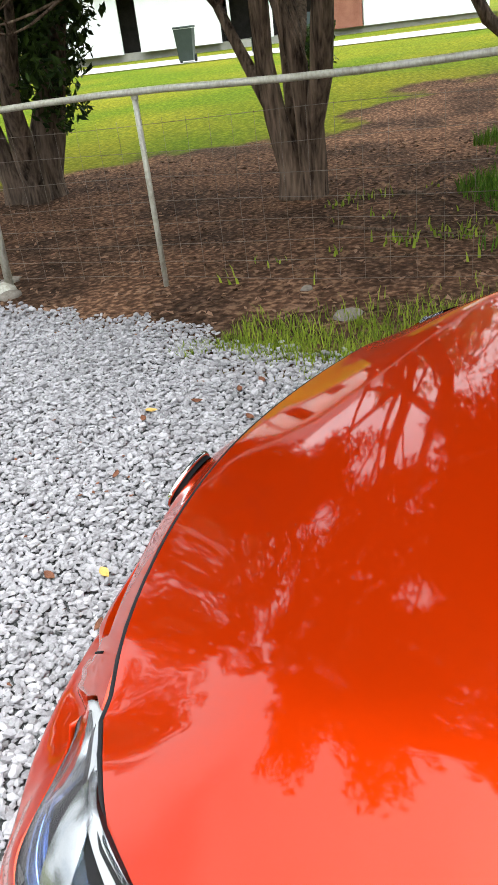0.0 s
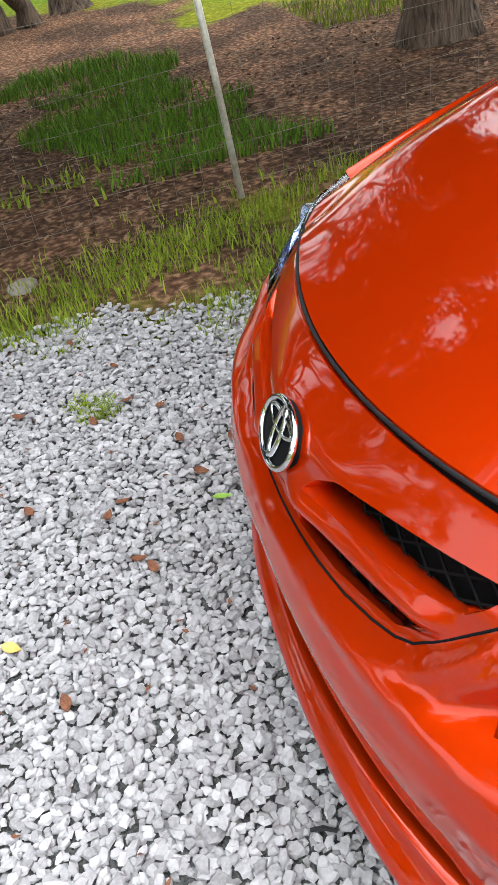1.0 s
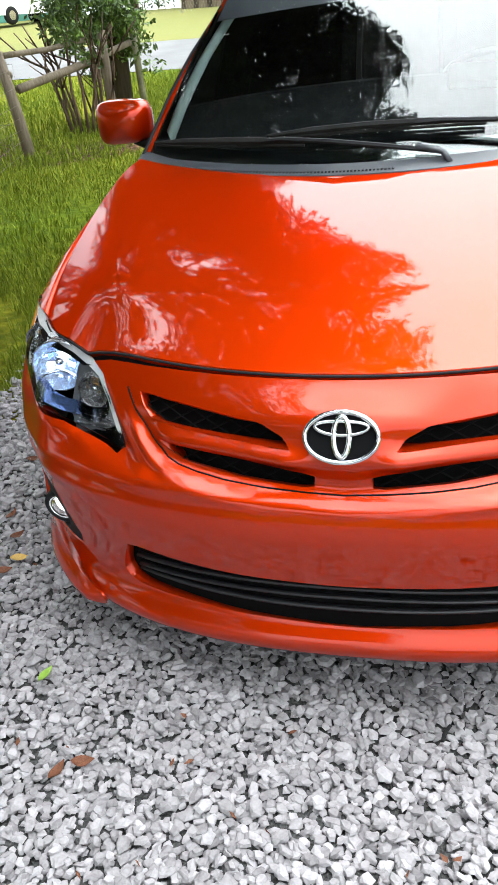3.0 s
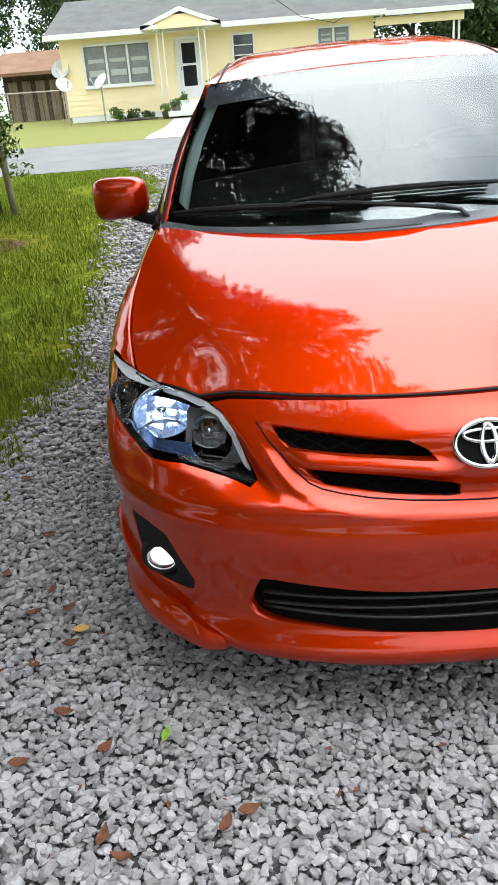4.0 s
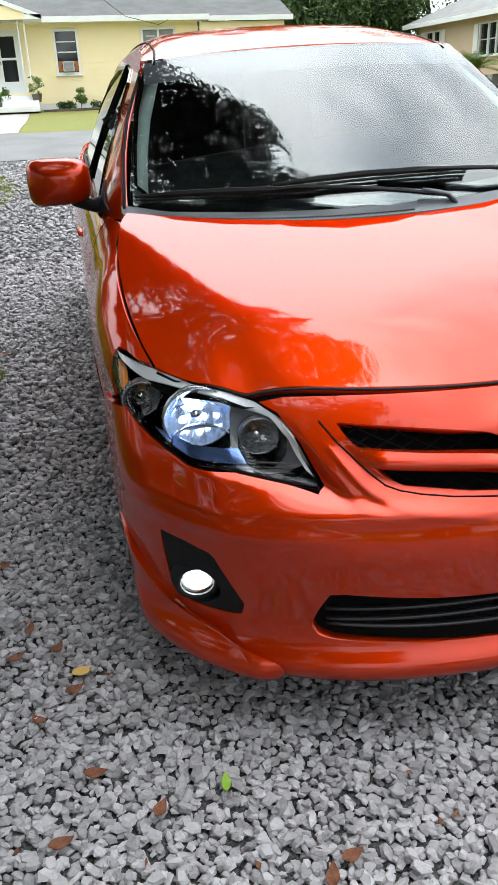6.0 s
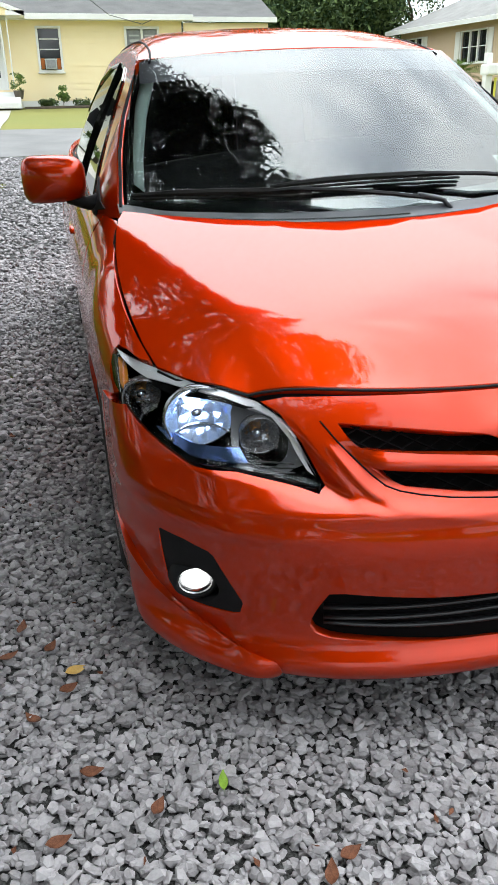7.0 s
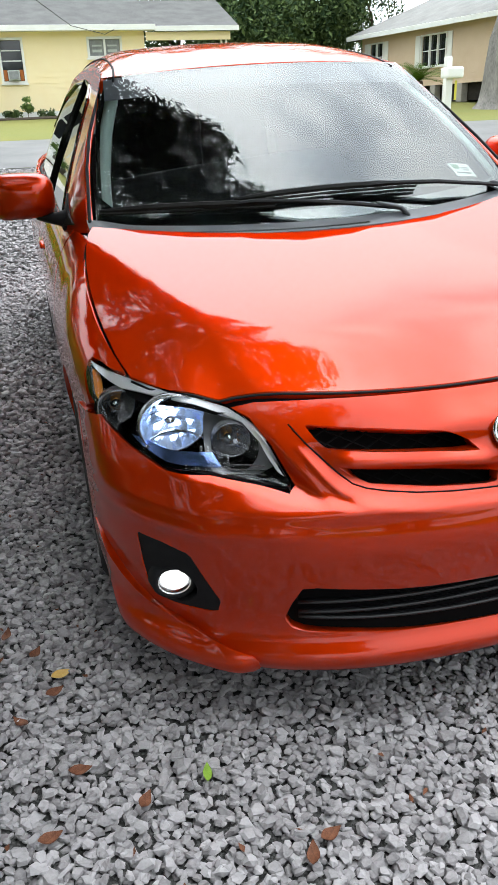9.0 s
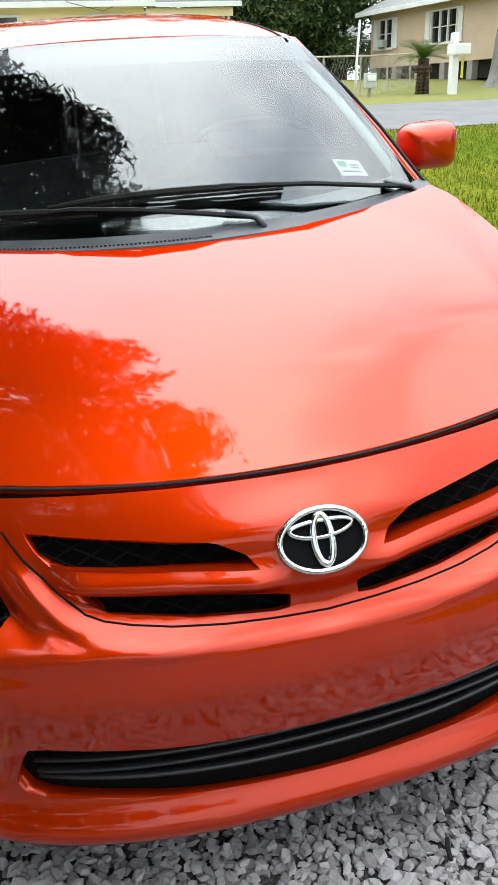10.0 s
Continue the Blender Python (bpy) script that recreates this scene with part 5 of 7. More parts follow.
def lay(ob, x, y, turned, tip=0, first=False):
    m = pose(x, y, float(ground_z(x, y)) + 0.030, tip, 0.6 * tip, turned)
    if first:
        ob.matrix_world = m
        return ob
    return copy_thing(ob, m)


big_leaf = leaf_mesh("brown_leaf", 0.050, 0.013, 0.010, BROWN_LEAF, "curled brown dry leaf lying on gravel")
lay(big_leaf, -0.53, -0.205, 20, 8, True)
for x, y, a, t in ((-0.575, -0.235, 70, -10), (-0.90, -0.515, 30, 6), (-0.823, -0.25, 80, -12), (-0.205, -0.44, 10, 8), (-0.918, -0.855, 10, 10), (-1.69, -0.71, 35, 8), (-1.27, -0.08, 140, 8), (-1.06, 0.52, 60, 6), (-1.16, 0.51, 20, -6),
                   (-1.02, 0.36, 30, 10), (-1.13, 0.62, 75, -10), (-0.98, 0.10, 0, 8), (-1.10, 0.28, 130, 6), (-1.28, -0.30, 20, 12), (-1.36, -0.18, 100, -8), (-0.86, -0.02, 60, 12), (-0.78, -0.30, 160, 8), (-1.22, 0.95, 40, 10), (-1.30, 0.72, 95, 4), (-1.05, -0.05, 15, 7), (-1.45, -0.55, 70, 7), (-1.62, -0.20, 25, -9), (-1.55, -0.85, 120, 9), (-1.8, -0.65, 60, 9), (-1.9, -0.35, 10, 9), (-1.35, -1.0, 45, 6), (-0.35, -0.72, 75, 8), (-1.42, 1.4, 30, 8), (-1.2, 1.9, 100, 8), (-1.35, 3.1, 10, 8)):
    lay(big_leaf, x, y, a, t)
green_leaf = leaf_mesh("green_leaf", 0.055, 0.010, 0.004, GREEN_LEAF, "fresh green leaf lying on gravel")
lay(green_leaf, -0.722, 0.012, 80, 6, True)
gold_leaf = leaf_mesh("yellow_leaf", 0.055, 0.014, 0.006, GOLD_LEAF, "yellow leaf lying on gravel")
lay(gold_leaf, -0.41, -0.56, 60, 8, True)
lay(gold_leaf, -1.00, 0.42, 20, 8)
lay(gold_leaf, -1.43, -1.01, 120, 8)
twig_ob = part("dark_twig", tube([(-0.022, 0, 0), (0.0, 0.003, 0.003), (0.024, 0, 0)], [0.004, 0.005, 0.004], 6), RUBBER, None)
tagged(twig_ob, "short black twig lying on gravel", "twig")
twig_ob.matrix_world = pose(0.22, -0.015, float(ground_z(0.22, 0)) + 0.028, 0, 0, 70)
bits_x, bits_y = scatter(420, -2.4, 0.4, -1.5, 4.0, lambda x, y: (x > drive_edge(y)) & ((x < -0.9) | (y < -0.05)))
n = len(bits_x)
q = random_turns(n)
quad = np.array([(-1, -0.4, 0), (0.2, -0.5, 0.15), (1, 0, 0), (0, 0.45, 0.2)]) * 0.012
v = np.einsum("nij,kj->nki", q, quad)
v[:, :, 2] *= 0.35
v += np.stack([bits_x, bits_y, ground_z(bits_x, bits_y) + 0.026], 1)[:, None]
tagged(quick("leaf_crumbs", v.reshape(-1, 3), np.arange(4 * n).reshape(-1, 4), BROWN_LEAF), "small brown leaf crumbs among gravel", "leaf litter", "", "stuff")
LITTER = mottled("leaf_litter", (0.035, 0.018, 0.010), (0.24, 0.14, 0.09), 6, 60, 0.9, 0.0, island=0.9, spread=(0.1, 0.9))
lx, ly = scatter(14000, -10.5, -2.5, -7.0, 6.0, lambda x, y: ((x + 5.4) ** 2 / 9 + (y + 2.2) ** 2 / 27 < 1) | ((x + 5.3) ** 2 / 6 + (y - 2.6) ** 2 / 9 < 1))
n = len(lx)
quad = np.array([(-1, -0.35, 0), (0, -0.5, 0.25), (1, 0, 0), (0, 0.5, 0.25)])
v = np.einsum("nij,kj->nki", random_turns(n), quad) * rng.uniform(0.015, 0.04, n)[:, None, None]
v[:, :, 2] *= 0.4
v += np.stack([lx, ly, ground_z(lx, ly) + 0.008], 1)[:, None]
tagged(quick("leaf_litter", v.reshape(-1, 3), np.arange(4 * n).reshape(-1, 4), LITTER), "brown leaf litter on bare earth", "leaf litter", "", "stuff")

# ---- trees ----
BARK = mottled("bark", (0.018, 0.012, 0.009), (0.15, 0.105, 0.078), 9, 34, 0.95, 1.0, 0.09, stretch=(1, 1, 0.16), spread=(0.36, 0.62))
PALE_BARK = mottled("pale_bark", (0.022, 0.013, 0.009), (0.20, 0.135, 0.095), 9, 34, 0.95, 1.0, 0.08, stretch=(1, 1, 0.14), spread=(0.38, 0.62))
GREY_BARK = mottled("grey_bark", (0.10, 0.095, 0.09), (0.30, 0.28, 0.26), 4, 22, 0.95, 1.0, 0.04, stretch=(1, 1, 0.25))
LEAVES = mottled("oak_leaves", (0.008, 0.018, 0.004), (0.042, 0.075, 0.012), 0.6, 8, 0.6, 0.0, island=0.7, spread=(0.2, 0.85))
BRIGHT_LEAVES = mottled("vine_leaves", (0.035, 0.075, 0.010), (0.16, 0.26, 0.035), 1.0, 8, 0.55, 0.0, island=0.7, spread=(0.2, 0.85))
# Paler, greyer green for far foliage: distance haze mixed into the colour.
HAZED_LEAVES = mottled("hazed_leaves", (0.022, 0.045, 0.018), (0.12, 0.17, 0.06), 0.25, 3, 0.7, 0.0, island=0.6, spread=(0.25, 0.8))


def leaf_cloud(centres, spread, per, size, flat=0.75):
    """Small kite-shaped leaves round the given places."""
    c = np.repeat(np.asarray(centres, float), per, 0)
    n = len(c)
    way = rng.normal(size=(n, 3))
    way *= (1.7 * rng.random(n) ** 0.4 / np.linalg.norm(way, axis=1))[:, None]
    at = c + way * np.array((spread, spread, spread * flat))
    kite = np.array([(-1, 0, 0), (0, -0.42, 0.1), (1, 0, 0), (0, 0.42, 0.1)])
    v = np.einsum("nij,kj->nki", random_turns(n), kite) * (size * rng.uniform(0.6, 1.3, n))[:, None, None] + at[:, None]
    return v.reshape(-1, 3), np.arange(4 * n).reshape(-1, 4)


def lobe(centre, radii, n, gap=0.15, seed=0):
    """Places of leaf clumps in an uneven egg: mostly near its skin, with holes."""
    out = []
    while len(out) < n:
        p = rng.normal(size=3)
        p /= np.linalg.norm(p)
        q = Vector(p) * 2.2 + Vector((seed, seed * 2.0, 0))
        rough = 1 + 0.30 * noise.noise(q) + 0.16 * noise.noise(q * 2.7)
        p = p * rough * rng.random() ** 0.42
        at = np.asarray(centre) + p * np.asarray(radii)
        if noise.noise(Vector(at) * 0.75 + Vector((seed * 3.0, 0, 5))) + 0.8 * noise.noise(Vector(at) * 2.4 + Vector((0, seed * 2.0, 1))) > gap - 0.35:
            out.append(at)
    return np.array(out)


def grow(rnd, start, way, length, radius, depth, bm, bend=0.28, sides=8, split=(2, 3), shrink=0.78, rise=0.05, flare=0.0):
    pts, radii = [Vector(start)], [radius * (1 + flare)]
    if flare:
        pts += [Vector(start) + Vector((0, 0, 0.12)), Vector(start) + Vector((0, 0, 0.32)) + 0.02 * Vector(way)]
        radii += [radius * (1 + 0.55 * flare), radius * (1 + 0.15 * flare)]
    steps = max(3, int(length / 0.4))
    d = Vector(way).normalized()
    for k in range(steps):
        d = (d + Vector((rnd.gauss(0, bend), rnd.gauss(0, bend), rnd.gauss(0, bend) + rise)) * 0.30).normalized()
        pts.append(pts[-1] + d * (length / steps))
        radii.append(radius * (1 - 0.34 * (k + 1) / steps))
    tube(pts, radii, max(4, sides), bm=bm)
    if depth == 0:
        return
    for k in range(rnd.randint(*split)):
        turn = Vector((rnd.gauss(0, 0.60), rnd.gauss(0, 0.60), rnd.gauss(0.02, 0.30)))
        grow(rnd, pts[-1] if k < 2 else pts[len(pts) * 2 // 3], d + turn, length * shrink * rnd.uniform(0.75, 1.15), radii[-1] * 0.80, depth - 1, bm, bend, sides - 1, split, shrink, rise)


def sprays(outline, low, n, fall=(1.0, 0.15)):
    """Leafy twigs over a plan: one thin layer along its ragged rim, thicker inwards."""
    outline = np.asarray(outline, float)
    lo, hi = outline.min(0), outline.max(0)
    p = rng.uniform(lo, hi, (12 * n, 2))
    deep = apart_from(p, outline) * np.where(inside(p, outline), 1, -1)
    holes = np.array([noise.noise(Vector((x * 3.2, y * 3.2, 2.0))) + 0.9 * noise.noise(Vector((x * 9.5, y * 9.5, 7.0))) for x, y in p])
    keep = (deep > rng.uniform(-0.02, 0.06, len(p))) & (holes < np.interp(deep, [0.1, 0.45, 0.8, 1.2], [1.2, 0.55, -0.05, -0.22])) & (rng.random(len(p)) < np.clip(1.40 - 1.25 * deep, 0.07, 1))
    p, deep = p[keep][:n], deep[keep][:n]
    n = len(p)
    z = low + rng.random(n) * (0.06 + 0.30 * np.clip(deep, 0, 1.0))
    way = np.arctan2(fall[1], fall[0]) + rng.normal(0, 0.75, n)
    long = rng.uniform(0.10, 0.24, n)
    per = 26
    u = np.tile(np.linspace(0.0, 1.0, per), (n, 1)) + rng.normal(0, 0.03, (n, per))
    off = rng.normal(0, 0.030, (n, per, 3)) * (1.1 - 0.7 * np.clip(u, 0, 1))[:, :, None]
    at = np.stack([p[:, :1] + np.cos(way)[:, None] * long[:, None] * (u - 0.7), p[:, 1:] + np.sin(way)[:, None] * long[:, None] * (u - 0.7), z[:, None] - 0.10 * long[:, None] * u], 2) + off
    size = np.repeat(np.clip(0.021 + 0.016 * deep, 0.021, 0.040), per) * rng.uniform(0.7, 1.3, n * per)
    kite = np.array([(-1, 0, 0), (0, -0.36, 0.1), (1, 0, 0), (0, 0.36, 0.1)])
    v = np.einsum("nij,kj->nki", random_turns(n * per), kite) * size[:, None, None] + at.reshape(-1, 1, 3)
    return v.reshape(-1, 3), np.arange(4 * n * per).reshape(-1, 4)


def tree(name, base, stems, lobes, label, bark, leaf, leaf_size=0.040, per=260, spread=0.21, depth=4, seed=1, flare=0.7, split=(2, 3), shrink=0.78, sides=10, gap=-0.12, limbs=(), hanging=()):
    """stems: offset, way, length and radius of each; lobes: centre and radii of the crown's parts, in the world, and their clumps."""
    rnd = random.Random(seed)
    z = float(ground_z(base[0], base[1])) - 0.10
    root = thing(name, Matrix.Translation((base[0], base[1], z)), label, "tree")
    bm = bmesh.new()
    for off, way, length, radius in stems:
        grow(rnd, (off[0], off[1], 0), way, length, radius, depth, bm, sides=sides, split=split, shrink=shrink, flare=flare)
    for pts, r in limbs:
        tube([Vector(p) - Vector((base[0], base[1], z)) for p in pts], [r * (1 - 0.8 * k / (len(pts) - 1)) for k in range(len(pts))], 8, bm=bm)
    for v in bm.verts:
        p = v.co * 3.1
        v.co += 0.06 * Vector((noise.noise(p), noise.noise(p + Vector((7, 3, 1))), 0)) * min(1.0, 4.0 / (1 + v.co.z))
    part("trunk", bm, bark, root, "", True)
    verts, faces, total = [], [], 0
    for k, (c, r, n, *fine) in enumerate(lobes):
        a, b, d = fine or (spread, per, leaf_size)
        v, f = leaf_cloud(lobe(c, r, n, gap, seed + k) - np.array((base[0], base[1], z)), a, b, d)
        verts.append(v)
        faces.append(f + total)
        total += len(v)
    for outline, low, n in hanging:
        v, f = sprays(outline, low, n)
        verts.append(v - np.array((base[0], base[1], z)))
        faces.append(f + total)
        total += len(v)
    quick("crown", np.concatenate(verts), np.concatenate(faces), leaf, root)
    return root


# plan of the low bough that hangs over the bonnet
BOUGH = [(-0.65, 0.68), (-0.30, 0.78), (-0.06, 0.84), (0.10, 0.93), (0.17, 1.08), (0.0, 1.25), (-0.15, 1.33), (-0.08, 1.50), (0.10, 1.70), (-0.06, 1.74), (-0.25, 1.79), (-0.12, 1.87), (0.0, 1.98), (-0.02, 2.12), (-0.14, 2.25), (-0.30, 2.40), (-0.38, 2.60), (-0.60, 2.80),
         (-0.80, 3.0), (-1.2, 3.4), (-2.0, 3.7), (-3.2, 3.9), (-3.9, 2.4), (-3.9, -1.4), (-2.6, -1.2), (-1.6, -0.4), (-1.0, 0.3)]
tree("shade_tree", (-5.85, -2.0), [((-0.10, 0.03), (-0.18, -0.14, 1), 1.9, 0.13), ((0.08, -0.06), (0.10, -0.22, 1), 1.9, 0.11), ((0.04, 0.10), (0.06, 0.16, 1), 2.0, 0.12), ((0.12, 0.10), (0.20, 0.05, 1), 1.8, 0.09), ((-0.06, -0.14), (-0.2, -0.36, 1), 1.6, 0.07)],
     [((-5.4, -1.4, 5.6), (3.7, 3.9, 2.7), 350), ((-1.75, -3.9, 5.0), (1.75, 2.7, 0.9), 210), ((-1.2, -2.7, 4.6), (0.8, 0.9, 0.4), 45), ((-6.2, -0.9, 3.6), (2.0, 2.5, 0.8), 100)], "multi-stemmed shade tree with pale peeling bark", PALE_BARK, LEAVES, seed=5, flare=0.45, leaf_size=0.062, per=150, gap=0.36)
tree("shade_tree", (-6.2, -5.4), [((-0.15, 0.0), (-0.25, 0.1, 1), 1.8, 0.20), ((0.15, 0.1), (0.22, 0.30, 1), 1.6, 0.14), ((0.1, -0.2), (0.2, -0.4, 1), 1.6, 0.15)],
     [((-6.0, -6.2, 5.3), (4.0, 4.2, 3.0), 370), ((-6.5, -5.3, 1.7), (0.8, 0.7, 0.9), 45), ((-6.4, -4.5, 2.5), (0.9, 0.8, 0.5), 40)], "dark shade tree with low leafy shoots by the fence", BARK, LEAVES, seed=8, flare=0.5, leaf_size=0.062, per=150, gap=0.36)
tree("shade_tree", (-5.95, 3.1), [((0, 0), (0.10, 0.05, 1), 2.6, 0.29)],
     [((-5.2, 4.4, 6.2), (4.2, 4.0, 2.9), 240), ((-2.9, 2.5, 4.0), (1.4, 1.1, 0.7), 45), ((-3.1, 7.2, 5.5), (1.6, 2.2, 1.2), 110), ((-4.3, 1.0, 6.3), (2.2, 2.2, 1.7), 110), ((-5.5, 6.5, 5.1), (1.8, 1.9, 1.2), 120), ((-6.6, 2.2, 3.7), (2.0, 2.4, 0.8), 100)], "large shade tree with a thick dark trunk", BARK, LEAVES, limbs=[([(-5.8, 3.1, 2.6), (-4.4, 2.9, 3.3), (-2.8, 2.4, 3.5), (-1.4, 1.8, 3.0), (-0.25, 1.45, 2.76)], 0.13), ([(-2.8, 2.4, 3.5), (-1.6, 2.3, 3.0), (-0.4, 1.9, 2.75)], 0.06)], depth=5, seed=11, split=(3, 3), shrink=0.80, flare=0.55, sides=14, leaf_size=0.062, per=130, gap=0.60, hanging=[(BOUGH, 2.70, 6500)])
tree("shade_tree", (-13.2, 0.1), [((-0.2, 0.2), (-0.1, 0.2, 1), 2.0, 0.26), ((0.5, -0.5), (0.3, -0.6, 0.8), 1.8, 0.14), ((0.7, -0.9), (0.2, -0.8, 0.7), 1.7, 0.12)],
     [((-13.5, -0.5, 6.3), (4.6, 4.8, 3.2), 260)], "multi-stemmed shade tree on the lawn", BARK, LEAVES, leaf_size=0.09, per=45, spread=0.38, seed=14)
# trees round the yard behind the viewer
for k, (x, y, r, h) in enumerate(((-4.5, -23.0, 4.2, 4.6), (5.0, -22.0, 4.5, 4.8), (15.0, -15.0, 4.4, 4.8), (17.5, 4.0, 3.8, 5.0), (-13.5, -19.0, 4.5, 5.0))):
    tree("yard_tree", (x, y), [((0, 0), (0.05, 0.08, 1), 2.2, 0.22)], [((x, y, h), (r, r, h * 0.62), 170), ((x + 0.5, y, 2.4), (r * 0.8, r * 0.7, 1.6), 60)], "broad shade tree at the edge of the yard", BARK, LEAVES, leaf_size=0.13, per=48, spread=0.42, depth=3, seed=20 + k)

# oak by the road and the woods behind the houses
tree("roadside_oak", (16.7, 26.4), [((0, 0), (-0.02, 0.0, 1), 5.0, 0.56)], [((15.5, 27, 11.0), (5.5, 5.0, 2.8), 200), ((13.2, 27.5, 6.6), (1.6, 1.0, 0.9), 18)], "old oak with a thick grey trunk beside the road", GREY_BARK, LEAVES, leaf_size=0.10, per=45, spread=0.42, depth=3, seed=31, flare=0.8, sides=18)
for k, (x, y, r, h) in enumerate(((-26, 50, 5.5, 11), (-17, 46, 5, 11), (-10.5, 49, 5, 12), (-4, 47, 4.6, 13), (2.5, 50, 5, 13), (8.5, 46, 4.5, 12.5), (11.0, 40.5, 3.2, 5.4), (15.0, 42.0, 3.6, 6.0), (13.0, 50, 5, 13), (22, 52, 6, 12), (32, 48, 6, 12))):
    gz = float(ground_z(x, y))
    tree("woodland_tree", (x, y), [((0, 0), (0.03, 0.02, 1), 3.0, 0.28)], [((x, y, gz + h * 0.58), (r, r * 0.8, h * 0.62), 95)], "dense dark green tree behind the houses", BARK, HAZED_LEAVES, leaf_size=0.15, per=190, spread=0.70, depth=2, seed=40 + k, gap=0.05)
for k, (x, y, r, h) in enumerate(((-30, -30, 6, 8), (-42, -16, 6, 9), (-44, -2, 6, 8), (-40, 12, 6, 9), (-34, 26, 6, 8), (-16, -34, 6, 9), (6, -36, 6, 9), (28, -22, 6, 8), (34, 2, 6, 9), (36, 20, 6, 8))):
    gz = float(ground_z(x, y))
    tree("distant_tree", (x, y), [((0, 0), (0.03, 0.02, 1), 2.5, 0.25)], [((x, y, gz + h * 0.55), (r, r, h * 0.60), 80)], "distant dark green tree round the neighbourhood", BARK, HAZED_LEAVES, leaf_size=0.34, per=70, spread=0.95, depth=2, seed=60 + k, gap=0.05)

# ---- fences and poles ----
GALV = mottled("weathered_galvanised_pipe", (0.22, 0.19, 0.14), (0.58, 0.55, 0.48), 8, 70, 0.55, 0.25, 0.002, metal=0.25, stretch=(1, 1, 0.6))
WIRE = mottled("rusty_wire", (0.10, 0.07, 0.05), (0.26, 0.22, 0.19), 10, 60, 0.6, 0.0, metal=0.4)
OLD_WOOD = mottled("weathered_wood", (0.12, 0.09, 0.065), (0.34, 0.28, 0.21), 5, 45, 0.9, 0.5, 0.006, stretch=(1, 1, 0.15))
DARK_WOOD = mottled("dark_pole_wood", (0.035, 0.027, 0.022), (0.12, 0.095, 0.075), 5, 45, 0.9, 0.6, 0.008, stretch=(1, 1, 0.12))


def gz(x, y):
    return float(ground_z(x, y))


fence = thing("wire_fence", Matrix.Translation((-3.1, -2.0, 0)), "low wire fence on weathered pipe posts with a pale top rail", "fence")
ORIGIN = Vector((-3.1, -2.0, 0))


def local(p):
    return Vector(p) - ORIGIN


def pipe_post(x, y, tall, r, lean=(0, 0)):
    z = gz(x, y)
    part("post", tube([local((x, y, z - 0.15)), local((x + lean[0] * 0.5, y + lean[1] * 0.5, z + tall * 0.5)), local((x + lean[0], y + lean[1], z + tall))], r, 10), GALV, fence, "", True)
    part("post_cap", lathe([(0.0005, 0.028), (r * 0.8, 0.022), (r * 1.25, 0.008), (r * 1.25, -0.02)], 12, m=Matrix.Translation(local((x + lean[0], y + lean[1], z + tall)))), GALV, fence, "", True)


LINE = [(-3.08, -8.2), (-3.07, -5.6), (-3.05, -3.18), (-3.18, -1.95), (-3.18, 0.66), (-3.52, 3.40), (-4.13, 6.8)]
for (x, y), r, lean in zip(LINE[:-1], (0.024, 0.024, 0.030, 0.018, 0.018, 0.026), ((0, 0), (0, 0), (-0.01, 0.05), (-0.03, -0.03), (-0.05, -0.07), (0.0, -0.01))):
    pipe_post(x, y, 1.15, r, lean)
top_line = [local((x - 0.02, y, gz(x, y) + 1.165 + 0.012 * math.sin(y * 2.2))) for y in np.linspace(-8.2, 3.4, 30) for x in [float(np.interp(y, [q[1] for q in LINE], [q[0] for q in LINE]))]]
part("top_rail", tube(top_line, 0.021, 10), GALV, fence, "pale weathered pipe rail", True)
bm = bmesh.new()
for h in (0.06, 0.17, 0.28, 0.40, 0.53, 0.68, 0.84, 1.0):
    pts = []
    for y in np.linspace(-8.2, 6.8, 60):
        x = float(np.interp(y, [q[1] for q in LINE], [q[0] for q in LINE]))
        pts.append(local((x - 0.028, y, gz(x, y) + h + 0.012 * math.sin(y * 1.9 + h * 9))))
    tube(pts, 0.0016, 4, bm=bm)
for y in np.arange(-8.2, 6.8, 0.152):
    x = float(np.interp(y, [q[1] for q in LINE], [q[0] for q in LINE]))
    tube([local((x - 0.028, y, gz(x, y) + 0.05)), local((x - 0.03, y + 0.01 * math.sin(y * 7), gz(x, y) + 1.02))], 0.0012, 3, bm=bm)
tagged(part("woven_wire", bm, WIRE, fence, "rusty woven wire"), kind="stuff")
part("concrete_foot", lathe([(0.0005, 0.07), (0.05, 0.055), (0.08, 0.02), (0.10, -0.05)], 12, m=Matrix.Translation(local((-3.02, -3.2, gz(-3, -3.2))))), GALV, fence, "", True)

wood = thing("post_and_rail_fence", Matrix.Translation((-4.13, 6.8, gz(-4.13, 6.8))), "weathered grey post-and-rail fence with wire near the road", "fence")
W0 = Vector((-4.13, 6.8, gz(-4.13, 6.8)))


def wl_(x, y, h):
    return Vector((x, y, gz(x, y) + h)) - W0


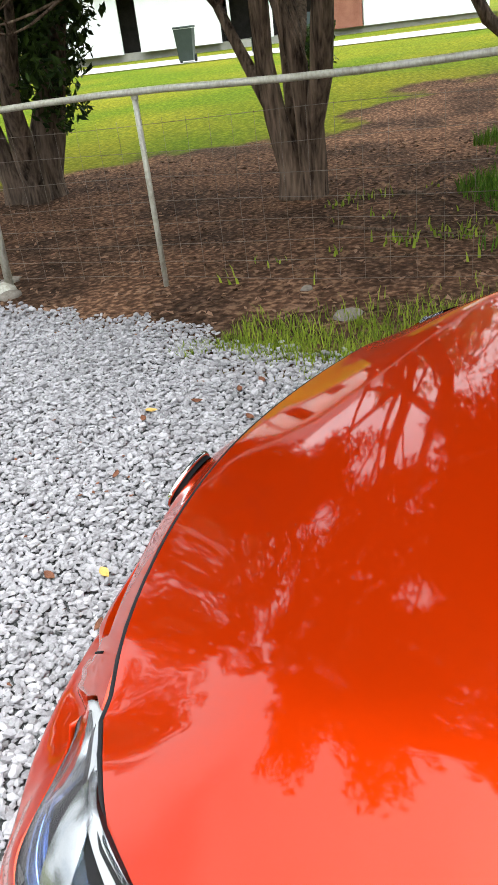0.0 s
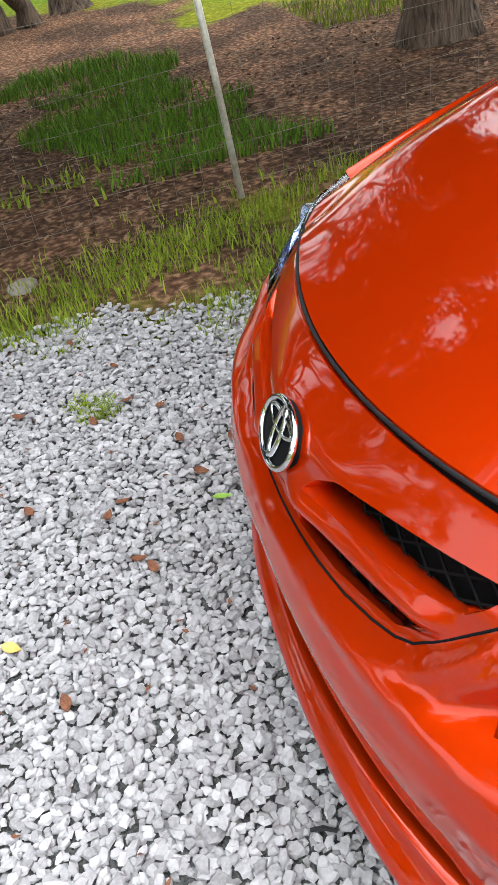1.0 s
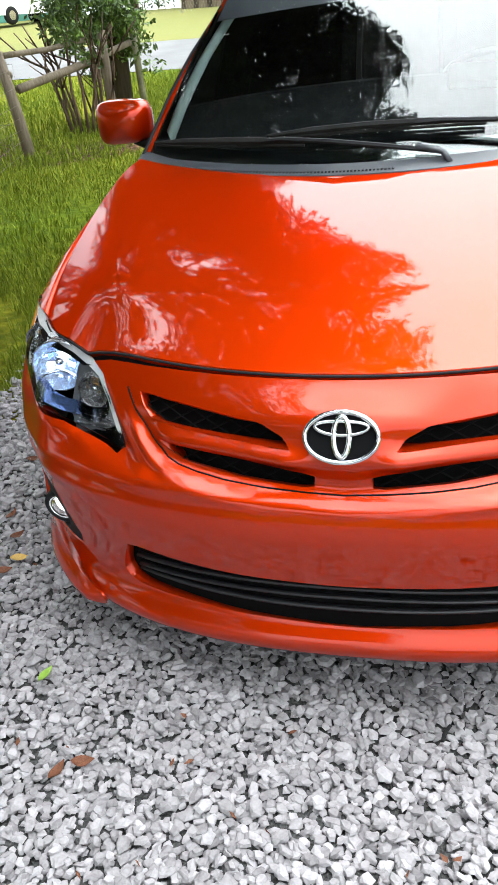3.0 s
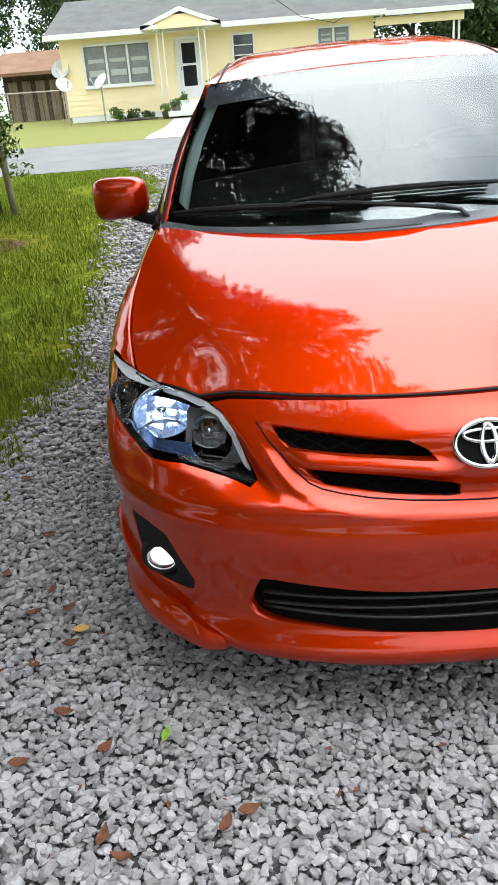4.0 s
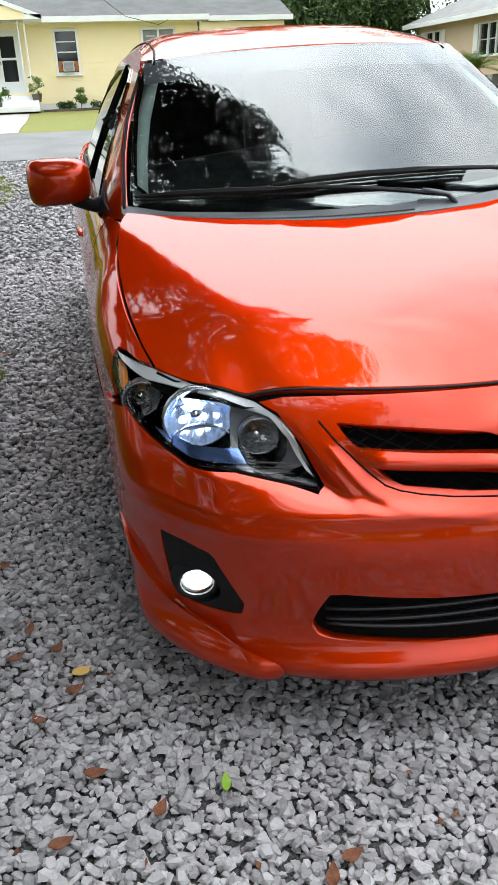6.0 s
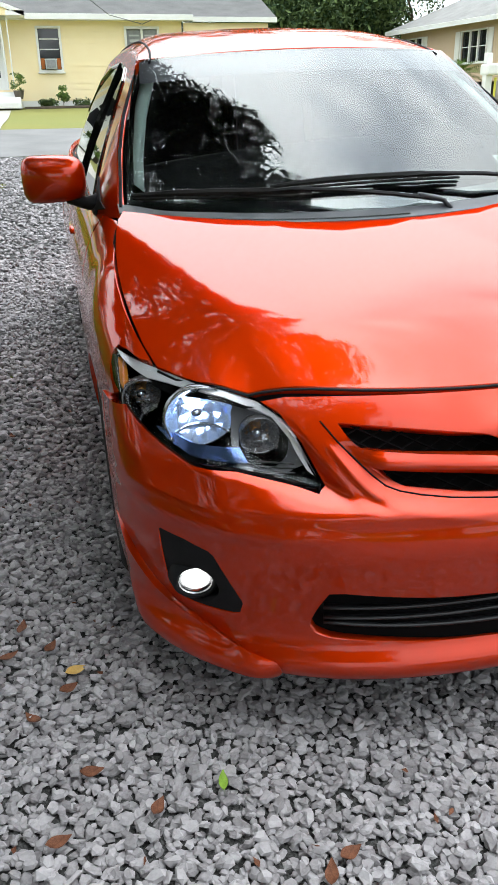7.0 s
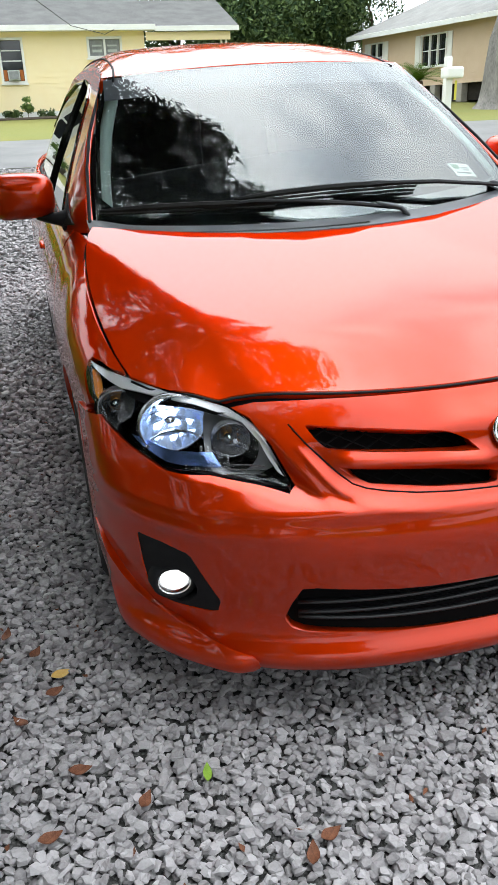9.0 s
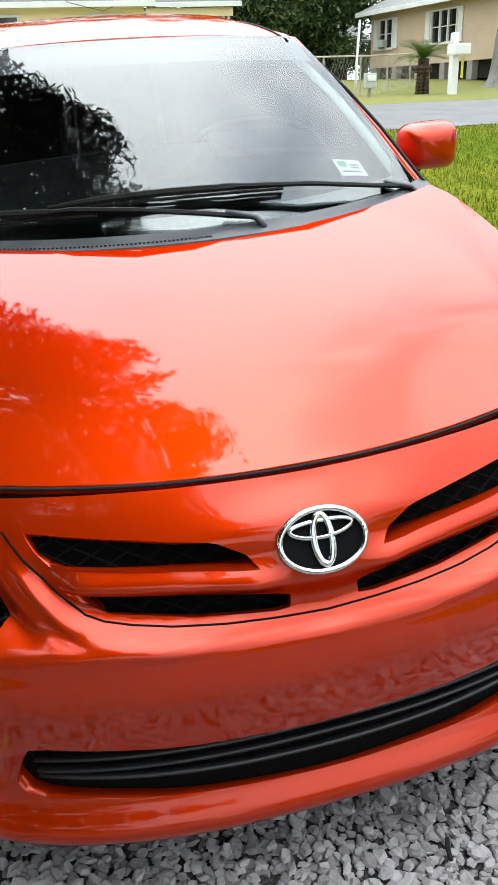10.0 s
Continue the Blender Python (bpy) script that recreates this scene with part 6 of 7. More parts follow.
for x, y, r, tall, lean in ((-4.13, 6.8, 0.060, 1.02, (-0.16, 0.02)), (-6.2, 7.5, 0.045, 1.10, (-0.05, 0)), (-8.4, 7.6, 0.045, 1.12, (-0.06, 0)), (-10.8, 7.8, 0.045, 1.1, (0, 0)), (-3.78, 8.4, 0.06, 1.05, (0, 0))):
    part("post", tube([wl_(x, y, -0.1), wl_(x + lean[0] * 0.5, y + lean[1] * 0.5, tall * 0.5), wl_(x + lean[0], y + lean[1], tall)], [r * 1.1, r, r * 0.85], 9), OLD_WOOD, wood, "", True)
for a, b, h0, h1, r in (((-4.28, 6.8), (-6.2, 7.5), 0.96, 1.02, 0.040), ((-4.20, 6.82), (-6.2, 7.5), 0.80, 0.84, 0.040), ((-6.2, 7.5), (-8.4, 7.6), 1.03, 1.06, 0.035), ((-8.4, 7.6), (-10.8, 7.8), 1.06, 1.05, 0.035), ((-4.15, 6.85), (-3.65, 9.0), 0.66, 0.86, 0.045), ((-4.25, 6.85), (-3.9, 8.2), 0.98, 0.98, 0.03)):
    mid = ((a[0] + b[0]) / 2, (a[1] + b[1]) / 2)
    part("rail", tube([wl_(*a, h0), wl_(*mid, (h0 + h1) / 2 - 0.02), wl_(*b, h1)], [r, r * 0.95, r * 0.85], 8), OLD_WOOD, wood, "", True)
bm = bmesh.new()
for h in (0.12, 0.32, 0.52, 0.70, 0.9):
    tube([wl_(-4.15 - 0.33 * k, 6.82 + 0.05 * k, h) for k in range(20)], 0.0018, 3, bm=bm)
for k in range(64):
    tube([wl_(-4.15 - 0.1 * k, 6.82 + 0.0125 * k, 0.05), wl_(-4.15 - 0.1 * k, 6.82 + 0.0125 * k, 0.92)], 0.0014, 3, bm=bm)
tagged(part("woven_wire", bm, WIRE, wood, "rusty woven wire"), kind="stuff")
branch = part("dead_branch", tube([(-4.5, 6.2, gz(-4.5, 6.2) + 0.02), (-4.62, 6.45, gz(-4.6, 6.4) + 0.35), (-4.60, 6.6, gz(-4.6, 6.6) + 0.9), (-4.66, 6.65, gz(-4.6, 6.6) + 1.1)], [0.016, 0.013, 0.009, 0.004], 6), OLD_WOOD)
tagged(branch, "thin dead branch leaning on the fence", "branch")

# vine-grown post, dark pole and steel pipe at the fence's end
vine = thing("vine_bush", Matrix.Translation((-4.0, 8.2, gz(-4, 8.2))), "leafy green vine over old fence posts", "vine")
bm = bmesh.new()
vr = random.Random(3)
for k in range(14):
    a = vr.uniform(0, 6.28)
    grow(vr, (0.22 * math.cos(a), 0.3 * math.sin(a), -0.05), (0.15 * math.cos(a), 0.15 * math.sin(a), 1), 0.8, 0.022, 1, bm, sides=5, shrink=0.7)
tagged(part("leafless_crown", bm, PALE_BARK, vine, "", True), kind="stuff")
v, f = leaf_cloud(np.concatenate([lobe((0.0, 0.0, 1.55), (0.55, 0.6, 0.75), 60, 0.0, 3), lobe((0.25, 0.7, 1.1), (0.35, 0.35, 0.45), 20, 0.0, 5)]), 0.12, 60, 0.042)
quick("foliage", v, f, BRIGHT_LEAVES, vine)
hedge = thing("pole_creeper", Matrix.Translation((-3.85, 9.0, gz(-3.85, 9.0))), "yellow-green creeper round the foot of the pole", "vine")
v, f = leaf_cloud(np.concatenate([lobe((-0.35, 0.0, 1.1), (0.45, 0.4, 0.7), 40, 0.0, 7), lobe((0.1, 0.1, 0.8), (0.35, 0.25, 0.35), 14, 0.0, 9)]), 0.11, 60, 0.038)
quick("foliage", v, f, BRIGHT_LEAVES, hedge)
bm = bmesh.new()
for k in range(10):
    a = vr.uniform(0, 6.28)
    grow(vr, (-0.3 + 0.2 * math.cos(a), 0.15 * math.sin(a), -0.05), (0.1 * math.cos(a), 0.1 * math.sin(a), 1), 0.6, 0.016, 1, bm, sides=5, shrink=0.7)
part("leafless_crown", bm, PALE_BARK, hedge, "", True)
pole = part("utility_pole", tube([(-3.92, 9.15, gz(-3.9, 9.1) - 0.2), (-3.88, 9.15, 3.2), (-3.84, 9.15, 8.0)], [0.135, 0.12, 0.10], 14), DARK_WOOD, None, "", True)
tagged(pole, "dark wooden utility pole behind the fence", "pole")
pipe = part("steel_pipe", tube([(-3.58, 9.05, gz(-3.58, 9.05) - 0.1), (-3.66, 9.05, 2.0), (-3.78, 9.06, 4.6)], 0.045, 12), GALV, None, "", True)
tagged(pipe, "grey steel pipe leaning on the pole", "pipe")
pole_m = part("ceramic_knob", lathe([(0.0005, 0.05), (0.03, 0.045), (0.045, 0.0), (0.03, -0.045), (0.0005, -0.05)], 12, m=Matrix.Translation((-3.98, 9.0, 2.35))), CONCRETE, None, "", True)
tagged(pole_m, "white ceramic insulator fixed on the pole", "insulator")

# litter at the edge of the drive
RUBBLE = mottled("dirty_concrete", (0.13, 0.105, 0.085), (0.27, 0.235, 0.20), 14, 90, 0.9, 0.4, 0.006)
for k, (x, y, s) in enumerate(((-3.15, -0.95, 0.045), (-2.72, -0.55, 0.10), (-2.9, -3.05, 0.09), (-3.25, -3.35, 0.1))):
    bm = bmesh.new()
    bmesh.ops.create_icosphere(bm, subdivisions=2, radius=1.0)
    for v in bm.verts:
        v.co *= 1 + 0.25 * noise.noise(v.co * 1.7 + Vector((k * 5.0, 0, 0)))
        v.co = Vector((v.co.x * s, v.co.y * s * 0.8, v.co.z * s * (0.22 if s > 0.09 else 0.5)))
    ob = part("broken_concrete", bm, RUBBLE, None, "", True)
    tagged(ob, "pale lump of broken concrete half buried in soil", "rubble")
    ob.location = (x, y, gz(x, y) + s * 0.05)
stick = part("fallen_stick", tube([(-5.7, -1.05, gz(-5.7, -1) + 0.03), (-5.45, -0.8, gz(-5.4, -0.8) + 0.06), (-5.3, -0.55, gz(-5.3, -0.5) + 0.22)], [0.018, 0.016, 0.008], 6), PALE_BARK, None, "", True)
tagged(stick, "pale fallen stick on leaf litter", "stick")
stick2 = part("fallen_stick", tube([(-4.6, -1.3, gz(-4.6, -1.3) + 0.02), (-4.4, -0.8, gz(-4.4, -0.8) + 0.03), (-4.3, -0.3, gz(-4.3, -0.3) + 0.02)], [0.010, 0.012, 0.006], 6), PALE_BARK, None, "", True)
tagged(stick2, "thin fallen stick on leaf litter", "stick")

# ---- houses over the road ----
SIDING = mottled("yellow_siding", (0.90, 0.735, 0.44), (0.95, 0.82, 0.55), 1.2, 30, 0.65, 0.08, 0.002)
BEIGE = mottled("beige_siding", (0.56, 0.42, 0.30), (0.66, 0.52, 0.39), 1.2, 30, 0.7, 0.08, 0.002)
WHITE = mottled("white_paint", (0.70, 0.70, 0.69), (0.82, 0.82, 0.81), 2, 40, 0.55, 0.08, 0.002)
SHINGLE = mottled("grey_shingle", (0.075, 0.073, 0.073), (0.14, 0.137, 0.135), 1.6, 24, 0.9, 0.5, 0.012)
BROWN_ROOF = mottled("brown_roof", (0.16, 0.085, 0.055), (0.26, 0.15, 0.10), 1.6, 24, 0.8, 0.3, 0.01)
BLIND = mottled("grey_louvre_glass", (0.16, 0.17, 0.18), (0.32, 0.33, 0.34), 3, 20, 0.25, 0.0)
DARK_GLASS = shader("dark_window_glass", (0.018, 0.020, 0.024), 0.05, 0.0, 0.4)
RUST_BOARD = mottled("orange_board", (0.35, 0.10, 0.03), (0.48, 0.17, 0.05), 6, 40, 0.7, 0.1, 0.002)
# Near-black for shade inside rooms, sheds, porches and under floors, put into the colour.
SHADOW = mottled("painted_shade", (0.02, 0.018, 0.016), (0.05, 0.045, 0.04), 4, 30, 0.95, 0.1, 0.01)
DISH = mottled("dish_grey", (0.42, 0.42, 0.42), (0.60, 0.60, 0.60), 6, 50, 0.5, 0.05, 0.001)
IRON = shader("dark_iron", (0.05, 0.05, 0.05), 0.5, 0.6)


def boards(width, height, holes, pitch=0.19):
    """Lap siding over a wall at y = 0 (front towards -y), x from 0 and z from 0; holes are x0, x1, z0, z1."""
    bm = bmesh.new()
    rows = int(round(height / pitch))
    p = height / rows
    for r in range(rows):
        z0, z1 = r * p, (r + 1) * p
        cuts = sorted({0.0, width, *[min(max(v, 0), width) for h in holes for v in h[:2]]})
        levels = sorted({z0, z1, *[v for h in holes for v in h[2:] if z0 < v < z1]})
        for a, b in zip(cuts, cuts[1:]):
            for c, d in zip(levels, levels[1:]):
                if any(h[0] - 1e-6 <= a and b <= h[1] + 1e-6 and h[2] - 1e-6 <= c and d <= h[3] + 1e-6 for h in holes):
                    continue
                out0, out1 = 0.011 * (1 - (c - z0) / p), 0.011 * (1 - (d - z0) / p)
                v = [bm.verts.new(q) for q in ((a, -out0, c), (b, -out0, c), (b, -out1, d), (a, -out1, d), (a, 0.12, c), (b, 0.12, c), (b, 0.12, d), (a, 0.12, d))]
                for f in ((0, 1, 2, 3), (5, 4, 7, 6), (0, 4, 5, 1), (3, 2, 6, 7), (1, 5, 6, 2), (4, 0, 3, 7)):
                    bm.faces.new([v[k] for k in f])
    return bm


def window(house, x0, x1, z0, z1, cols, rows, pane, frame=0.085, y=0.0, louvre=False):
    """A framed window in a wall at y: its panes are set back."""
    bm = bmesh.new()
    w, h = x1 - x0, z1 - z0
    ring = [[bm.verts.new((px, py, pz)) for py in (y - 0.065, y + 0.035)] for px, pz in ((x0 - frame, z0 - frame), (x1 + frame, z0 - frame), (x1 + frame, z1 + frame), (x0 - frame, z1 + frame), (x0, z0), (x1, z0), (x1, z1), (x0, z1))]
    for k in range(4):
        a, b, c, d = ring[k], ring[(k + 1) % 4], ring[4 + (k + 1) % 4], ring[4 + k]
        for quad in ((a[0], b[0], c[0], d[0]), (d[1], c[1], b[1], a[1]), (a[1], b[1], b[0], a[0]), (d[0], c[0], c[1], d[1])):
            bm.faces.new(quad)
    bmesh.ops.recalc_face_normals(bm, faces=bm.faces)
    win = part("window", bm, WHITE, house, "white-framed window")
    for k in range(1, cols):
        part("mullion", box((0.075, 0.09, h), (x0 + w * k / cols, y - 0.008, (z0 + z1) / 2)), WHITE, win)
    part("sill", box((w + 2 * frame + 0.08, 0.13, 0.05), ((x0 + x1) / 2, y - 0.04, z0 - frame - 0.02), 0.008), WHITE, win)
    for k in range(cols):
        a, b = x0 + w * k / cols, x0 + w * (k + 1) / cols
        part("pane", box((b - a, 0.02, h), ((a + b) / 2, y + 0.055, (z0 + z1) / 2)), pane, win)
        for r in range(1, rows):
            part("glazing_bar", box((b - a - 0.06, 0.05, 0.035), ((a + b) / 2, y + 0.03, z0 + h * r / rows)), BLIND if louvre else WHITE, win)
        if louvre:
            part("sash", box((b - a - 0.22, 0.03, h * 0.16), ((a + b) / 2, y + 0.036, z0 + h * 0.30)), GREY_TRIM, win)
            part("sash", box((b - a - 0.22, 0.03, h * 0.10), ((a + b) / 2, y + 0.036, z0 + h * 0.62)), GREY_TRIM, win)
    return win


def slab(name, corners, thick, material, parent, label=""):
    """A flat plate from four corners, thickened downwards."""
    bm = bmesh.new()
    top = [bm.verts.new(c) for c in corners]
    low = [bm.verts.new((c[0], c[1], c[2] - thick)) for c in corners]
    bm.faces.new(top)
    bm.faces.new(low[::-1])
    for k in range(len(top)):
        bm.faces.new((top[k], low[k], low[(k + 1) % len(top)], top[(k + 1) % len(top)]))
    bmesh.ops.recalc_face_normals(bm, faces=bm.faces)
    return part(name, bm, material, parent, label)


HX, HY, HZ = -7.42, 31.5, 1.72
yellow = thing("yellow_house", Matrix.Translation((HX, HY, HZ)), "single-storey yellow lap-sided house with a grey roof", "house")
WID, TALL = 11.9, 2.72
openings = [(0.80, 3.30, 1.08, 2.42), (4.40, 5.22, 0.38, 2.42), (6.56, 7.30, 1.06, 2.42), (9.80, 10.95, 1.86, 2.42)]
tagged(part("wall", boards(WID, TALL, openings), SIDING, yellow), "painted lap siding of narrow boards", "", "", "stuff")
for x, turn_deg in ((0.0, 90), (WID, 90)):
    bm = boards(8.5, TALL, [])
    bmesh.ops.transform(bm, matrix=Matrix.Translation((x if x else 0.0, 0.0, 0)) @ pose(0, 0, 0, 0, 0, 90), verts=bm.verts)
    part("end_wall", bm, SIDING, yellow)
part("back_wall", box((WID, 0.12, TALL), (WID / 2, 8.5, TALL / 2)), SIDING, yellow)
part("foundation", box((WID + 0.02, 8.6, 0.42), (WID / 2, 4.3, -0.20)), WHITE, yellow, "white-painted foundation")
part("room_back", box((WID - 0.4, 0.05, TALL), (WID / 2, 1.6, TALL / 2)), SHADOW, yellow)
window(yellow, 0.80, 3.30, 1.08, 2.42, 3, 1, BLIND, louvre=True)
w2 = window(yellow, 6.56, 7.30, 1.06, 2.42, 1, 4, DARK_GLASS)
ac = part("air_conditioner", box((0.42, 0.30, 0.34), (6.93, -0.10, 1.25), 0.02), GREY_TRIM, w2, "grey window air conditioner")
part("vent_front", box((0.34, 0.02, 0.26), (6.93, -0.255, 1.25)), BLIND, w2)
for x in (6.64, 7.22):
    part("filler_board", box((0.13, 0.04, 0.36), (x, 0.0, 1.26)), RUST_BOARD, w2, "orange-brown filler board")
window(yellow, 9.80, 10.95, 1.86, 2.42, 2, 1, BLIND, louvre=True)
bm = bmesh.new()
for a, b, c, d in ((4.30, 4.40, 0.38, 2.52), (5.22, 5.32, 0.38, 2.52), (4.40, 5.22, 2.42, 2.52)):
    box((b - a, 0.10, d - c), ((a + b) / 2, -0.015, (c + d) / 2), bm=bm)
entry = part("front_door", bm, WHITE, yellow, "white storm door with dark glass")
bm = bmesh.new()
for a, b, c, d in ((4.40, 4.55, 0.38, 2.42), (5.07, 5.22, 0.38, 2.42), (4.55, 5.07, 2.30, 2.42), (4.55, 5.07, 1.52, 1.60), (4.55, 5.07, 0.38, 0.80)):
    box((b - a, 0.05, d - c), ((a + b) / 2, 0.03, (c + d) / 2), bm=bm)
part("door_leaf", bm, WHITE, entry)
for c, d in ((1.60, 2.30), (0.80, 1.52)):
    part("pane", box((0.52, 0.02, d - c), (4.81, 0.04, (c + d) / 2)), DARK_GLASS, entry)
part("door_handle", box((0.03, 0.06, 0.12), (4.50, -0.01, 1.42), 0.008), IRON, entry)
# main roof with eaves, and the carport's lower roof
E0, E1, RY, RZ = -0.55, 12.25, 4.4, 4.55
slab("roof", [(E0, -0.5, 2.86), (E1, -0.5, 2.86), (E1, RY, RZ), (E0, RY, RZ)], 0.10, SHINGLE, yellow, "grey asphalt shingle roof")
slab("roof", [(E0, RY, RZ), (E1, RY, RZ), (E1, 9.2, 2.86), (E0, 9.2, 2.86)], 0.10, SHINGLE, yellow, "grey asphalt shingle roof")
part("fascia", box((E1 - E0 + 0.06, 0.04, 0.19), ((E0 + E1) / 2, -0.53, 2.765), 0.006), WHITE, yellow, "white eaves board")
part("soffit", box((E1 - E0, 0.5, 0.03), ((E0 + E1) / 2, -0.25, 2.70)), WHITE, yellow)
for x in (0.0, WID):
    slab("gable", [(x - 0.03, 0, 2.7), (x + 0.03, 0, 2.7), (x + 0.03, RY, RZ - 0.1), (x - 0.03, RY, RZ - 0.1)], 0.02, SIDING, yellow)
slab("carport_roof", [(E1 - 0.1, -0.45, 2.80), (15.55, -0.45, 2.80), (15.9, RY, 4.25), (E1 - 0.1, RY, 4.25)], 0.10, SHINGLE, yellow, "grey carport roof")
part("carport_fascia", box((15.55 - E1, 0.04, 0.17), ((15.55 + E1) / 2, -0.48, 2.715), 0.006), WHITE, yellow)
part("carport_beam", box((3.3, 0.14, 0.28), (13.6, -0.2, 2.48)), SIDING, yellow)
for x in (14.9, 15.1):
    part("carport_post", box((0.07, 0.07, 2.5), (x, -0.15, 1.15)), WHITE, yellow)
# porch
px = 4.70
slab("porch_roof", [(px - 1.45, -1.35, 2.83), (px, -1.35, 3.36), (px, 1.0, 3.42), (px - 1.45, 1.0, 2.88)], 0.07, SHINGLE, yellow)
slab("porch_roof", [(px, -1.35, 3.36), (px + 1.45, -1.35, 2.83), (px + 1.45, 1.0, 2.88), (px, 1.0, 3.42)], 0.07, SHINGLE, yellow)
for s in (-1, 1):
    slab("porch_fascia", [(px + s * 1.47, -1.40, 2.84), (px + s * 1.47, -1.36, 2.84), (px, -1.36, 3.38), (px, -1.40, 3.38)], 0.15, WHITE, yellow)
    slab("porch_eave", [(px + s * 1.47, -1.40, 2.85), (px + s * 1.47, 0.0, 2.85), (px + s * 0.85, 0.0, 2.85), (px + s * 0.85, -1.40, 2.85)], 0.15, WHITE, yellow)
bm = bmesh.new()
arch = [(px - 0.95, -1.34, 2.70), (px - 0.95, -1.34, 2.80)] + [(px + 0.95 * math.cos(a), -1.34, 2.80 + 0.34 * math.sin(a)) for a in np.linspace(math.pi * 0.97, math.pi * 0.03, 14)] + [(px + 0.95, -1.34, 2.80), (px + 0.95, -1.34, 2.70)]
front = [bm.verts.new(c) for c in arch]
bm.faces.new(front)
part("porch_gable", bm, SIDING, yellow, "yellow porch gable")
for x in (px - 0.92, px - 0.70, px + 0.62, px + 0.84):
    part("porch_post", tube([(x, -1.25, 0.42), (x + 0.0, -1.25, 2.75)], 0.022, 8), WHITE, yellow)
for k, (w, d, h) in enumerate(((1.75, 1.75, 0.0), (1.75, 1.45, 0.18), (1.75, 1.15, 0.36))):
    part("step", box((w, d, 0.19), (4.85, -d / 2 - 0.02, h - 0.16), 0.01), WHITE, yellow, "white concrete step")
for x, h in ((7.25, 0.62), (9.52, 0.62)):
    part("vent_pipe", tube([(x, 3.4, 4.0), (x, 3.4, 4.0 + h + 0.25)], 0.05, 10), WHITE, yellow)
    part("pipe_cap", tube([(x, 3.4, 4.0 + h + 0.25), (x, 3.4, 4.0 + h + 0.33)], 0.065, 10), WHITE, yellow)

# plants and pots by the porch
POT = mottled("clay_pot", (0.10, 0.09, 0.08), (0.22, 0.19, 0.17), 8, 60, 0.8, 0.1, 0.003)
for x, y, s, tall in ((-3.55, 30.0, 0.20, 0.28), (-3.15, 30.1, 0.22, 0.34), (-2.85, 30.5, 0.20, 0.55), (-1.75, 30.2, 0.22, 0.75)):
    z = gz(x, y) + (0.0 if y < 30.05 else 0.35 if x > -2 else 0.1)
    pot = part("potted_plant", lathe([(0.0005, 0.0), (s * 0.6, 0.0), (s * 0.85, s * 1.2), (s * 0.95, s * 1.25), (s * 0.8, s * 1.15), (0.0005, s * 1.1)], 14, m=Matrix.Translation((0, 0, 0))), POT, None, "", True)
    tagged(pot, "green potted plant beside the porch steps", "plant", "pots by the porch")
    pot.location = (x, y, z)
    v, f = leaf_cloud(lobe((0, 0, s * 1.2 + tall * 0.5), (s * 1.1, s * 1.1, tall * 0.5), 12, 0.0, x), 0.07, 30, 0.05)
    quick("foliage", v, f, BRIGHT_LEAVES, pot)
for x, y, w, h in ((-5.0, 30.6, 0.5, 0.35), (-4.4, 30.7, 0.35, 0.2), (-5.5, 30.5, 0.3, 0.5), (-0.2, 30.9, 0.28, 0.75), (-0.75, 30.9, 0.3, 0.3), (0.5, 30.9, 0.4, 0.25), (1.6, 30.9, 0.3, 0.4)):
    bush = thing("border_shrub", Matrix.Translation((x, y, gz(x, y))), "small leafy shrub in the bed along the house", "shrub", "shrubs along the house")
    v, f = leaf_cloud(lobe((0, 0, h * 0.55), (w, w * 0.7, h * 0.55), 16, 0.0, x), 0.08, 32, 0.055)
    quick("foliage", v, f, BRIGHT_LEAVES if h > 0.4 else HAZED_LEAVES, bush)
    part("stem", tube([(0, 0, -0.05), (0.02, 0, h * 0.6)], 0.012, 5), BARK, bush)
edging = part("bed_edging", tube([(-5.4, 30.25, gz(-5, 30.2)), (-4.6, 30.15, gz(-5, 30.1) + 0.05), (-3.9, 30.3, gz(-4, 30.3))], 0.07, 8), DARK_WOOD, None)
tagged(edging, "dark timber edging of a flower bed", "edging")
edging2 = part("bed_edging", tube([(-1.6, 30.5, gz(-1.6, 30.5)), (0.6, 30.45, gz(0.5, 30.4) + 0.03), (2.8, 30.5, gz(2.8, 30.5))], 0.07, 8), DARK_WOOD, None)
tagged(edging2, "dark timber edging of a flower bed", "edging")


def dish(x, y, tall, aim, size, label):
    z = gz(x, y)
    d = thing("satellite_dish", Matrix.Translation((x, y, z)), label, "satellite dish", "dishes by the house")
    part("mast", tube([(0, 0, -0.1), (0, 0, tall)], 0.03, 8), GALV, d)
    m = Matrix.Translation((0, -0.08, tall + size * 0.5)) @ Vector(aim).to_track_quat("Z", "Y").to_matrix().to_4x4()
    part("reflector", lathe([(0.0005, -0.09), (size * 0.35, -0.07), (size * 0.7, -0.03), (size, 0.03), (size * 0.99, 0.01), (size * 0.68, -0.05), (0.0005, -0.11)], 24, m=m), DISH, d, "", True)
    part("feed_arm", tube([m @ Vector((0, -size * 0.9, 0.0)), m @ Vector((0, -size * 0.6, 0.35))], 0.012, 6), DISH, d)
    part("feed_horn", tube([m @ Vector((0, -size * 0.62, 0.33)), m @ Vector((0, -size * 0.5, 0.42))], 0.035, 8), DISH, d)


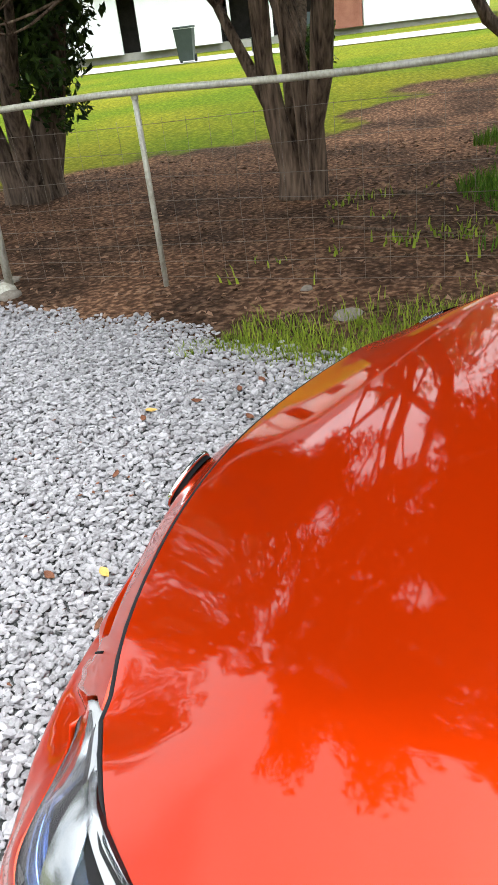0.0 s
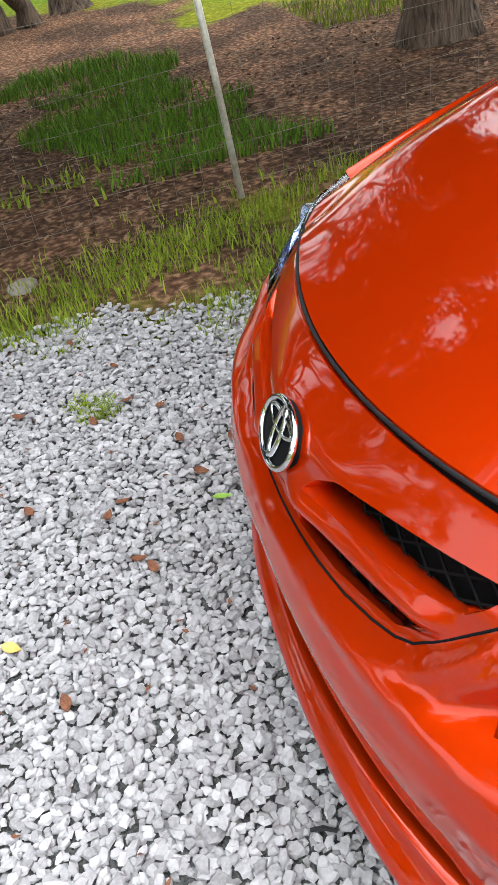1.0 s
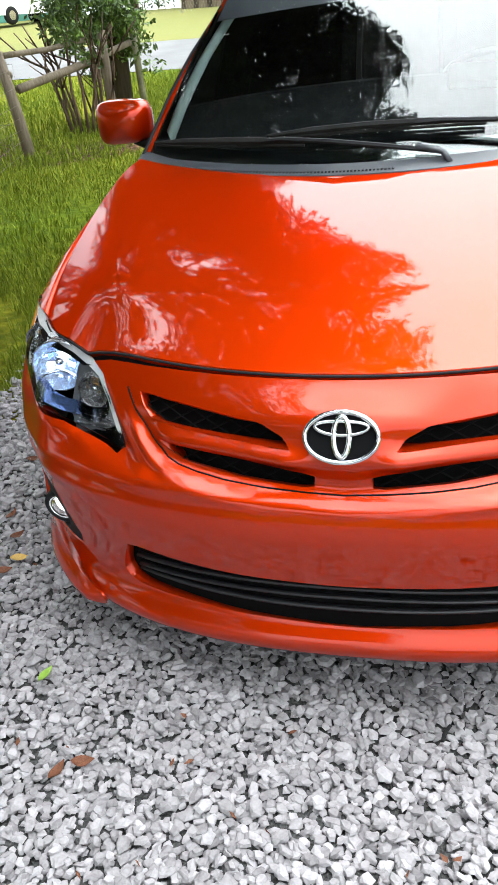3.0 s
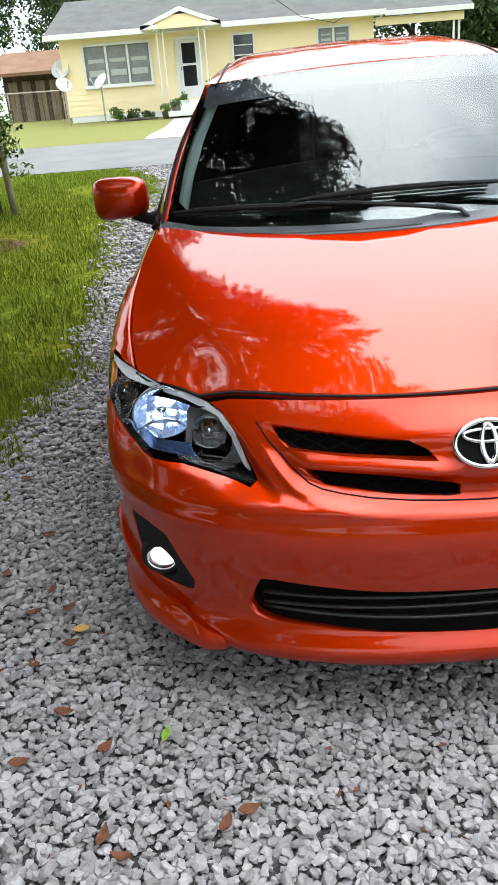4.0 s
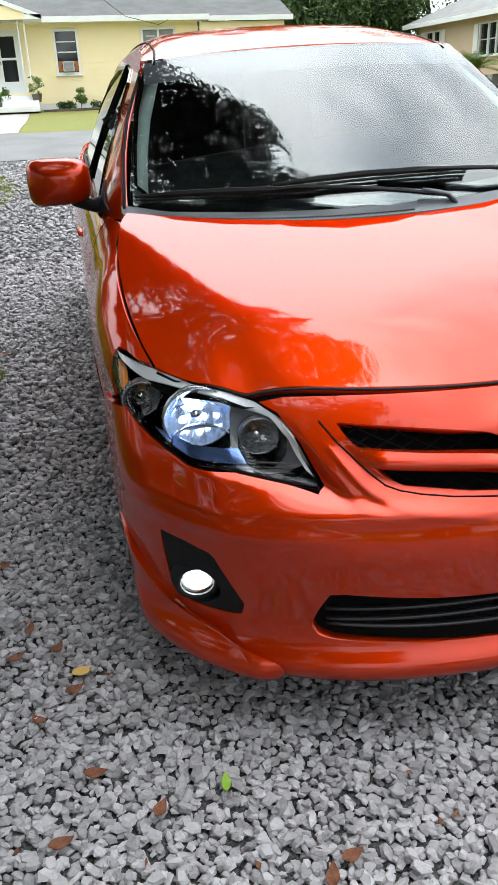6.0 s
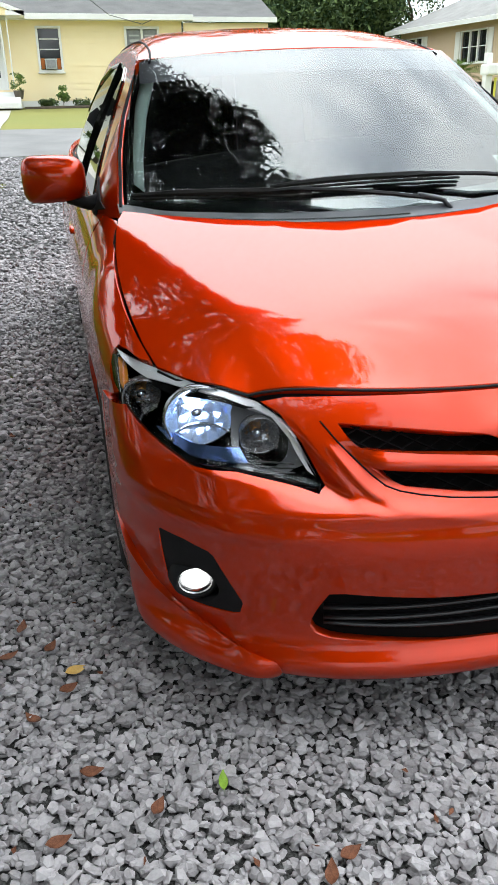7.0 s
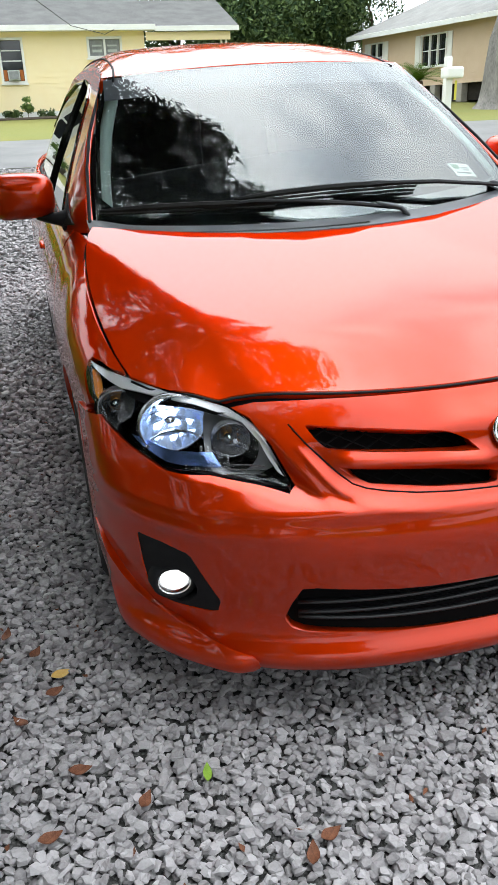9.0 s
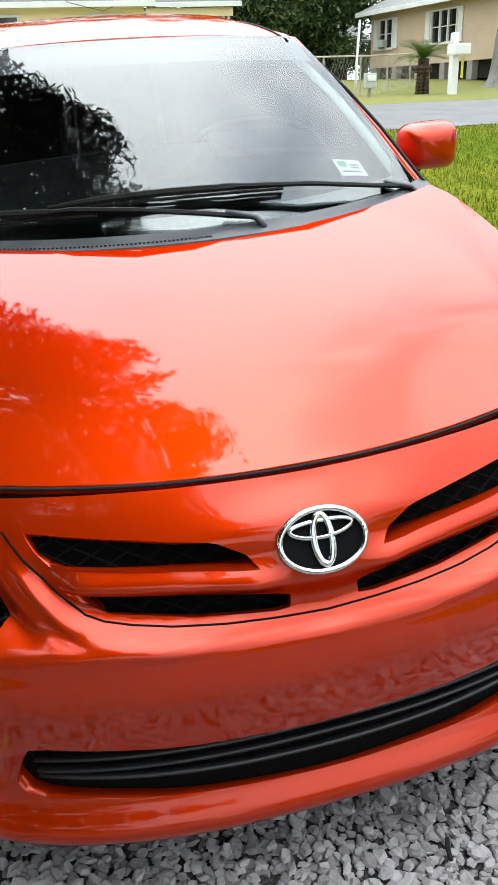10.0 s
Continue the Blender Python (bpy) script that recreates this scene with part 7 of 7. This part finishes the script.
dish(-5.86, 30.0, 1.25, (-0.6, -0.55, 0.62), 0.34, "grey satellite dish on a steel mast by the house")
dish(-7.05, 29.2, 1.25, (0.5, -0.7, 0.6), 0.30, "pale satellite dish on a steel mast by the house")
dish(-7.6, 31.6, 1.75, (-0.2, -0.9, 0.4), 0.38, "weathered satellite dish beside the house wall")
drop = part("service_cable", tube([(-4.5, 12.0, 8.6), (-2.0, 18.5, 6.3), (-0.06, 25.37, 4.95), (1.56, 28.6, 4.30), (2.9, 30.6, 4.22), (3.3, 30.95, 4.40)], 0.012, 5), IRON, None)
tagged(drop, "dark service cable hung from pole to house", "cable")

# beige house: its long wall runs away from the road
beige = thing("beige_house", Matrix.Translation((16.96, 39.27, 2.28)) @ pose(0, 0, 0, 0, 0, -80), "beige lap-sided house on low piers with a pale grey roof", "house")
tagged(part("wall", boards(11.7, 2.40, [(0.75, 1.85, 0.85, 2.05), (4.9, 6.6, 0.82, 2.05)]), BEIGE, beige), "painted lap siding of narrow boards", "", "", "stuff")
part("end_wall", box((0.12, 8.0, 2.40), (0.06, 4.13, 1.20)), BEIGE, beige)
part("end_wall", box((0.12, 8.0, 2.40), (11.64, 4.13, 1.20)), BEIGE, beige)
part("back_wall", box((11.7, 0.12, 2.40), (5.85, 8.2, 1.20)), BEIGE, beige)
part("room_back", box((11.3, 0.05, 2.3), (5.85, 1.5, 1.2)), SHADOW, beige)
# Solid block in the shade colour fills the open space under the floor.
part("underfloor_shade", box((11.5, 7.8, 0.7), (5.85, 4.2, -0.36)), SHADOW, beige, "dark block that paints the shade under the floor")
for k in range(7):
    part("pier", box((0.35, 0.35, 0.75), (0.3 + 1.85 * k, 0.1, -0.38), 0.02), CONCRETE, beige)
for x0, x1, z0, z1, cols in ((0.75, 1.85, 0.85, 2.05, 2), (4.9, 6.6, 0.82, 2.05, 3)):
    window(beige, x0, x1, z0, z1, cols, 2, DARK_GLASS, 0.06)
    for x in (x0 - 0.28, x1 + 0.28):
        part("shutter", box((0.32, 0.05, z1 - z0 + 0.1), (x, -0.05, (z0 + z1) / 2), 0.01), WHITE, beige, "white shutter")
part("air_conditioner", box((0.45, 0.30, 0.32), (1.2, -0.14, 1.05), 0.02), GREY_TRIM, beige)
PALE_SHINGLE = mottled("pale_shingle", (0.17, 0.165, 0.16), (0.26, 0.255, 0.245), 1.6, 24, 0.9, 0.5, 0.012)
slab("roof", [(-0.6, -0.55, 2.50), (12.2, -0.55, 2.50), (11.0, 4.1, 4.3), (0.7, 4.1, 4.3)], 0.10, PALE_SHINGLE, beige, "pale grey shingle roof")
slab("roof", [(0.7, 4.1, 4.3), (11.0, 4.1, 4.3), (12.2, 8.8, 2.50), (-0.6, 8.8, 2.50)], 0.10, PALE_SHINGLE, beige, "pale grey shingle roof")
slab("roof", [(-0.6, 8.8, 2.50), (-0.6, -0.55, 2.50), (0.7, 4.1, 4.3), (0.7, 4.12, 4.3)], 0.10, PALE_SHINGLE, beige, "pale grey shingle roof")
part("fascia", box((12.8, 0.04, 0.20), (5.8, -0.57, 2.40), 0.006), WHITE, beige, "white eaves board")

shed = thing("brown_shed", Matrix.Translation((14.6, 44.5, 1.65)), "dark open shed with a brown roof", "shed")
part("wall", box((4.2, 0.12, 2.2), (2.1, 2.6, 1.1)), SHADOW, shed)
for x in (0.05, 1.5, 2.9, 4.15):
    part("post", box((0.12, 0.12, 2.2), (x, 0.1, 1.1)), DARK_WOOD, shed)
slab("roof", [(-0.4, -0.4, 2.2), (4.6, -0.4, 2.2), (4.6, 3.2, 3.3), (-0.4, 3.2, 3.3)], 0.12, PALE_SHINGLE, shed)
shed2 = thing("brown_shed", Matrix.Translation((-11.6, 36.2, 1.62)), "weathered shed with a rusty brown roof beside the house", "shed")
part("wall", box((3.0, 0.12, 2.1), (1.5, 1.2, 1.05)), DARK_WOOD, shed2)
for k in range(14):
    part("plank", box((0.19, 0.03, 1.75), (0.12 + 0.21 * k, 1.08, 0.95)), OLD_WOOD if k % 3 else DARK_WOOD, shed2)
slab("roof", [(-0.4, 0.2, 2.15), (3.3, 0.2, 2.15), (3.3, 3.2, 3.2), (-0.4, 3.2, 3.2)], 0.14, BROWN_ROOF, shed2, "rusty brown roof")
carport = thing("open_carport", Matrix.Translation((-17.5, 37.0, 1.62)), "open carport with a thin white roof", "carport")
slab("roof", [(-0.2, 0, 2.35), (4.2, 0, 2.35), (4.2, 4, 2.5), (-0.2, 4, 2.5)], 0.10, WHITE, carport)
for x in (0.0, 4.0):
    for y in (0.1, 3.9):
        part("post", tube([(x, y, -0.1), (x, y, 2.3)], 0.04, 8), WHITE, carport)


def chain_fence(points, tall, label):
    a0 = Vector((points[0][0], points[0][1], gz(*points[0])))
    fence_ob = thing("chain_link_fence", Matrix.Translation(a0), label, "fence")
    tops = []
    for (x, y), (x2, y2) in zip(points, points[1:]):
        n = max(2, int(math.hypot(x2 - x, y2 - y) / 2.6))
        for k in range(n):
            tops.append((x + (x2 - x) * k / n, y + (y2 - y) * k / n))
    tops.append(points[-1])
    for x, y in tops:
        z = gz(x, y)
        part("post", tube([Vector((x, y, z - 0.1)) - a0, Vector((x, y, z + tall)) - a0], 0.03, 8), GALV, fence_ob)
    part("top_rail", tube([Vector((x, y, gz(x, y) + tall)) - a0 for x, y in tops], 0.024, 8), GALV, fence_ob)
    bm = bmesh.new()
    for (x, y), (x2, y2) in zip(tops, tops[1:]):
        n = int(math.hypot(x2 - x, y2 - y) / 0.13)
        for k in range(n):
            for s in (0.55, -0.55):
                u0, u1 = k / n, min(max(k / n + s / math.hypot(x2 - x, y2 - y), 0), 1)
                tube([Vector((x + (x2 - x) * u0, y + (y2 - y) * u0, gz(x, y) + 0.04)) - a0, Vector((x + (x2 - x) * u1, y + (y2 - y) * u1, gz(x2, y2) + tall)) - a0], 0.0025, 3, False, bm=bm)
    tagged(part("woven_wire", bm, GALV, fence_ob), kind="stuff")


chain_fence([(7.0, 22.4), (10.0, 23.9), (15.6, 30.2)], 1.15, "low grey chain-link fence along the road")
chain_fence([(-12.5, 33.0), (-7.9, 32.6)], 1.2, "low grey chain-link fence beside the yellow house")

pole2 = part("meter_pole", tube([(9.46, 23.0, 1.0), (9.50, 23.0, 2.1), (9.58, 23.0, 3.18)], [0.045, 0.035, 0.03], 10), WHITE, None, "", True)
tagged(pole2, "thin white marker pole at the roadside", "pole")
meter = part("meter_box", box((0.36, 0.22, 0.42), (9.95, 23.0, 1.55), 0.03), GREY_TRIM, None)
tagged(meter, "grey meter box on a short stand", "meter box")
part("stand", box((0.08, 0.08, 0.5), (9.95, 23.05, 1.22)), GALV, meter)
part("cover", box((0.26, 0.03, 0.16), (9.95, 22.88, 1.62), 0.01), WHITE, meter)
mail = thing("mailbox", Matrix.Translation((12.35, 22.3, gz(12.35, 22.3))), "white mailbox on a thick white post", "mailbox")
part("post", box((0.22, 0.22, 1.15), (0, 0, 0.55), 0.01), WHITE, mail)
part("box", box((0.55, 0.50, 0.32), (0.14, 0, 1.22), 0.06), WHITE, mail)
part("cap", box((0.20, 0.20, 0.30), (-0.02, 0, 1.52), 0.03), WHITE, mail)
part("yellow_tag", box((0.07, 0.02, 0.55), (0.22, -0.12, 0.72)), shader("yellow_tag_paint", (0.6, 0.55, 0.06), 0.5), mail, "yellow marker strip")

palm = thing("sago_palm", Matrix.Translation((12.0, 23.6, gz(12, 23.6))), "short sago palm with a stout brown trunk", "palm")
bm = bmesh.new()
for k in range(11):
    r = 0.23 - 0.006 * k + (0.10 if k in (7, 8) else 0)
    tube([(0, 0, 0.10 * k - 0.08), (0, 0, 0.10 * k + 0.03)], [r * 1.08, r * 0.9], 12, bm=bm)
part("trunk", bm, BARK, palm, "", True)
bm = bmesh.new()
for k in range(34):
    a, lift_a = k * 2.4, 0.25 + 1.0 * ((k * 7) % 11) / 11
    pts = []
    for u in np.linspace(0, 1, 8):
        rr = 0.95 * u
        pts.append(Vector((rr * math.cos(a) * math.cos(lift_a * (1 - 0.35 * u)), rr * math.sin(a) * math.cos(lift_a * (1 - 0.35 * u)), 1.02 + rr * math.sin(lift_a) - 0.35 * u * u)))
    for p, q in zip(pts, pts[1:]):
        d = (q - p).normalized()
        s = d.cross(Vector((0, 0, 1))).normalized()
        for sgn in (-1, 1):
            for m2 in (0.0, 0.5):
                b0 = p + (q - p) * m2
                tip = b0 + s * sgn * 0.20 + d * 0.10 + Vector((0, 0, 0.05))
                bm.faces.new([bm.verts.new(v) for v in (b0, b0 + d * 0.035, tip)])
part("fronds", bm, DARK_BLADE, palm)

# teal house and parked van far along the road
TEAL = mottled("teal_siding", (0.10, 0.30, 0.24), (0.15, 0.38, 0.31), 1.2, 30, 0.7, 0.08, 0.002)
teal = thing("teal_house", Matrix.Translation((-34.0, 37.0, 1.5)), "teal-painted house with white windows", "house")
tagged(part("wall", boards(14.0, 3.2, [(3.0, 5.4, 0.9, 2.4)]), TEAL, teal), "painted lap siding of narrow boards", "", "", "stuff")
part("side_wall", box((0.12, 8.0, 3.2), (13.94, 4.13, 1.6)), TEAL, teal)
part("side_wall", box((0.12, 8.0, 3.2), (0.06, 4.13, 1.6)), TEAL, teal)
part("back_wall", box((14.0, 0.12, 3.2), (7.0, 8.2, 1.6)), TEAL, teal)
part("room_back", box((13.5, 0.05, 3.0), (7, 1.4, 1.55)), SHADOW, teal)
window(teal, 3.0, 5.4, 0.9, 2.4, 2, 2, BLIND)
slab("roof", [(-0.6, -0.6, 3.3), (14.6, -0.6, 3.3), (14.6, 4.1, 5.0), (-0.6, 4.1, 5.0)], 0.12, SHINGLE, teal)
slab("roof", [(-0.6, 4.1, 5.0), (14.6, 4.1, 5.0), (14.6, 8.8, 3.3), (-0.6, 8.8, 3.3)], 0.12, SHINGLE, teal)
part("foundation", box((14.0, 8.2, 0.5), (7, 4.1, -0.2)), SHADOW, teal)


def van(x, y, turned):
    paint = shader("white_car_paint", (0.75, 0.76, 0.77), 0.3, 0.0, 1.0)
    v_ = thing("white_van", Matrix.Translation((x, y, gz(x, y))) @ pose(0, 0, 0, 0, 0, turned), "white minivan parked beside the teal house", "van")
    bm = bmesh.new()
    prof = [(-2.35, 0.35), (-2.40, 0.75), (-2.30, 1.0), (-1.55, 1.12), (-0.75, 1.70), (1.9, 1.74), (2.30, 1.15), (2.38, 0.7), (2.35, 0.35)]
    rows = []
    for yy, k in ((-0.92, 0.96), (-0.86, 1.0), (0.86, 1.0), (0.92, 0.96)):
        rows.append([bm.verts.new((px_, yy * (0.86 if pz > 1.3 else 1.0), pz * k if pz > 0.5 else pz)) for px_, pz in prof])
    for a, b in zip(rows, rows[1:]):
        for j in range(len(prof)):
            bm.faces.new((a[j], a[(j + 1) % len(prof)], b[(j + 1) % len(prof)], b[j]))
    bm.faces.new(rows[0])
    bm.faces.new(rows[-1][::-1])
    bmesh.ops.recalc_face_normals(bm, faces=bm.faces)
    body = part("body", bm, paint, v_, "", False)
    slab("windscreen", [(-1.48, -0.72, 1.18), (-1.48, 0.72, 1.18), (-0.80, 0.66, 1.69), (-0.80, -0.66, 1.69)], 0.02, DARK_GLASS, v_)
    for s in (-1, 1):
        part("side_glass", box((2.3, 0.02, 0.42), (0.55, s * 0.865, 1.38)), DARK_GLASS, v_)
        for wx in (-1.5, 1.45):
            w = part("wheel", lathe([(0.0005, 0.10), (0.20, 0.10), (0.31, 0.10), (0.33, 0.05), (0.33, -0.05), (0.31, -0.1)], 20, m=Matrix.Translation((wx, s * 0.86, 0.33)) @ pose(0, 0, 0, -90 * s, 0, 0)), RUBBER, v_, "", True)
            part("hub", lathe([(0.0005, 0.11), (0.18, 0.105)], 14, m=Matrix.Translation((wx, s * 0.86, 0.33)) @ pose(0, 0, 0, -90 * s, 0, 0)), ALLOY, w)
        part("headlamp", box((0.10, 0.34, 0.18), (-2.34, s * 0.66, 0.85), 0.03), LENS, v_)


van(-17.5, 33.5, 70)
sign = thing("yard_sign", Matrix.Translation((-21.0, 32.0, gz(-21, 32))), "small white sign on a thin post", "sign")
part("post", tube([(0, 0, -0.1), (0, 0, 1.0)], 0.03, 6), IRON, sign)
part("board", box((0.7, 0.03, 0.4), (0, -0.02, 1.1)), WHITE, sign)

# white neighbour's house across the side lawn
BRICK = mottled("red_brick", (0.20, 0.075, 0.05), (0.36, 0.16, 0.11), 3, 40, 0.85, 0.3, 0.005)
pale_drive = []
for y in np.linspace(-22, 14, 40):
    for x in (-26.5, -21.0 - 1.2 * math.sin((y + 22) * 0.13)):
        pale_drive.append((x, y, gz(x, y) + 0.02))
tagged(quick("side_drive", pale_drive, [(2 * j, 2 * j + 1, 2 * j + 3, 2 * j + 2) for j in range(39)], CONCRETE), "pale concrete side drive across the lawn", "", "", "structure")
white_house = thing("white_house", Matrix.Translation((-30.2, -22.5, 0.85)) @ pose(0, 0, 0, 0, 0, 90 + 20), "white-sided house with a brick corner and open porch", "house")
tagged(part("wall", boards(7.0, 2.9, [(2.6, 3.4, 0.0, 2.1)]), WHITE, white_house), "painted lap siding of narrow boards", "", "", "stuff")
part("side_wall", box((0.12, 7.0, 2.9), (0.06, 3.6, 1.45)), WHITE, white_house)
part("brick_corner", box((1.3, 0.5, 2.9), (12.4, 0.25, 1.45)), BRICK, white_house, "red brick wall")
part("wall_end", box((5.2, 0.14, 2.9), (15.7, 0.2, 1.45)), WHITE, white_house)
part("back_wall", box((18.3, 0.12, 2.9), (9.1, 7.0, 1.45)), WHITE, white_house)
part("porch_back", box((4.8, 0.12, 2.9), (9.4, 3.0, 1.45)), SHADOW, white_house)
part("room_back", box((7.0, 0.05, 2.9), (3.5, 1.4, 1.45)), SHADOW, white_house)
for x in (7.4, 9.2, 11.4):
    part("porch_post", box((0.12, 0.12, 2.9), (x, 0.1, 1.45)), WHITE, white_house)
slab("roof", [(-0.6, -0.6, 2.95), (18.9, -0.6, 2.95), (18.9, 3.6, 4.5), (-0.6, 3.6, 4.5)], 0.14, SHINGLE, white_house)
slab("roof", [(-0.6, 3.6, 4.5), (18.9, 3.6, 4.5), (18.9, 7.8, 2.95), (-0.6, 7.8, 2.95)], 0.14, SHINGLE, white_house)
part("foundation", box((18.3, 6.8, 0.6), (9.1, 3.7, -0.28)), CONCRETE, white_house)
bin_ = thing("wheeled_bin", Matrix.Translation((-22.7, -12.3, gz(-22.7, -12.3))) @ pose(0, 0, 0, 0, 0, 110), "dark green wheeled rubbish bin on a drive", "bin")
BIN = mottled("bin_plastic", (0.020, 0.030, 0.028), (0.04, 0.055, 0.05), 6, 50, 0.5, 0.05, 0.002)
bm = bmesh.new()
low = [bm.verts.new((x * 0.22, y * 0.24, 0.06)) for x, y in ((-1, -1), (1, -1), (1, 1), (-1, 1))]
top = [bm.verts.new((x * 0.29, y * 0.33, 0.95)) for x, y in ((-1, -1), (1, -1), (1, 1), (-1, 1))]
for k in range(4):
    bm.faces.new((low[k], low[(k + 1) % 4], top[(k + 1) % 4], top[k]))
bm.faces.new(low[::-1])
part("body", bm, BIN, bin_)
part("lid", box((0.62, 0.72, 0.06), (0, 0, 0.99), 0.02), BIN, bin_)
part("handle", tube([(-0.25, 0.38, 0.93), (0.25, 0.38, 0.93)], 0.02, 8), BIN, bin_)
for s in (-1, 1):
    part("wheel", lathe([(0.0005, 0.03), (0.11, 0.03), (0.11, -0.03)], 14, m=Matrix.Translation((s * 0.24, 0.26, 0.11)) @ pose(0, 0, 0, 0, 90, 0)), RUBBER, bin_)
for x, y, turned in ((-25.5, -11.0, 40), (-25.8, -9.6, 80)):
    chair = thing("garden_chair", Matrix.Translation((x, y, gz(x, y))) @ pose(0, 0, 0, 0, 0, turned), "dark garden chair on the side drive", "chair", "garden chairs")
    part("seat", box((0.5, 0.5, 0.05), (0, 0, 0.42), 0.01), BIN, chair)
    part("backrest", box((0.5, 0.05, 0.55), (0, 0.25, 0.70), 0.01), BIN, chair)
    for lx_ in (-0.22, 0.22):
        for ly_ in (-0.22, 0.22):
            part("leg", tube([(lx_, ly_, 0), (lx_, ly_, 0.42)], 0.02, 6), BIN, chair)
shrub = thing("yard_shrub", Matrix.Translation((-16.0, -5.6, gz(-16, -5.6))), "dark round shrub on the lawn", "shrub")
v, f = leaf_cloud(lobe((0, 0, 0.55), (0.6, 0.6, 0.55), 40, 0.0, 3), 0.12, 45, 0.06)
quick("foliage", v, f, LEAVES, shrub)
part("stem", tube([(0, 0, -0.05), (0, 0, 0.5)], 0.03, 6), BARK, shrub)
